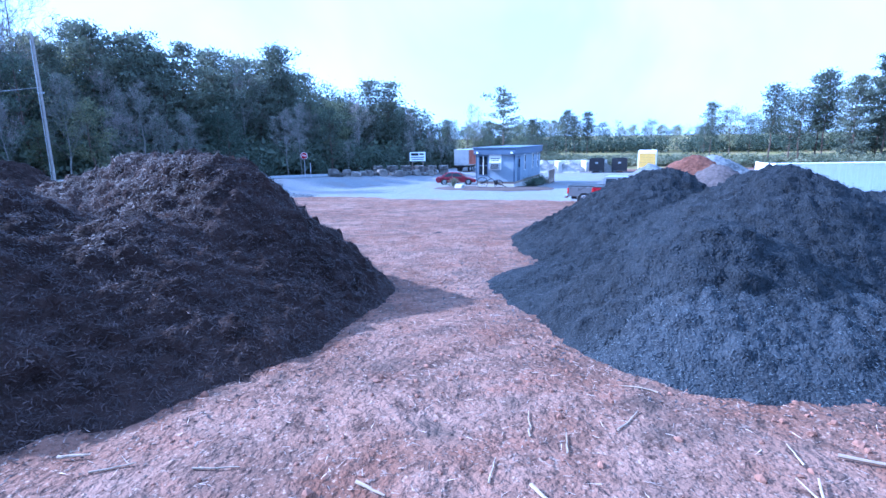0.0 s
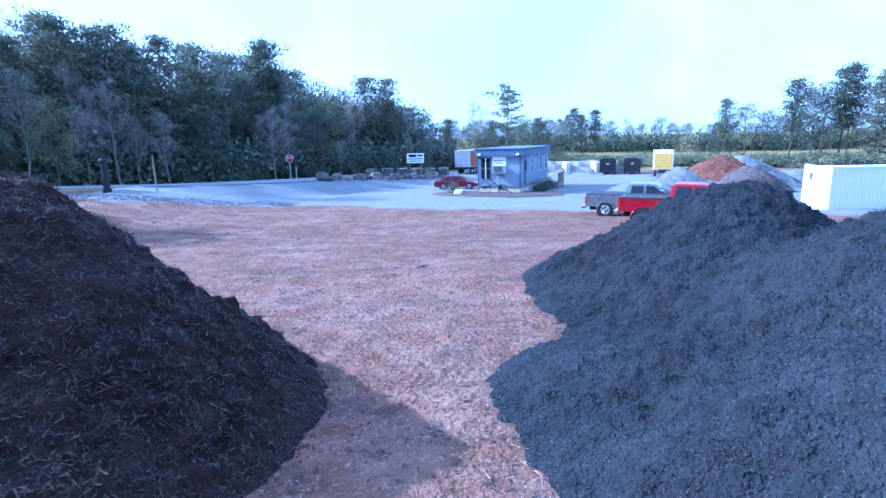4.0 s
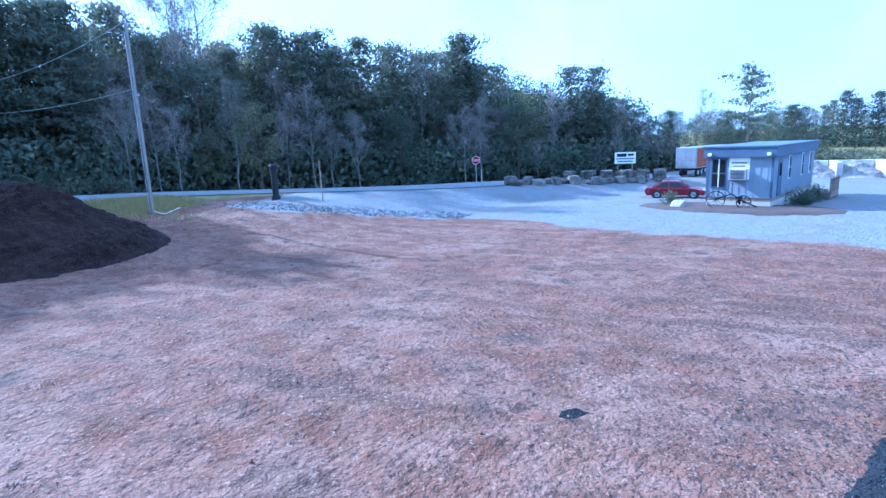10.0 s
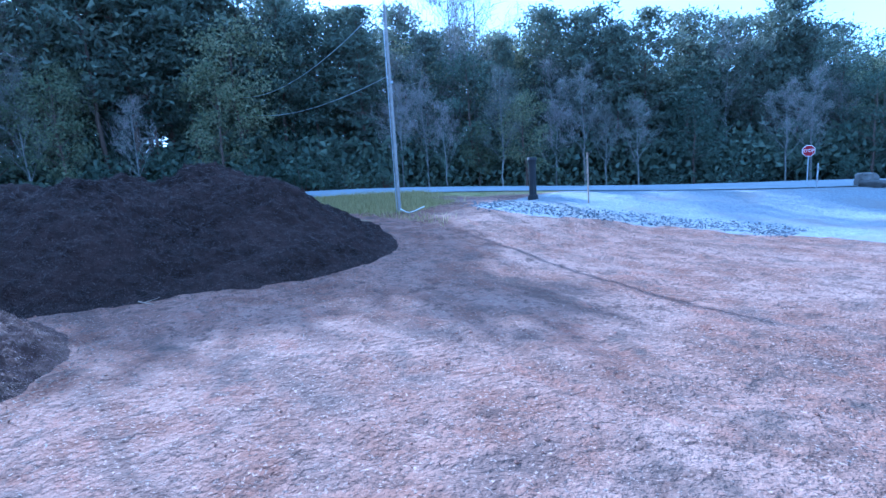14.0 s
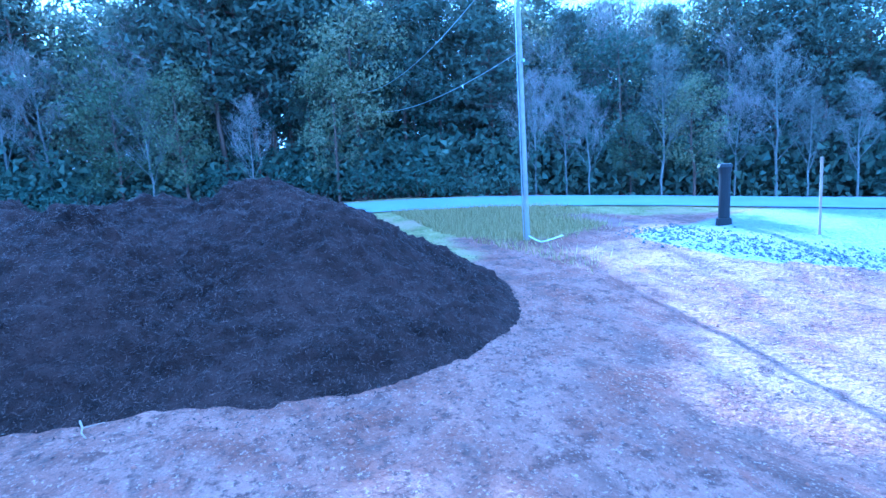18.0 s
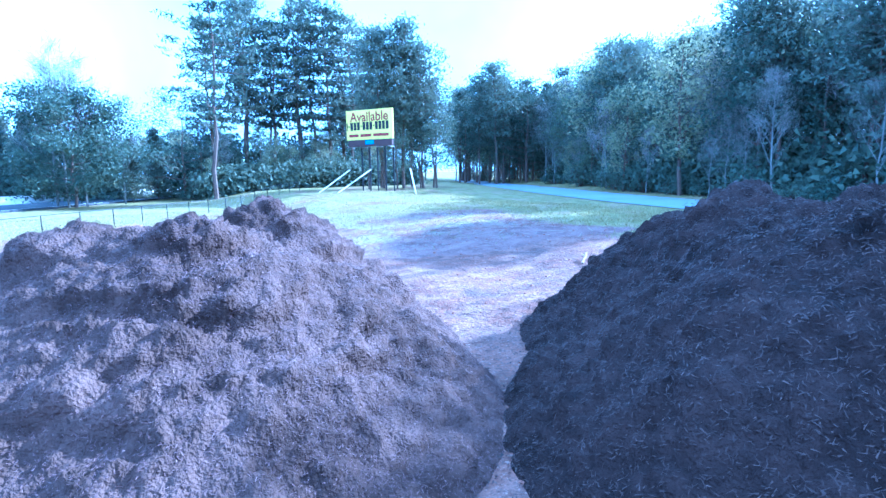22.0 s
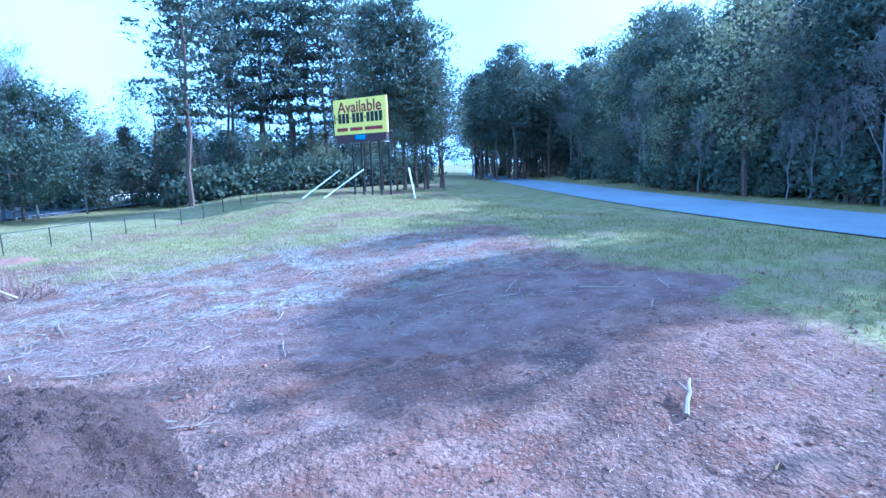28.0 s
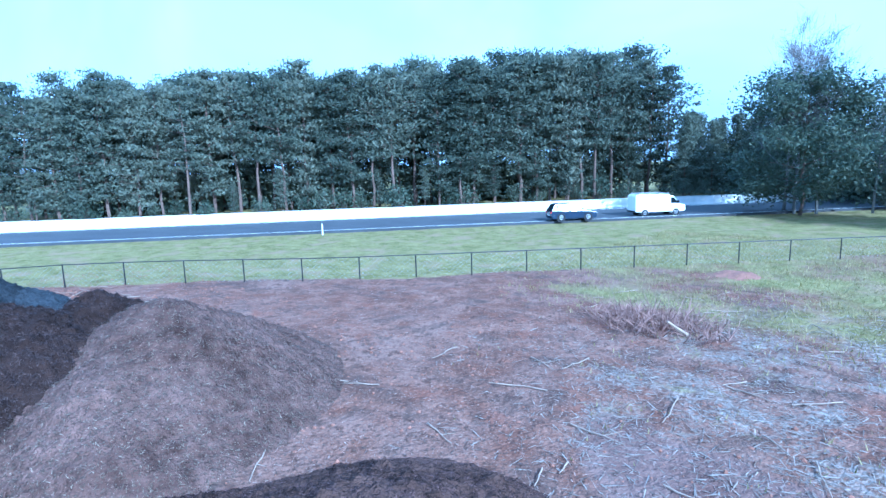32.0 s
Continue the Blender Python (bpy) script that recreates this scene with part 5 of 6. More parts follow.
def stone_pallet(seed, x, y, turn):
    rs = np.random.RandomState(seed)
    t = empty("stone_pallet", on(x, y, turn), "wire-caged pallet of stacked grey field stone", "stone pallet", "pallets of stone")
    for dx in (-0.45, 0, 0.45):
        part("skid", boxes((dx - 0.05, dx + 0.05, -0.55, 0.55, -0.05, 0.1)), TIMBER, t)
    part("pallet_deck", boxes((-0.6, 0.6, -0.55, 0.55, 0.1, 0.14)), TIMBER, t)
    for lay in range(5):
        for i in range(3):
            c = rs.uniform(-0.03, 0.03, 2)
            part("stone", boxes((-0.58 + i * 0.39 + c[0], -0.22 + i * 0.39 + c[0], -0.5 + c[1], 0.5 + c[1], 0.143 + lay * 0.2, 0.335 + lay * 0.2), bevel=0.03), STONE, t)
    return t


for k in range(11):
    stone_pallet(k, -8.3 + k * 0.86 + 0.9 * (k % 2), 71.0 + k * 0.86 - 0.8 * (k % 2), 20 + 25 * math.sin(k * 4))


def yard_sign(m):
    t = empty("yard_sign", m, "white business sign board on two posts", "sign")
    for x in (-0.85, 0.85):
        part("post", boxes((x - 0.07, x + 0.07, -0.07, 0.07, -0.3, 2.15)), TIMBER, t)
    b = part("board", boxes((-1.25, 1.25, -0.16, -0.072, 1.35, 2.75), bevel=0.01), WHITE_PAINT, t)
    part("lettering_bar", boxes((-1.0, 0.15, -0.175, -0.161, 2.2, 2.6)), BLACK, b)
    part("emblem", boxes((0.3, 1.0, -0.175, -0.161, 2.3, 2.55), bevel=0.004), BLACK, b)
    part("lettering_bar", boxes((-1.05, 1.05, -0.175, -0.161, 1.88, 2.02)), TRIM_BLUE, b)
    part("lettering_bar", boxes((-0.9, 0.9, -0.175, -0.161, 1.55, 1.7)), GREY_PAINT, b)
    return t


yard_sign(on(-3.6, 82.5, 4, 0.5) @ Matrix.Diagonal((0.95, 1, 0.95, 1)))
boulder(95, -3.6, 82.5, 2.0, 1.5, 0.8, "earth and stone mound under the yard sign", material=BED, name="earth_mound")


def box_trailer(m):
    """A semi-trailer: x along the way it is towed, origin under its rear end."""
    t = empty("box_trailer", m, "weathered grey and rust semi-trailer with ribbed sides", "trailer")
    part("box", boxes((0, 12.2, -1.25, 1.25, 1.15, 3.95), bevel=0.03), GALV, t)
    for s in (-1, 1):
        for k in range(30):
            part("side_rib", boxes((0.25 + k * 0.4, 0.31 + k * 0.4, s * 1.265 - 0.02, s * 1.265 + 0.02, 1.25, 3.85)), RUST, t)
        part("rear_door", boxes((-0.04, -0.003, s * 0.61 - 0.58, s * 0.61 + 0.58, 1.22, 3.88)), GALV, t)
        part("side_panel", boxes((0.3, 12.0, s * 1.254 - 0.003, s * 1.254 + 0.003, 1.3, 3.8)), RUST, t)
        for x in (1.3, 2.5):
            wheel(t, x, s * 0.95, 0.5, 0.3, s)
        part("landing_leg", boxes((8.8, 8.95, s * 0.8 - 0.07, s * 0.8 + 0.07, 0, 1.15)), DARK_STEEL, t)
    part("chassis", boxes((0.1, 11, -0.5, 0.5, 0.85, 1.147)), DARK_STEEL, t)
    return t


box_trailer(on(3.1, 85.0, 68) @ Matrix.Diagonal((0.95, 0.95, 0.87, 1)))


def roll_off(m, label):
    t = empty("roll_off_bin", m, label, "skip bin", "black roll-off bins")
    w, l, h = 1.2, 5.6, 2.25
    for s in (-1, 1):
        part("side", boxes((s * w - 0.05, s * w + 0.05, 0, l, 0.3, h)), DARK_STEEL, t)
        for k in range(7):
            part("side_rib", boxes((s * w - 0.11, s * w + 0.11, 0.3 + k * 0.8, 0.42 + k * 0.8, 0.303, h - 0.08)), DARK_STEEL, t)
        part("corner_post", boxes((s * w - 0.12, s * w + 0.12, -0.06, 0.06, 0.2, h + 0.06)), DARK_STEEL, t)
        part("roller", cyl(bmesh.new(), (s * 0.75 - 0.12, 0.35, 0.16), (s * 0.75 + 0.12, 0.35, 0.16), 0.16, 14), GALV, t)
        part("runner", boxes((s * 0.75 - 0.08, s * 0.75 + 0.08, 0.5, l, 0, 0.3)), DARK_STEEL, t)
    part("bottom", boxes((-w, w, 0, l, 0.303, 0.36)), DARK_STEEL, t)
    part("rear_gate", boxes((-w + 0.12, w - 0.12, -0.05, 0.03, 0.38, h - 0.05)), DARK_STEEL, t)
    part("front_panel", boxes((-w + 0.05, w - 0.05, l - 0.08, l, 0.38, h)), DARK_STEEL, t)
    for z in (0.8, 1.35, 1.9):
        part("gate_bar", boxes((-w + 0.1, w - 0.1, -0.11, -0.053, z, z + 0.09)), DARK_STEEL, t)
    part("gate_mark", boxes((-0.25, 0.25, -0.062, -0.054, 1.5, 1.75)), GALV, t)
    return t


roll_off(on(24.2, 84.8, -17) @ Matrix.Diagonal((0.86, 0.9, 0.95, 1)), "black steel roll-off bin with ribbed sides")
roll_off(on(27.5, 84.0, -18) @ Matrix.Diagonal((0.86, 0.9, 0.95, 1)), "black steel roll-off bin next to the yellow box")


def yellow_truck(m):
    t = empty("box_truck", m, "white box truck with a bright yellow rear door", "truck")
    part("box", boxes((-1.25, 1.25, 0, 6.2, 0.95, 3.35), bevel=0.04), WHITE_PAINT, t)
    part("rear_door", boxes((-1.08, 1.08, -0.04, -0.003, 1.05, 3.05)), YELLOW, t)
    for k in range(5):
        part("door_slat", boxes((-1.05, 1.05, -0.052, -0.041, 1.4 + k * 0.36, 1.42 + k * 0.36)), GREY_PAINT, t)
    part("cab", boxes((-1.05, 1.05, 6.3, 7.9, 0.6, 2.4), bevel=0.15), WHITE_PAINT, t)
    part("rear_bumper", boxes((-1.1, 1.1, -0.15, -0.02, 0.55, 0.72)), DARK_STEEL, t)
    part("chassis", boxes((-0.5, 0.5, 0, 7.5, 0.6, 0.947)), DARK_STEEL, t)
    for s in (-1, 1):
        part("tail_lamp", boxes((s * 0.95 - 0.1, s * 0.95 + 0.1, -0.06, -0.002, 0.78, 0.93)), LAMP_RED, t)
        for y in (1.4, 6.9):
            w = wheel(t, 0, 0, 0.45, 0.3, 1)
            w.matrix_local = pose(s * 0.95, y, 0.45, 0, 0, -90 * s)
    return t


yellow_truck(on(28.9, 76.5, -21))


def container(m):
    t = empty("shipping_container", m, "long white corrugated steel container", "container")
    part("box", boxes((0.02, 12.2, 0.02, 2.42, 0.12, 2.55)), WHITE_PAINT, t)
    for k in range(60):
        part("corrugation", boxes((0.2 + k * 0.2, 0.3 + k * 0.2, -0.012, 0.018, 0.16, 2.5)), WHITE_PAINT, t)
    for k in range(11):
        part("corrugation", boxes((-0.012, 0.018, 0.14 + k * 0.2, 0.24 + k * 0.2, 0.16, 2.5)), WHITE_PAINT, t)
    for z in (0.06, 2.52):
        part("rail", boxes((-0.03, 12.25, -0.03, 0.05, z, z + 0.12)), WHITE_PAINT, t)
        part("rail", boxes((-0.03, 0.05, 0.053, 2.47, z, z + 0.12)), WHITE_PAINT, t)
    for y in (-0.04, 2.34):
        for x in (-0.04, 12.12):
            part("corner_post", boxes((x, x + 0.15, y, y + 0.15, -0.1, 2.68)), WHITE_PAINT, t)
    part("vent", boxes((-0.03, -0.013, 1.7, 1.95, 1.8, 2.2)), GREY_PAINT, t)
    return t


container(on(22.3, 36.2, -2, -0.2))


def block_bay(m, label):
    t = empty("stone_bay", m, label, "storage bay", "bays for bulk stone")
    for lay in range(3):
        for k in range(4):
            part("block", boxes((-0.3, 0.3, k * 1.22, k * 1.22 + 1.2, -0.1 + lay * 0.62, 0.5 + lay * 0.62), bevel=0.03), BLOCK, t)
        for k in range(3):
            part("block", boxes((0.35 + k * 1.22, 1.55 + k * 1.22, 4.3, 4.9, -0.1 + lay * 0.62, 0.5 + lay * 0.62), bevel=0.03), BLOCK, t)
    return t


for k in range(3):
    block_bay(on(14.6 + 4.4 * k, 87.5 - 0.3 * k, -4), "storage bay of pale concrete blocks")

GRAVEL_GREY = heap_mat("grey_gravel", (0.158, 0.165, 0.176), (0.270, 0.277, 0.285), (0.300, 0.300, 0.307))
GRAVEL_BROWN = heap_mat("brownish_gravel", (0.098, 0.079, 0.075), (0.158, 0.128, 0.120), (0.210, 0.180, 0.165))
GRAVEL_WHITE = heap_mat("white_stone", (0.345, 0.323, 0.300), (0.450, 0.427, 0.398), (0.510, 0.495, 0.473))
SOIL_RED = heap_mat("red_soil", (0.165, 0.071, 0.045), (0.247, 0.112, 0.075), (0.270, 0.165, 0.128))
SOIL_DARK = heap_mat("compost", (0.041, 0.034, 0.032), (0.068, 0.056, 0.053), (0.098, 0.083, 0.075))


def small_heap(name, cones, pad, material, label, lump, seed):
    xs, ys = [c[0] for c in cones], [c[1] for c in cones]
    return heap(name, cones, min(xs) - pad, max(xs) + pad, min(ys) - pad, max(ys) + pad, material, label, (lump * 1.5, lump, lump * 0.4), 0.2, seed)


small_heap("gravel_mound", [(16.0, 41.6, 2.45, 0.8), (18.0, 39.8, 1.2, 0.7), (18.4, 41.9, 1.4, 0.75)], 5, GRAVEL_GREY, "blue-grey crushed gravel heap behind the pickups", 0.06, 31)
small_heap("gravel_mound", [(14.6, 40.0, 1.25, 0.75), (16.2, 38.6, 1.1, 0.75)], 3, GRAVEL_WHITE, "small white stone heap at the foot of the gravel", 0.06, 32)
small_heap("soil_mound", [(26.0, 55.6, 3.1, 0.72), (25.0, 56.4, 2.4, 0.68)], 6, SOIL_RED, "rust-red clay soil heap", 0.1, 33)
small_heap("gravel_mound", [(29.2, 58.6, 3.0, 0.62), (31.0, 58.2, 2.0, 0.6)], 6, GRAVEL_GREY, "large blue-grey gravel heap behind the red soil", 0.06, 34)
small_heap("gravel_mound", [(26.2, 52.0, 2.1, 0.74), (26.9, 51.9, 1.8, 0.74)], 5, GRAVEL_BROWN, "brownish grey gravel heap in front of the red soil", 0.06, 40)
small_heap("gravel_mound", [(35.0, 58.5, 1.5, 0.55)], 4, GRAVEL_GREY, "low grey gravel heap at the end of the row", 0.06, 35)
small_heap("compost_mound", [(31.5, 73.5, 1.5, 0.6), (33.0, 73.0, 1.1, 0.6)], 4, SOIL_DARK, "dark compost heap beside the yellow truck", 0.1, 36)
for k in range(3):
    small_heap("stone_mound", [(16.7 + 4.4 * k, 89.8 - 0.3 * k, 1.9 - 0.2 * (k % 2), 0.7), (17.6 + 4.4 * k, 88.6, 0.8, 0.7)], 3, GRAVEL_WHITE, "pale landscaping stone piled in its bay", 0.12, 37 + k)


def old_plough(m):
    t = empty("antique_plough", m, "old horse-drawn implement with spoked wheels in the bed", "farm implement")
    for i, (x, r) in enumerate(((-0.9, 0.55), (0.75, 0.42))):
        bm = bmesh.new()
        tube(bm, [(x + r * math.cos(2 * math.pi * k / 18), 0, r + r * math.sin(2 * math.pi * k / 18)) for k in range(19)], [0.035] * 19, 5)
        for k in range(5):
            a = math.pi * k / 5
            cyl(bm, (x + r * math.cos(a), 0, r + r * math.sin(a)), (x - r * math.cos(a), 0, r - r * math.sin(a)), 0.018, 5)
        part("spoked_wheel", bm, DARK_STEEL, t)
    part("beam", tube(bmesh.new(), [(-0.9, 0.05, 0.55), (0, 0.1, 0.95), (0.75, 0.05, 0.45), (1.5, 0.05, 0.15)], [0.05] * 4, 6), DARK_STEEL, t)
    part("handle", tube(bmesh.new(), [(0, 0.1, 0.9), (-0.3, 0.1, 1.2), (-0.6, 0.1, 1.25)], [0.03] * 3, 6), DARK_STEEL, t)
    part("share", plate([(0.2, 0, 0.7), (0.7, 0.05, 0.9), (0.5, 0.2, 0.2)], (0, 1, 0.2), 0.02), DARK_STEEL, t)
    return t


old_plough(on(*office_at(-1.9, -1.7), -15, 0.1))


# ---- road side: stop sign, marker posts, pipe, utility pole ----
def stop_sign(m):
    t = empty("stop_sign", m, "red octagonal stop sign on a steel post", "road sign")
    part("post", boxes((-0.035, 0.035, -0.02, 0.02, -0.3, 2.9)), GALV, t)

    def octagon(r, y0, y1):
        bm = bmesh.new()
        rings = [[bm.verts.new((r * math.cos(math.pi * (k + 0.5) / 4), y, 2.5 + r * math.sin(math.pi * (k + 0.5) / 4))) for k in range(8)] for y in (y0, y1)]
        for k in range(8):
            bm.faces.new((rings[0][k], rings[0][(k + 1) % 8], rings[1][(k + 1) % 8], rings[1][k]))
        bm.faces.new(rings[0][::-1])
        bm.faces.new(rings[1])
        bmesh.ops.recalc_face_normals(bm, faces=bm.faces)
        return bm

    part("border", octagon(0.41, -0.034, -0.022), WHITE_PAINT, t)
    face = part("face", octagon(0.375, -0.042, -0.0345), RED_PAINT, t)
    cu = bpy.data.curves.new("letters", "FONT")
    cu.body, cu.size, cu.extrude, cu.align_x, cu.align_y = "STOP", 0.28, 0.003, "CENTER", "CENTER"
    cu.materials.append(WHITE_PAINT)
    lt = new("letters", cu)
    lt.parent = face
    lt.matrix_local = pose(0, -0.047, 2.5, 90, 0, 0)
    return t


stop_sign(on(-15.95, 63.5, 15))


def marker(name, x, y, h, r, material, label, category, sides=8, lean=0.0):
    t = empty(name, pose(x, y, land1(x, y), 0, lean, 0), label, category)
    part("post", tube(bmesh.new(), [(0, 0, -0.3), (0, 0, h)], [r, r * 0.95], sides), material, t)
    part("cap", tube(bmesh.new(), [(0, 0, h), (0, 0, h + 0.04)], [r * 1.15, r * 0.8], sides), material, t)
    return t


marker("marker_post", -15.0, 62.3, 1.6, 0.05, GALV, "thin grey marker post beside the stop sign", "post")
marker("marker_post", -19.75, 43.5, 2.6, 0.045, TIMBER, "thin wooden stake at the drive's edge", "post", lean=-1)


def standpipe(x, y):
    t = empty("standpipe", on(x, y), "thick black standpipe at the drive's edge", "pipe")
    part("pipe", tube(bmesh.new(), [(0, 0, -0.2), (0, 0, 1.9), (0, 0, 2.15)], [0.2, 0.2, 0.24], 14), BLACK, t)
    part("base_collar", tube(bmesh.new(), [(0, 0, -0.1), (0, 0, 0.25)], [0.3, 0.27], 14), BLACK, t)
    part("cap", tube(bmesh.new(), [(0, 0, 2.15), (0, 0, 2.28)], [0.27, 0.22], 14), BLACK, t)
    return t


standpipe(-22.5, 42.3)
POLE = mat("grey_pole_wood", (0.27, 0.25, 0.23), 0.85, vary=0.25, scale=6, bump=0.004, bump_scale=30)


def utility_pole(x, y, h):
    t = empty("utility_pole", on(x, y), "grey wooden utility pole with conduit and guy wire", "utility pole")
    part("pole", tube(bmesh.new(), [(0, 0, -0.5), (0, 0, h * 0.5), (0, 0, h)], [0.09, 0.08, 0.07], 12), POLE, t)
    part("conduit", cyl(bmesh.new(), (-0.13, -0.08, 0), (-0.1, -0.07, h * 0.96), 0.025, 8), GALV, t, "grey cable conduit")
    part("insulator", tube(bmesh.new(), [(0, 0, h), (0, 0, h + 0.22)], [0.05, 0.03], 8), GALV, t)
    part("wire_bracket", boxes((-0.2, 0.2, -0.05, 0.05, 6.3, 6.4)), GALV, t)
    bm = bmesh.new()
    tube(bm, [(0.1 + 1.7 * k / 8, 0.2 * k / 8, 0.05 + 0.35 * abs(k / 8 - 0.35) ** 1.2 * 1.6) for k in range(9)], [0.025] * 9, 5)
    part("loose_cable", bm, WHITE_PAINT, t, "pale loose cable at the foot")
    return t


utility_pole(-25.1, 35.2, 9.9)


def sag_wire(a, b, sag, label):
    a, b = Vector(a), Vector(b)
    pts = [a.lerp(b, k / 24) - Vector((0, 0, sag * 4 * (k / 24) * (1 - k / 24))) for k in range(25)]
    return tagged(part("overhead_cable", tube(bmesh.new(), pts, [0.022] * 25, 5), GALV), label, "cable")


sag_wire((-25.1, 35.2, 10.5), (-57, 38.4, 9.9), 1.5, "drooping overhead cable from the utility pole into the woods")
sag_wire((-25.1, 35.2, 7.15), (-54, 39.2, 7.9), 0.7, "lower overhead cable from the utility pole into the woods")


# ---- billboard ----
def billboard(m):
    t = empty("billboard", m, "yellow billboard on steel posts with raking props", "billboard")
    w, z0, z1 = 6.75, 6.15, 9.65
    b = part("board", boxes((-w / 2, w / 2, -0.1, 0.1, z0, z1), bevel=0.01), mat("yellow_vinyl", (0.80, 0.66, 0.10), 0.5, vary=0.05, scale=1), t)
    BROWN_STEEL = mat("brown_painted_steel", (0.075, 0.045, 0.04), 0.7, 0.2, vary=0.3, scale=4)
    TEXT = mat("maroon_ink", (0.20, 0.03, 0.03), 0.6, vary=0.05)
    cu = bpy.data.curves.new("heading", "FONT")
    cu.body, cu.size, cu.extrude, cu.align_x, cu.align_y, cu.offset = "Available", 1.55, 0.004, "CENTER", "CENTER", 0.03
    cu.materials.append(TEXT)
    o = new("heading", cu)
    o.parent = b
    o.matrix_local = pose(0, -0.108, z1 - 0.85, 90, 0, 0)
    x = -3.3
    for wd in (0.22, 0.3, 0.51, 0.51, 0.51, 0.3, 0.51, 0.51, 0.51, 0.3, 0.51, 0.51, 0.51, 0.51):
        hgt = 0.16 if wd == 0.3 else 0.95
        zc = z0 + 1.62
        part("number_bar", boxes((x, x + wd - 0.1, -0.115, -0.102, zc - hgt / 2, zc + hgt / 2)), BLACK, b)
        x += wd
    x = -3.0
    for wd in (1.4, 1.6, 2.2):
        part("lettering_bar", boxes((x, x + wd, -0.115, -0.102, z0 + 0.35, z0 + 0.68)), TEXT, b)
        x += wd + 0.3
    part("frame_skirt", boxes((-w / 2 + 0.2, w / 2 - 0.2, -0.06, 0.3, z0 - 0.75, z0 - 0.02)), BROWN_STEEL, t)
    part("maker_plate", boxes((-0.6, 0.6, -0.14, -0.065, z0 - 0.55, z0 - 0.1)), mat("blue_plate", (0.05, 0.25, 0.5), 0.5), t)
    for k in range(5):
        xx = -1.5 + k * 1.15
        part("post", tube(bmesh.new(), [(xx, 0.35, -0.4), (xx, 0.35, z0 + 2.5)], [0.1, 0.09], 8), DARK_STEEL, t)
        part("raker", tube(bmesh.new(), [(xx, 0.3, z0 - 0.9), (xx - 0.9, 1.6, z0 - 3.2)], [0.06, 0.06], 6), GALV, t)
    for xx in (-2.6, -0.6, 1.6, 3.2):
        part("catwalk_bracket", boxes((xx - 0.05, xx + 0.05, -0.9, 0.3, z0 - 0.95, z0 - 0.85)), GALV, t)
    part("catwalk", boxes((-w / 2, w / 2, -1.0, -0.35, z0 - 0.85, z0 - 0.79)), BROWN_STEEL, t)
    for x0, x1, y1 in ((-3.4, -5.4, -4.2), (-0.2, -2.4, -4.4), (5.4, 7.2, -1.4)):
        part("prop", tube(bmesh.new(), [(x0, 0.3, 2.6), (x1, y1, -0.5)], [0.075, 0.075], 6), WHITE_PAINT, t, "pale raking prop")
    return t


billboard(on(-42.0, -36.0, 120))


# ---- chain-link fence and highway barrier ----
def fence():
    t = empty("chain_link_fence", pose(0, 0, 0), "low chain-link fence with dark posts along the grass verge", "fence")
    a, d = Vector((-1.31, -5.87, 0)) + Vector((0.65, 0.76, 0)) * 27, Vector((-0.65, -0.76, 0)).normalized()
    n = 28
    tops = []
    me = None
    for k in range(n):
        p = a + d * (k * 3.0)
        z = land1(p.x, p.y)
        if me is None:
            ob = part("post", tube(bmesh.new(), [(0, 0, -0.3), (0, 0, 1.22)], [0.035, 0.035], 6), DARK_STEEL, t)
            me = ob.data
        else:
            ob = new("post", me)
            ob.parent = t
        ob.location = (p.x, p.y, z)
        tops.append(Vector((p.x, p.y, z + 1.2)))
    part("top_rail", tube(bmesh.new(), tops, [0.026] * n, 6), DARK_STEEL, t)
    bm = bmesh.new()
    for p, q in zip(tops, tops[1:]):
        for s in range(-8, 18):
            for sg in (1, -1):
                u0, u1 = s / 10, s / 10 + sg * 0.47
                f0, f1 = 0.0, 1.0
                if u1 > 1:
                    f1 = (1 - u0) / (u1 - u0)
                if u1 < 0:
                    f1 = u0 / (u0 - u1)
                if u0 < 0:
                    f0 = -u0 / (u1 - u0) if u1 > u0 else 2
                if u0 > 1:
                    f0 = (u0 - 1) / (u0 - u1) if u1 < u0 else 2
                if f0 >= f1:
                    continue
                e = [p.lerp(q, u0 + (u1 - u0) * f) - Vector((0, 0, 1.15 * f)) for f in (f0, f1)]
                w = d * 0.004
                vs = [bm.verts.new(v) for v in (e[0] - w, e[0] + w, e[1] + w, e[1] - w)]
                bm.faces.new(vs)
    tagged(part("mesh", bm, GALV, t), "thin wire mesh", kind="stuff")
    return t


fence()


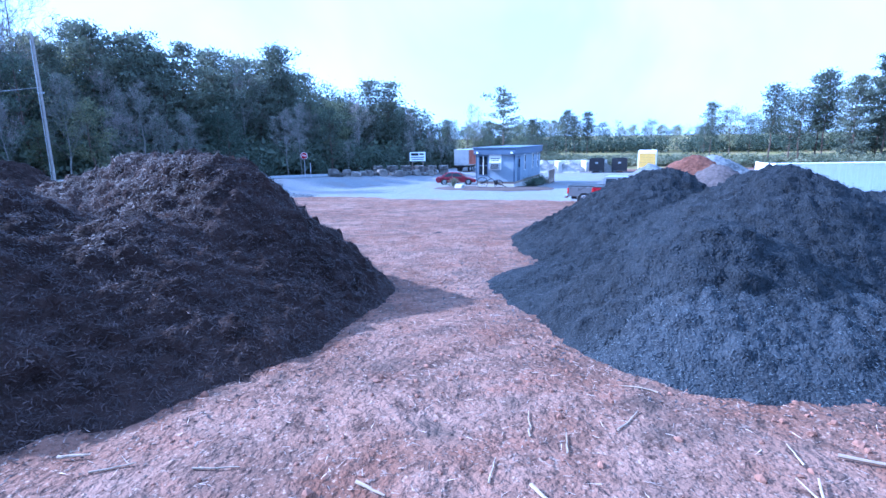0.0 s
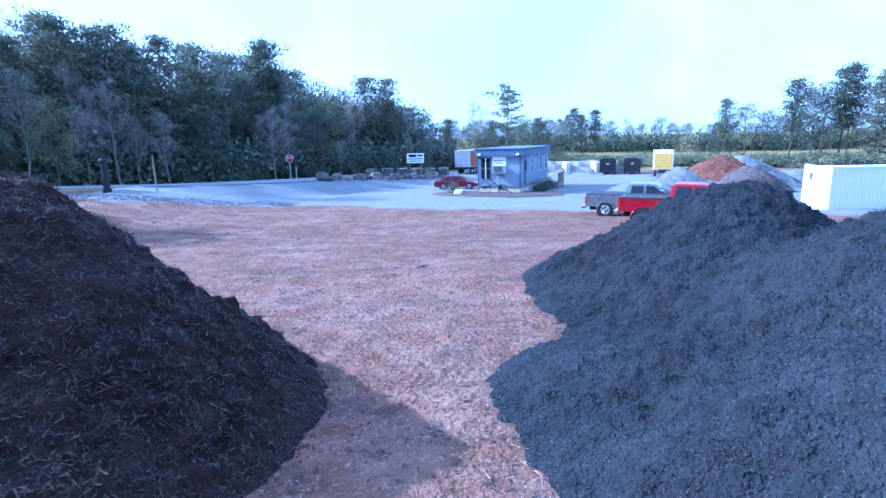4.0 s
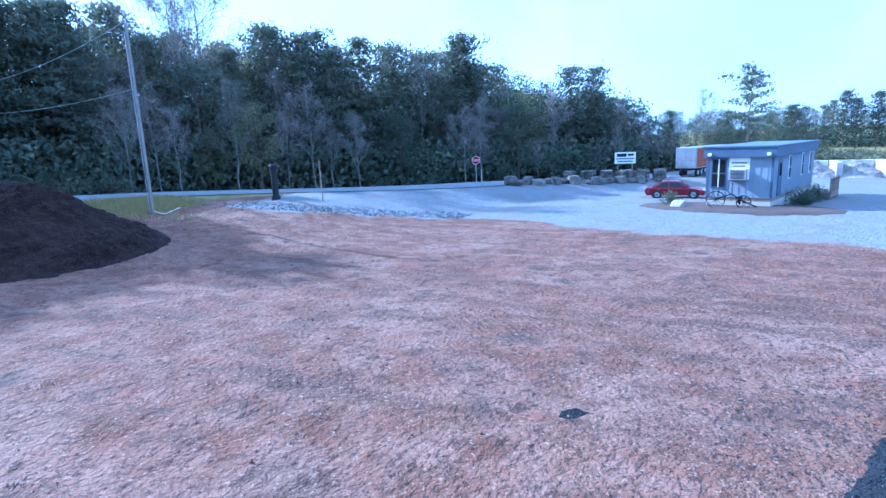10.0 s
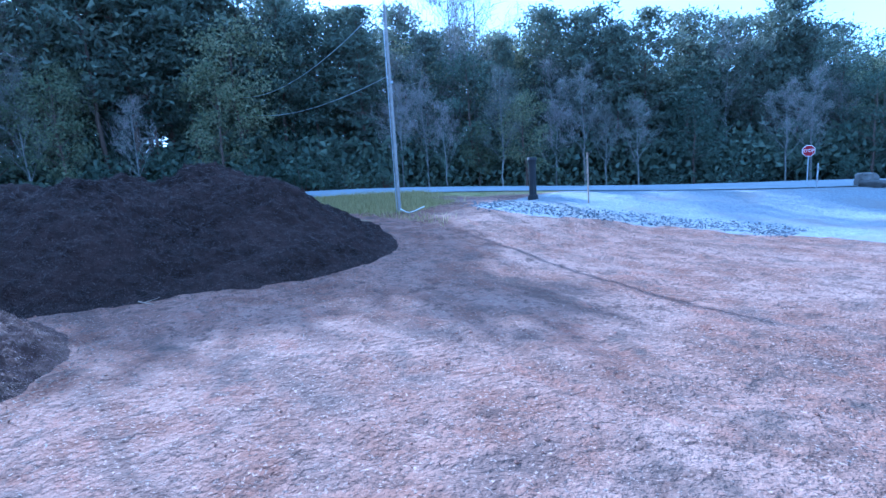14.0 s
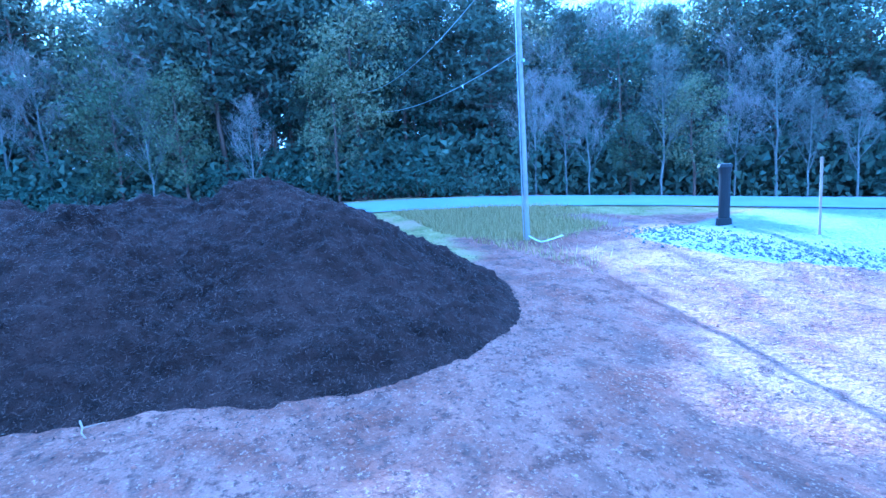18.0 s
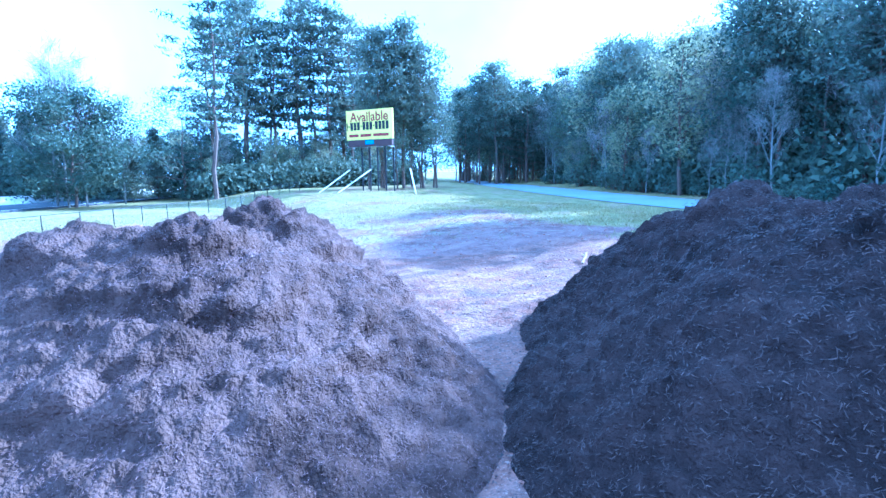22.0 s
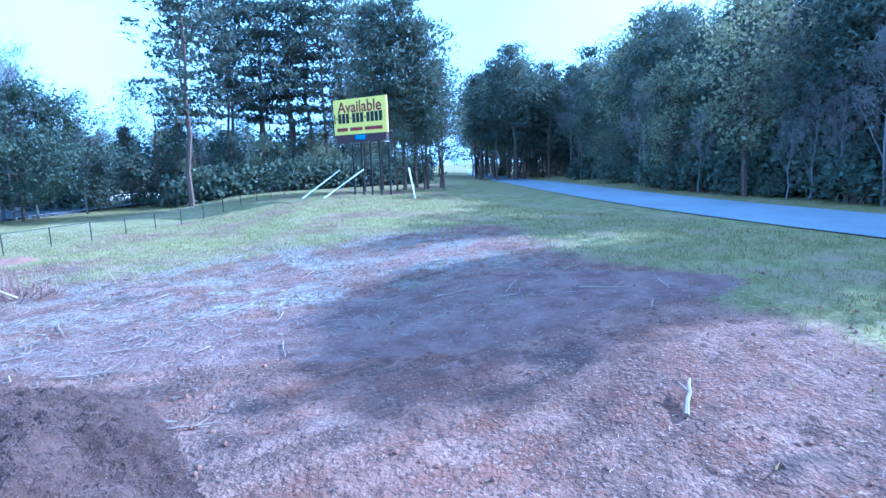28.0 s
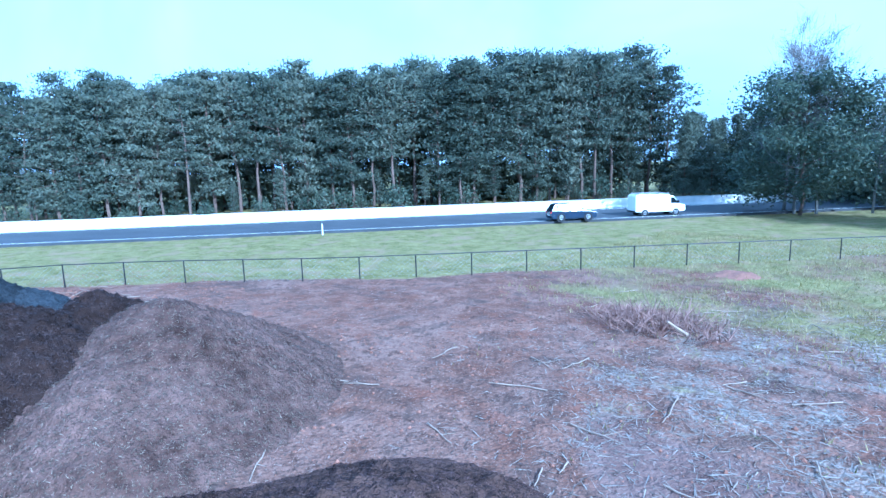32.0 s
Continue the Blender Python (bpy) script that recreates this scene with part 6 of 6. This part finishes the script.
def barrier():
    t = empty("median_barrier", pose(0, 0, 0), "white concrete median barrier between the highway lanes", "barrier", kind="structure")
    prof = [(-0.34, 0.0), (-0.34, 0.1), (-0.2, 0.35), (-0.1, 1.05), (0.1, 1.05), (0.2, 0.35), (0.34, 0.1), (0.34, 0.0)]
    bm = bmesh.new()
    rows = [[bm.verts.new((q, s, z)) for q, z in prof] for s in (0.02, 5.98)]
    for k in range(8):
        bm.faces.new((rows[0][k], rows[0][(k + 1) % 8], rows[1][(k + 1) % 8], rows[1][k]))
    bm.faces.new(rows[0])
    bm.faces.new(rows[1][::-1])
    bmesh.ops.recalc_face_normals(bm, faces=bm.faces)
    first = part("barrier_segment", bm, CONCRETE, t)
    ang = math.degrees(math.atan2(HWY_D.y, HWY_D.x)) - 90
    for k in range(-16, 36):
        ob = first if k == -16 else new("barrier_segment", first.data)
        p = HWY_A + HWY_D * (k * 6) + Vector((0.80, -0.60, 0)) * 12.0
        ob.parent = t
        ob.matrix_local = pose(p.x, p.y, 0.40, 0, 0, ang)
    return t


barrier()
for k, (a, dist) in enumerate(((7.4, -1.2), (-20.4, 28.0))):
    p = HWY_A + HWY_D * a + Vector((0.8, -0.6, 0)) * dist
    marker("delineator_post", p.x, p.y, 1.0, 0.06, WHITE_PAINT, "short white delineator post beside the highway", "post")


# ---- loose stuff: shredded bark, straw, grass, clods, sticks ----
def chips_mat(name, a, b, rare=7.0):
    """Mostly dark shreds with a few pale ones."""
    m = leaf_mat(name, a, b, 0.0)
    nt = m.node_tree
    mx = next(n for n in nt.nodes if n.bl_idname == "ShaderNodeMix")
    src = mx.inputs[0].links[0].from_socket
    pw = nt.nodes.new("ShaderNodeMath")
    pw.operation = "POWER"
    pw.inputs[1].default_value = rare
    nt.links.new(src, pw.inputs[0])
    nt.links.new(pw.outputs[0], mx.inputs[0])
    return m


def strip_cloud(pos, nrm, length, width, seed, tilt=0.35):
    """Flat strips lying on a surface."""
    rs = np.random.RandomState(seed)
    n = len(pos)
    r = rs.normal(0, 1, (n, 3))
    u = r - nrm * (r * nrm).sum(1)[:, None]
    u /= np.linalg.norm(u, axis=1)[:, None]
    u = u + nrm * rs.uniform(-tilt, tilt, (n, 1))
    u /= np.linalg.norm(u, axis=1)[:, None]
    v = np.cross(nrm, u) + nrm * rs.uniform(-0.5, 0.5, (n, 1))
    l = rs.uniform(*length, (n, 1)) * 0.5
    w = rs.uniform(*width, (n, 1)) * 0.5
    p = pos + nrm * rs.uniform(0.0, 0.035, (n, 1))
    vs = np.stack([p - u * l - v * w, p + u * l, p - u * l * 0.7 + v * w], 1).reshape(-1, 3)
    return vs, np.arange(n * 3).reshape(n, 3)


def heap_chips(i, count, length, width, material, label, seed):
    p, nrm, z, step = HEAPS[i]
    rs = np.random.RandomState(seed)
    sel = np.flatnonzero(z > -0.05)
    k = sel[rs.randint(0, len(sel), count)]
    r = rs.uniform(-step, step, (count, 3))
    r -= nrm[k] * (r * nrm[k]).sum(1)[:, None]
    vs, fs = strip_cloud(p[k] + r, nrm[k], length, width, seed, 0.5)
    t = mesh_part("shredded_bark", vs.tolist(), fs.tolist(), material)
    return tagged(t, label, "mulch", kind="stuff")


# brown shreds also darkened for the first heap's shaded face
CHIP_BROWN = chips_mat("bark_shreds", (0.018, 0.011, 0.009), (0.078, 0.055, 0.044), 5.0)
CHIP_RED = chips_mat("reddish_shreds", (0.076, 0.047, 0.037), (0.136, 0.092, 0.074), 4)
CHIP_DARK = chips_mat("dark_bark_shreds", (0.035, 0.020, 0.015), (0.088, 0.057, 0.044), 5.5)
CHIP_BLACK = chips_mat("black_shreds", (0.024, 0.027, 0.033), (0.080, 0.086, 0.098), 5)
STRAW = leaf_mat("dry_straw", (0.135, 0.098, 0.075), (0.315, 0.265, 0.222), 0.0)
LITTER = leaf_mat("twig_litter", (0.11, 0.075, 0.055), (0.36, 0.29, 0.23), 0.0)
heap_chips(0, 105000, (0.03, 0.15), (0.006, 0.02), CHIP_BROWN, "shredded brown bark strewn over the heap", 1)
heap_chips(1, 130000, (0.02, 0.07), (0.005, 0.011), CHIP_RED, "shredded reddish bark strewn over the heap", 2)
heap_chips(2, 80000, (0.03, 0.12), (0.008, 0.022), CHIP_DARK, "shredded brown bark strewn over the large heap", 3)
heap_chips(3, 130000, (0.015, 0.055), (0.006, 0.016), CHIP_BLACK, "black dyed wood shreds strewn over the heap", 4)


# chips for that west side, sunlight included in their paler colour
CHIP_SUNLIT = chips_mat("sunlit_shreds", (0.085, 0.052, 0.042), (0.36, 0.26, 0.21), 4.0)
heap_chips(4, 40000, (0.03, 0.12), (0.008, 0.022), CHIP_SUNLIT, "reddish bark chips on the brown heap's west side, coloured paler for sunlight", 5)
heap_chips(5, 26000, (0.015, 0.06), (0.006, 0.018), chips_mat("grey_black_shreds", (0.026, 0.029, 0.035), (0.085, 0.092, 0.104), 5), "grey-black shreds strewn over the low spill", 6)


def scatter(count, x0, x1, y0, y1, seed, weight):
    """Random ground points kept by a weight function."""
    rs = np.random.RandomState(seed)
    x, y = rs.uniform(x0, x1, count * 3), rs.uniform(y0, y1, count * 3)
    k = rs.rand(count * 3) < weight(x, y)
    x, y = x[k][:count], y[k][:count]
    return np.stack([x, y, ground_z(x, y)], 1)


def ground_z(x, y):
    """The height of the ground sheet itself, between its vertices."""
    i = np.clip(np.searchsorted(GX, x) - 1, 0, len(GX) - 2)
    j = np.clip(np.searchsorted(GY, y) - 1, 0, len(GY) - 2)
    u, v = (x - GX[i]) / (GX[i + 1] - GX[i]), (y - GY[j]) / (GY[j + 1] - GY[j])
    return (ZZ[j, i] * (1 - u) + ZZ[j, i + 1] * u) * (1 - v) + (ZZ[j + 1, i] * (1 - u) + ZZ[j + 1, i + 1] * u) * v


def grid_value(arr):
    def f(x, y):
        i = np.clip(np.searchsorted(GX, x), 0, len(GX) - 1)
        j = np.clip(np.searchsorted(GY, y), 0, len(GY) - 1)
        return arr[j, i]
    return f


def flat_strips(name, pts, length, width, material, label, category, seed, tilt=0.2):
    n = len(pts)
    nrm = np.tile((0.0, 0.0, 1.0), (n, 1))
    vs, fs = strip_cloud(pts, nrm, length, width, seed, tilt)
    return tagged(mesh_part(name, vs.tolist(), fs.tolist(), material), label, category, kind="stuff")


is_straw, is_grass, is_soil_shade = grid_value(straw), grid_value(grass), grid_value(soil_shade)
flat_strips("straw", scatter(80000, -42, -8, -20, 8, 11, lambda x, y: is_straw(x, y) ** 1.5), (0.1, 0.55), (0.008, 0.03), STRAW, "pale dry straw and stalks over the clay", "straw", 11)
flat_strips("wood_litter", scatter(26000, -38, 14, -6, 17, 12, lambda x, y: 0.25 + 0.3 * (y < 12)), (0.03, 0.2), (0.004, 0.014), LITTER, "scattered bark and twig litter on the clay", "litter", 12)
flat_strips("wood_litter", scatter(9000, -26, 6, 14, 34, 13, lambda x, y: 0.3), (0.03, 0.12), (0.006, 0.02), CHIP_RED, "scattered bark crumbs on the yard", "litter", 13)


def grass_blades(pts, h, seed, material, label):
    rs = np.random.RandomState(seed)
    n = len(pts)
    a = rs.uniform(0, 6.28, n)
    w = np.stack([np.cos(a), np.sin(a), 0 * a], 1) * 0.016
    tip = np.stack([rs.normal(0, 0.35, n), rs.normal(0, 0.35, n), np.ones(n)], 1) * rs.uniform(*h, (n, 1))
    vs = np.stack([pts - w, pts + w, pts + tip], 1).reshape(-1, 3)
    return tagged(mesh_part("grass", vs.tolist(), np.arange(n * 3).reshape(n, 3).tolist(), material), label, "grass", kind="stuff")


GRASS = leaf_mat("grass_blades", (0.15, 0.14, 0.04), (0.36, 0.31, 0.14), 0.35)
grass_blades(scatter(60000, -48, -6, -34, 16, 14, lambda x, y: is_grass(x, y) * np.clip(0.55 + 0.9 * nz(x, y, 0.5, 6.0, 2), 0.1, 1) * (1 - is_soil_shade(x, y)) * sm(4.2, 5.5, road_dist(x, y))), (0.06, 0.22), 14, GRASS, "rough spring grass on the verge")
grass_blades(scatter(9000, -40, -5, -18, 8, 15, lambda x, y: 0.5 * is_straw(x, y) * (nz(x, y, 0.5, 5.0, 2) > 0.1)), (0.06, 0.2), 15, GRASS, "grass tufts coming through the straw")
grass_blades(scatter(14000, -42, -19, 34, 41, 16, lambda x, y: is_grass(x, y) * sm(4.2, 5.5, road_dist(x, y))), (0.1, 0.4), 16, GRASS, "rough grass round the utility pole")


for i, (cones, box4, m_, what) in enumerate(((CONES_A, (-16, 2, 0, 20), CHIP_BROWN, "brown"), (CONES_B, (-26, -9, -3, 23), CHIP_RED, "reddish"), (CONES_C, (-38, -14, 10, 36), CHIP_BROWN, "dark brown"), (CONES_D, (-2, 18, 2, 31), CHIP_BLACK, "black"))):
    flat_strips("spilled_bark", scatter(9000, *box4, 70 + i, lambda x, y: sm(-1.0, -0.05, heap_height(x, y, cones)) * (heap_height(x, y, cones) < 0.1)), (0.03, 0.12), (0.012, 0.04), m_, what + " mulch spilled round the heap's foot", "mulch", 70 + i, 0.5)


def clods(name, pts, size, seed, material, label, fine=1):
    rs = np.random.RandomState(seed)
    bm = bmesh.new()
    bmesh.ops.create_icosphere(bm, subdivisions=fine, radius=1)
    base = np.array([v.co for v in bm.verts])
    tri = np.array([[v.index for v in f.verts] for f in bm.faces])
    bm.free()
    n, k = len(pts), len(base)
    s = size[0] * (size[1] / size[0]) ** (rs.rand(n) ** 2.5)
    vs = base[None] * rs.uniform(0.75, 1.2, (n, k, 1)) * (s[:, None] * rs.uniform(0.6, 1.2, (n, 3)))[:, None, :] + np.asarray(pts)[:, None, :]
    fs = tri[None] + (np.arange(n) * k)[:, None, None]
    return tagged(mesh_part(name, vs.reshape(-1, 3).tolist(), fs.reshape(-1, 3).tolist(), material), label, "soil", kind="stuff")


CLOD = mat("clay_clods", (0.21, 0.105, 0.07), 0.95, vary=0.35, scale=6, bump=0.01, bump_scale=30)
clods("clay_clods", scatter(2800, -14, 14, -1, 9, 21, lambda x, y: 0.4 + 0.4 * (nz(x, y, 0.4, 2.0, 2) > 0)), (0.01, 0.06), 21, CLOD, "crumbled red clay clods")
clods("clay_clods", scatter(3000, -26, 10, 12, 36, 22, lambda x, y: 0.5), (0.01, 0.05), 22, CLOD, "fine red clay crumbs on the yard")
clods("clay_clods", scatter(3000, -38, -10, -4, 14, 23, lambda x, y: 0.5), (0.012, 0.07), 23, CLOD, "clay clods on the bare ground")
clods("clay_clods", scatter(260, 3.5, 9, 4.6, 6.8, 24, lambda x, y: np.clip(1.2 - np.hypot((x - 5.6) / 2.4, (y - 5.7) / 0.9), 0, 1)), (0.015, 0.07), 24, CLOD, "ridge of broken clay at the black heap's foot", 2)

# coarse bank stone, its colour darkened to stand for the bank's shaded slope
CRUSHED_SHADED = mat("crushed_stone", (0.088, 0.092, 0.102), 0.9, vary=0.4, scale=5, bump=0.006, bump_scale=30)
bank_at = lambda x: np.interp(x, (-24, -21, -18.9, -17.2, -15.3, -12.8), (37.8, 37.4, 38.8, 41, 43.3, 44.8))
clods("crushed_stone", scatter(4800, -24, -11, 36, 50, 25, lambda x, y: sm(-0.4, 0.5, y - bank_at(x)) * sm(4.5, 2.0, y - bank_at(x)) * sm(-24, -22.3, x)), (0.025, 0.075), 25, CRUSHED_SHADED, "coarse blue-grey crushed stone, coloured dark for the shade on the drive's bank")

BRANCH = mat("bleached_branch", (0.29, 0.225, 0.17), 0.85, vary=0.3, scale=9, bump=0.004, bump_scale=40)


def stick(x, y, l, turn, seed, label="bleached broken branch lying on the clay", up=0.05, rise=0.0, thick=0.02):
    rs = np.random.RandomState(seed)
    a = radians(turn)
    pts, rad = [], []
    for k in range(6):
        f = k / 5 - 0.5
        px, py = x + math.cos(a) * l * f + rs.normal(0, 0.012) * l, y + math.sin(a) * l * f + rs.normal(0, 0.012) * l
        pts.append((px, py, float(ground_z(np.array([px]), np.array([py]))[0]) + up + rise * (k / 5)))
        rad.append(thick * (1 - 0.5 * k / 5))
    bm = tube(bmesh.new(), pts, rad, 6)
    if l > 0.7:
        b = Vector(pts[3])
        tube(bm, [b, b + Vector((math.cos(a + 0.8), math.sin(a + 0.8), 0.25)) * l * 0.3], [thick * 0.6, thick * 0.25], 5)
    return tagged(part("branch", bm, BRANCH), label, "branch", "loose branches")


for k, s in enumerate(((3.2, 4.0, 1.0, 60), (4.5, 4.6, 1.3, -25), (6.1, 5.4, 0.9, -40), (6.6, 5.0, 0.8, 5), (0.9, 4.2, 0.5, -60), (-0.7, 4.4, 0.4, -40), (3.9, 3.9, 0.5, 30), (5.4, 6.1, 0.5, 75),
                       (-3.9, 5.1, 0.35, 0), (1.2, 3.9, 0.4, 100), (7.0, 4.3, 1.1, 30))):
    stick(*s, k)
stick(-29.3, 10.95, 0.9, 212, 30, "pale stripped branch lying on the clay", thick=0.045, rise=0.12)
rs_ = np.random.RandomState(9)
for k in range(26):
    stick(rs_.uniform(-3.5, 8), rs_.uniform(3.2, 6.6), rs_.uniform(0.2, 0.6), rs_.uniform(0, 180), 300 + k, thick=0.011, up=0.02)
stick(-32.6, 7.5, 0.9, 35, 31)
stick(-18.3, 22.2, 1.3, 12, 32, "pale stick at the foot of the mulch heap")
rs_ = np.random.RandomState(5)
for k in range(70):
    x, y = rs_.uniform(-36, -12), rs_.uniform(-14, 7)
    stick(x, y, rs_.uniform(0.4, 1.6), rs_.uniform(0, 180), 40 + k, "dry stalk lying among straw", thick=0.018)
stick(-17.6, -6.9, 0.7, 50, 200, "dark broken stump among straw", rise=0.5, thick=0.08)


def brush_pile(x, y, seed=3):
    rs = np.random.RandomState(seed)
    t = empty("brush_pile", on(x, y) @ Matrix.Diagonal((1.5, 1.4, 1.2, 1)), "low thicket of reddish bare twigs", "brush")
    bm = bmesh.new()
    for k in range(320):
        a, r = rs.uniform(0, 6.28), rs.uniform(0, 1) ** 0.6
        b = Vector((1.7 * r * math.cos(a), 1.1 * r * math.sin(a), 0))
        e = b + Vector((rs.normal(0, 0.35), rs.normal(0, 0.35), rs.uniform(0.3, 1.05) * (1.1 - 0.6 * r)))
        tube(bm, [b, b.lerp(e, 0.5) + Vector((rs.normal(0, 0.05), 0, 0.05)), e], [0.012, 0.009, 0.004], 3)
    part("stem", bm, mat("reddish_twigs", (0.24, 0.15, 0.12), 0.9, vary=0.3, scale=8), t)
    return t


brush_pile(-16.6, -7.6)
CLAY_RIDGE = heap_mat("broken_clay", (0.14, 0.07, 0.045), (0.26, 0.145, 0.1), (0.34, 0.22, 0.165))
small_heap("clay_ridge", [(3.9, 6.95, -0.12, 0.7), (4.6, 6.75, -0.04, 0.7), (5.3, 6.8, 0.0, 0.7), (6.1, 6.5, -0.08, 0.65), (7.0, 6.4, -0.06, 0.65)], 1.3, CLAY_RIDGE, "ridge of churned red clay at the black heap's foot", 0.07, 51)
small_heap("clay_lump", [(1.95, 8.4, -0.13, 0.9), (2.15, 8.55, -0.16, 0.9)], 0.7, CLAY_RIDGE, "broken lump of red clay by the black heap", 0.05, 54)
small_heap("clay_lump", [(2.65, 9.05, -0.1, 0.9)], 0.7, CLAY_RIDGE, "broken lump of pale clay by the black heap", 0.05, 55)
small_heap("mulch_clump", [(-0.3, 20.98, -0.14, 0.8), (-0.05, 20.9, -0.15, 0.8)], 0.9, MULCH_BLACK, "small dark clump of spilled mulch on the clay", 0.05, 52)
small_heap("mulch_clump", [(0.4, 20.82, -0.15, 0.8), (0.6, 20.8, -0.18, 0.8)], 0.9, MULCH_BLACK, "small dark clump of spilled mulch on the clay", 0.05, 53)
small_heap("soil_mound", [(-16.3, -18.0, 0.12, 0.42), (-15.4, -18.4, 0.0, 0.4)], 2.5, CLOD, "low spoil heap near the fence", 0.1, 50)
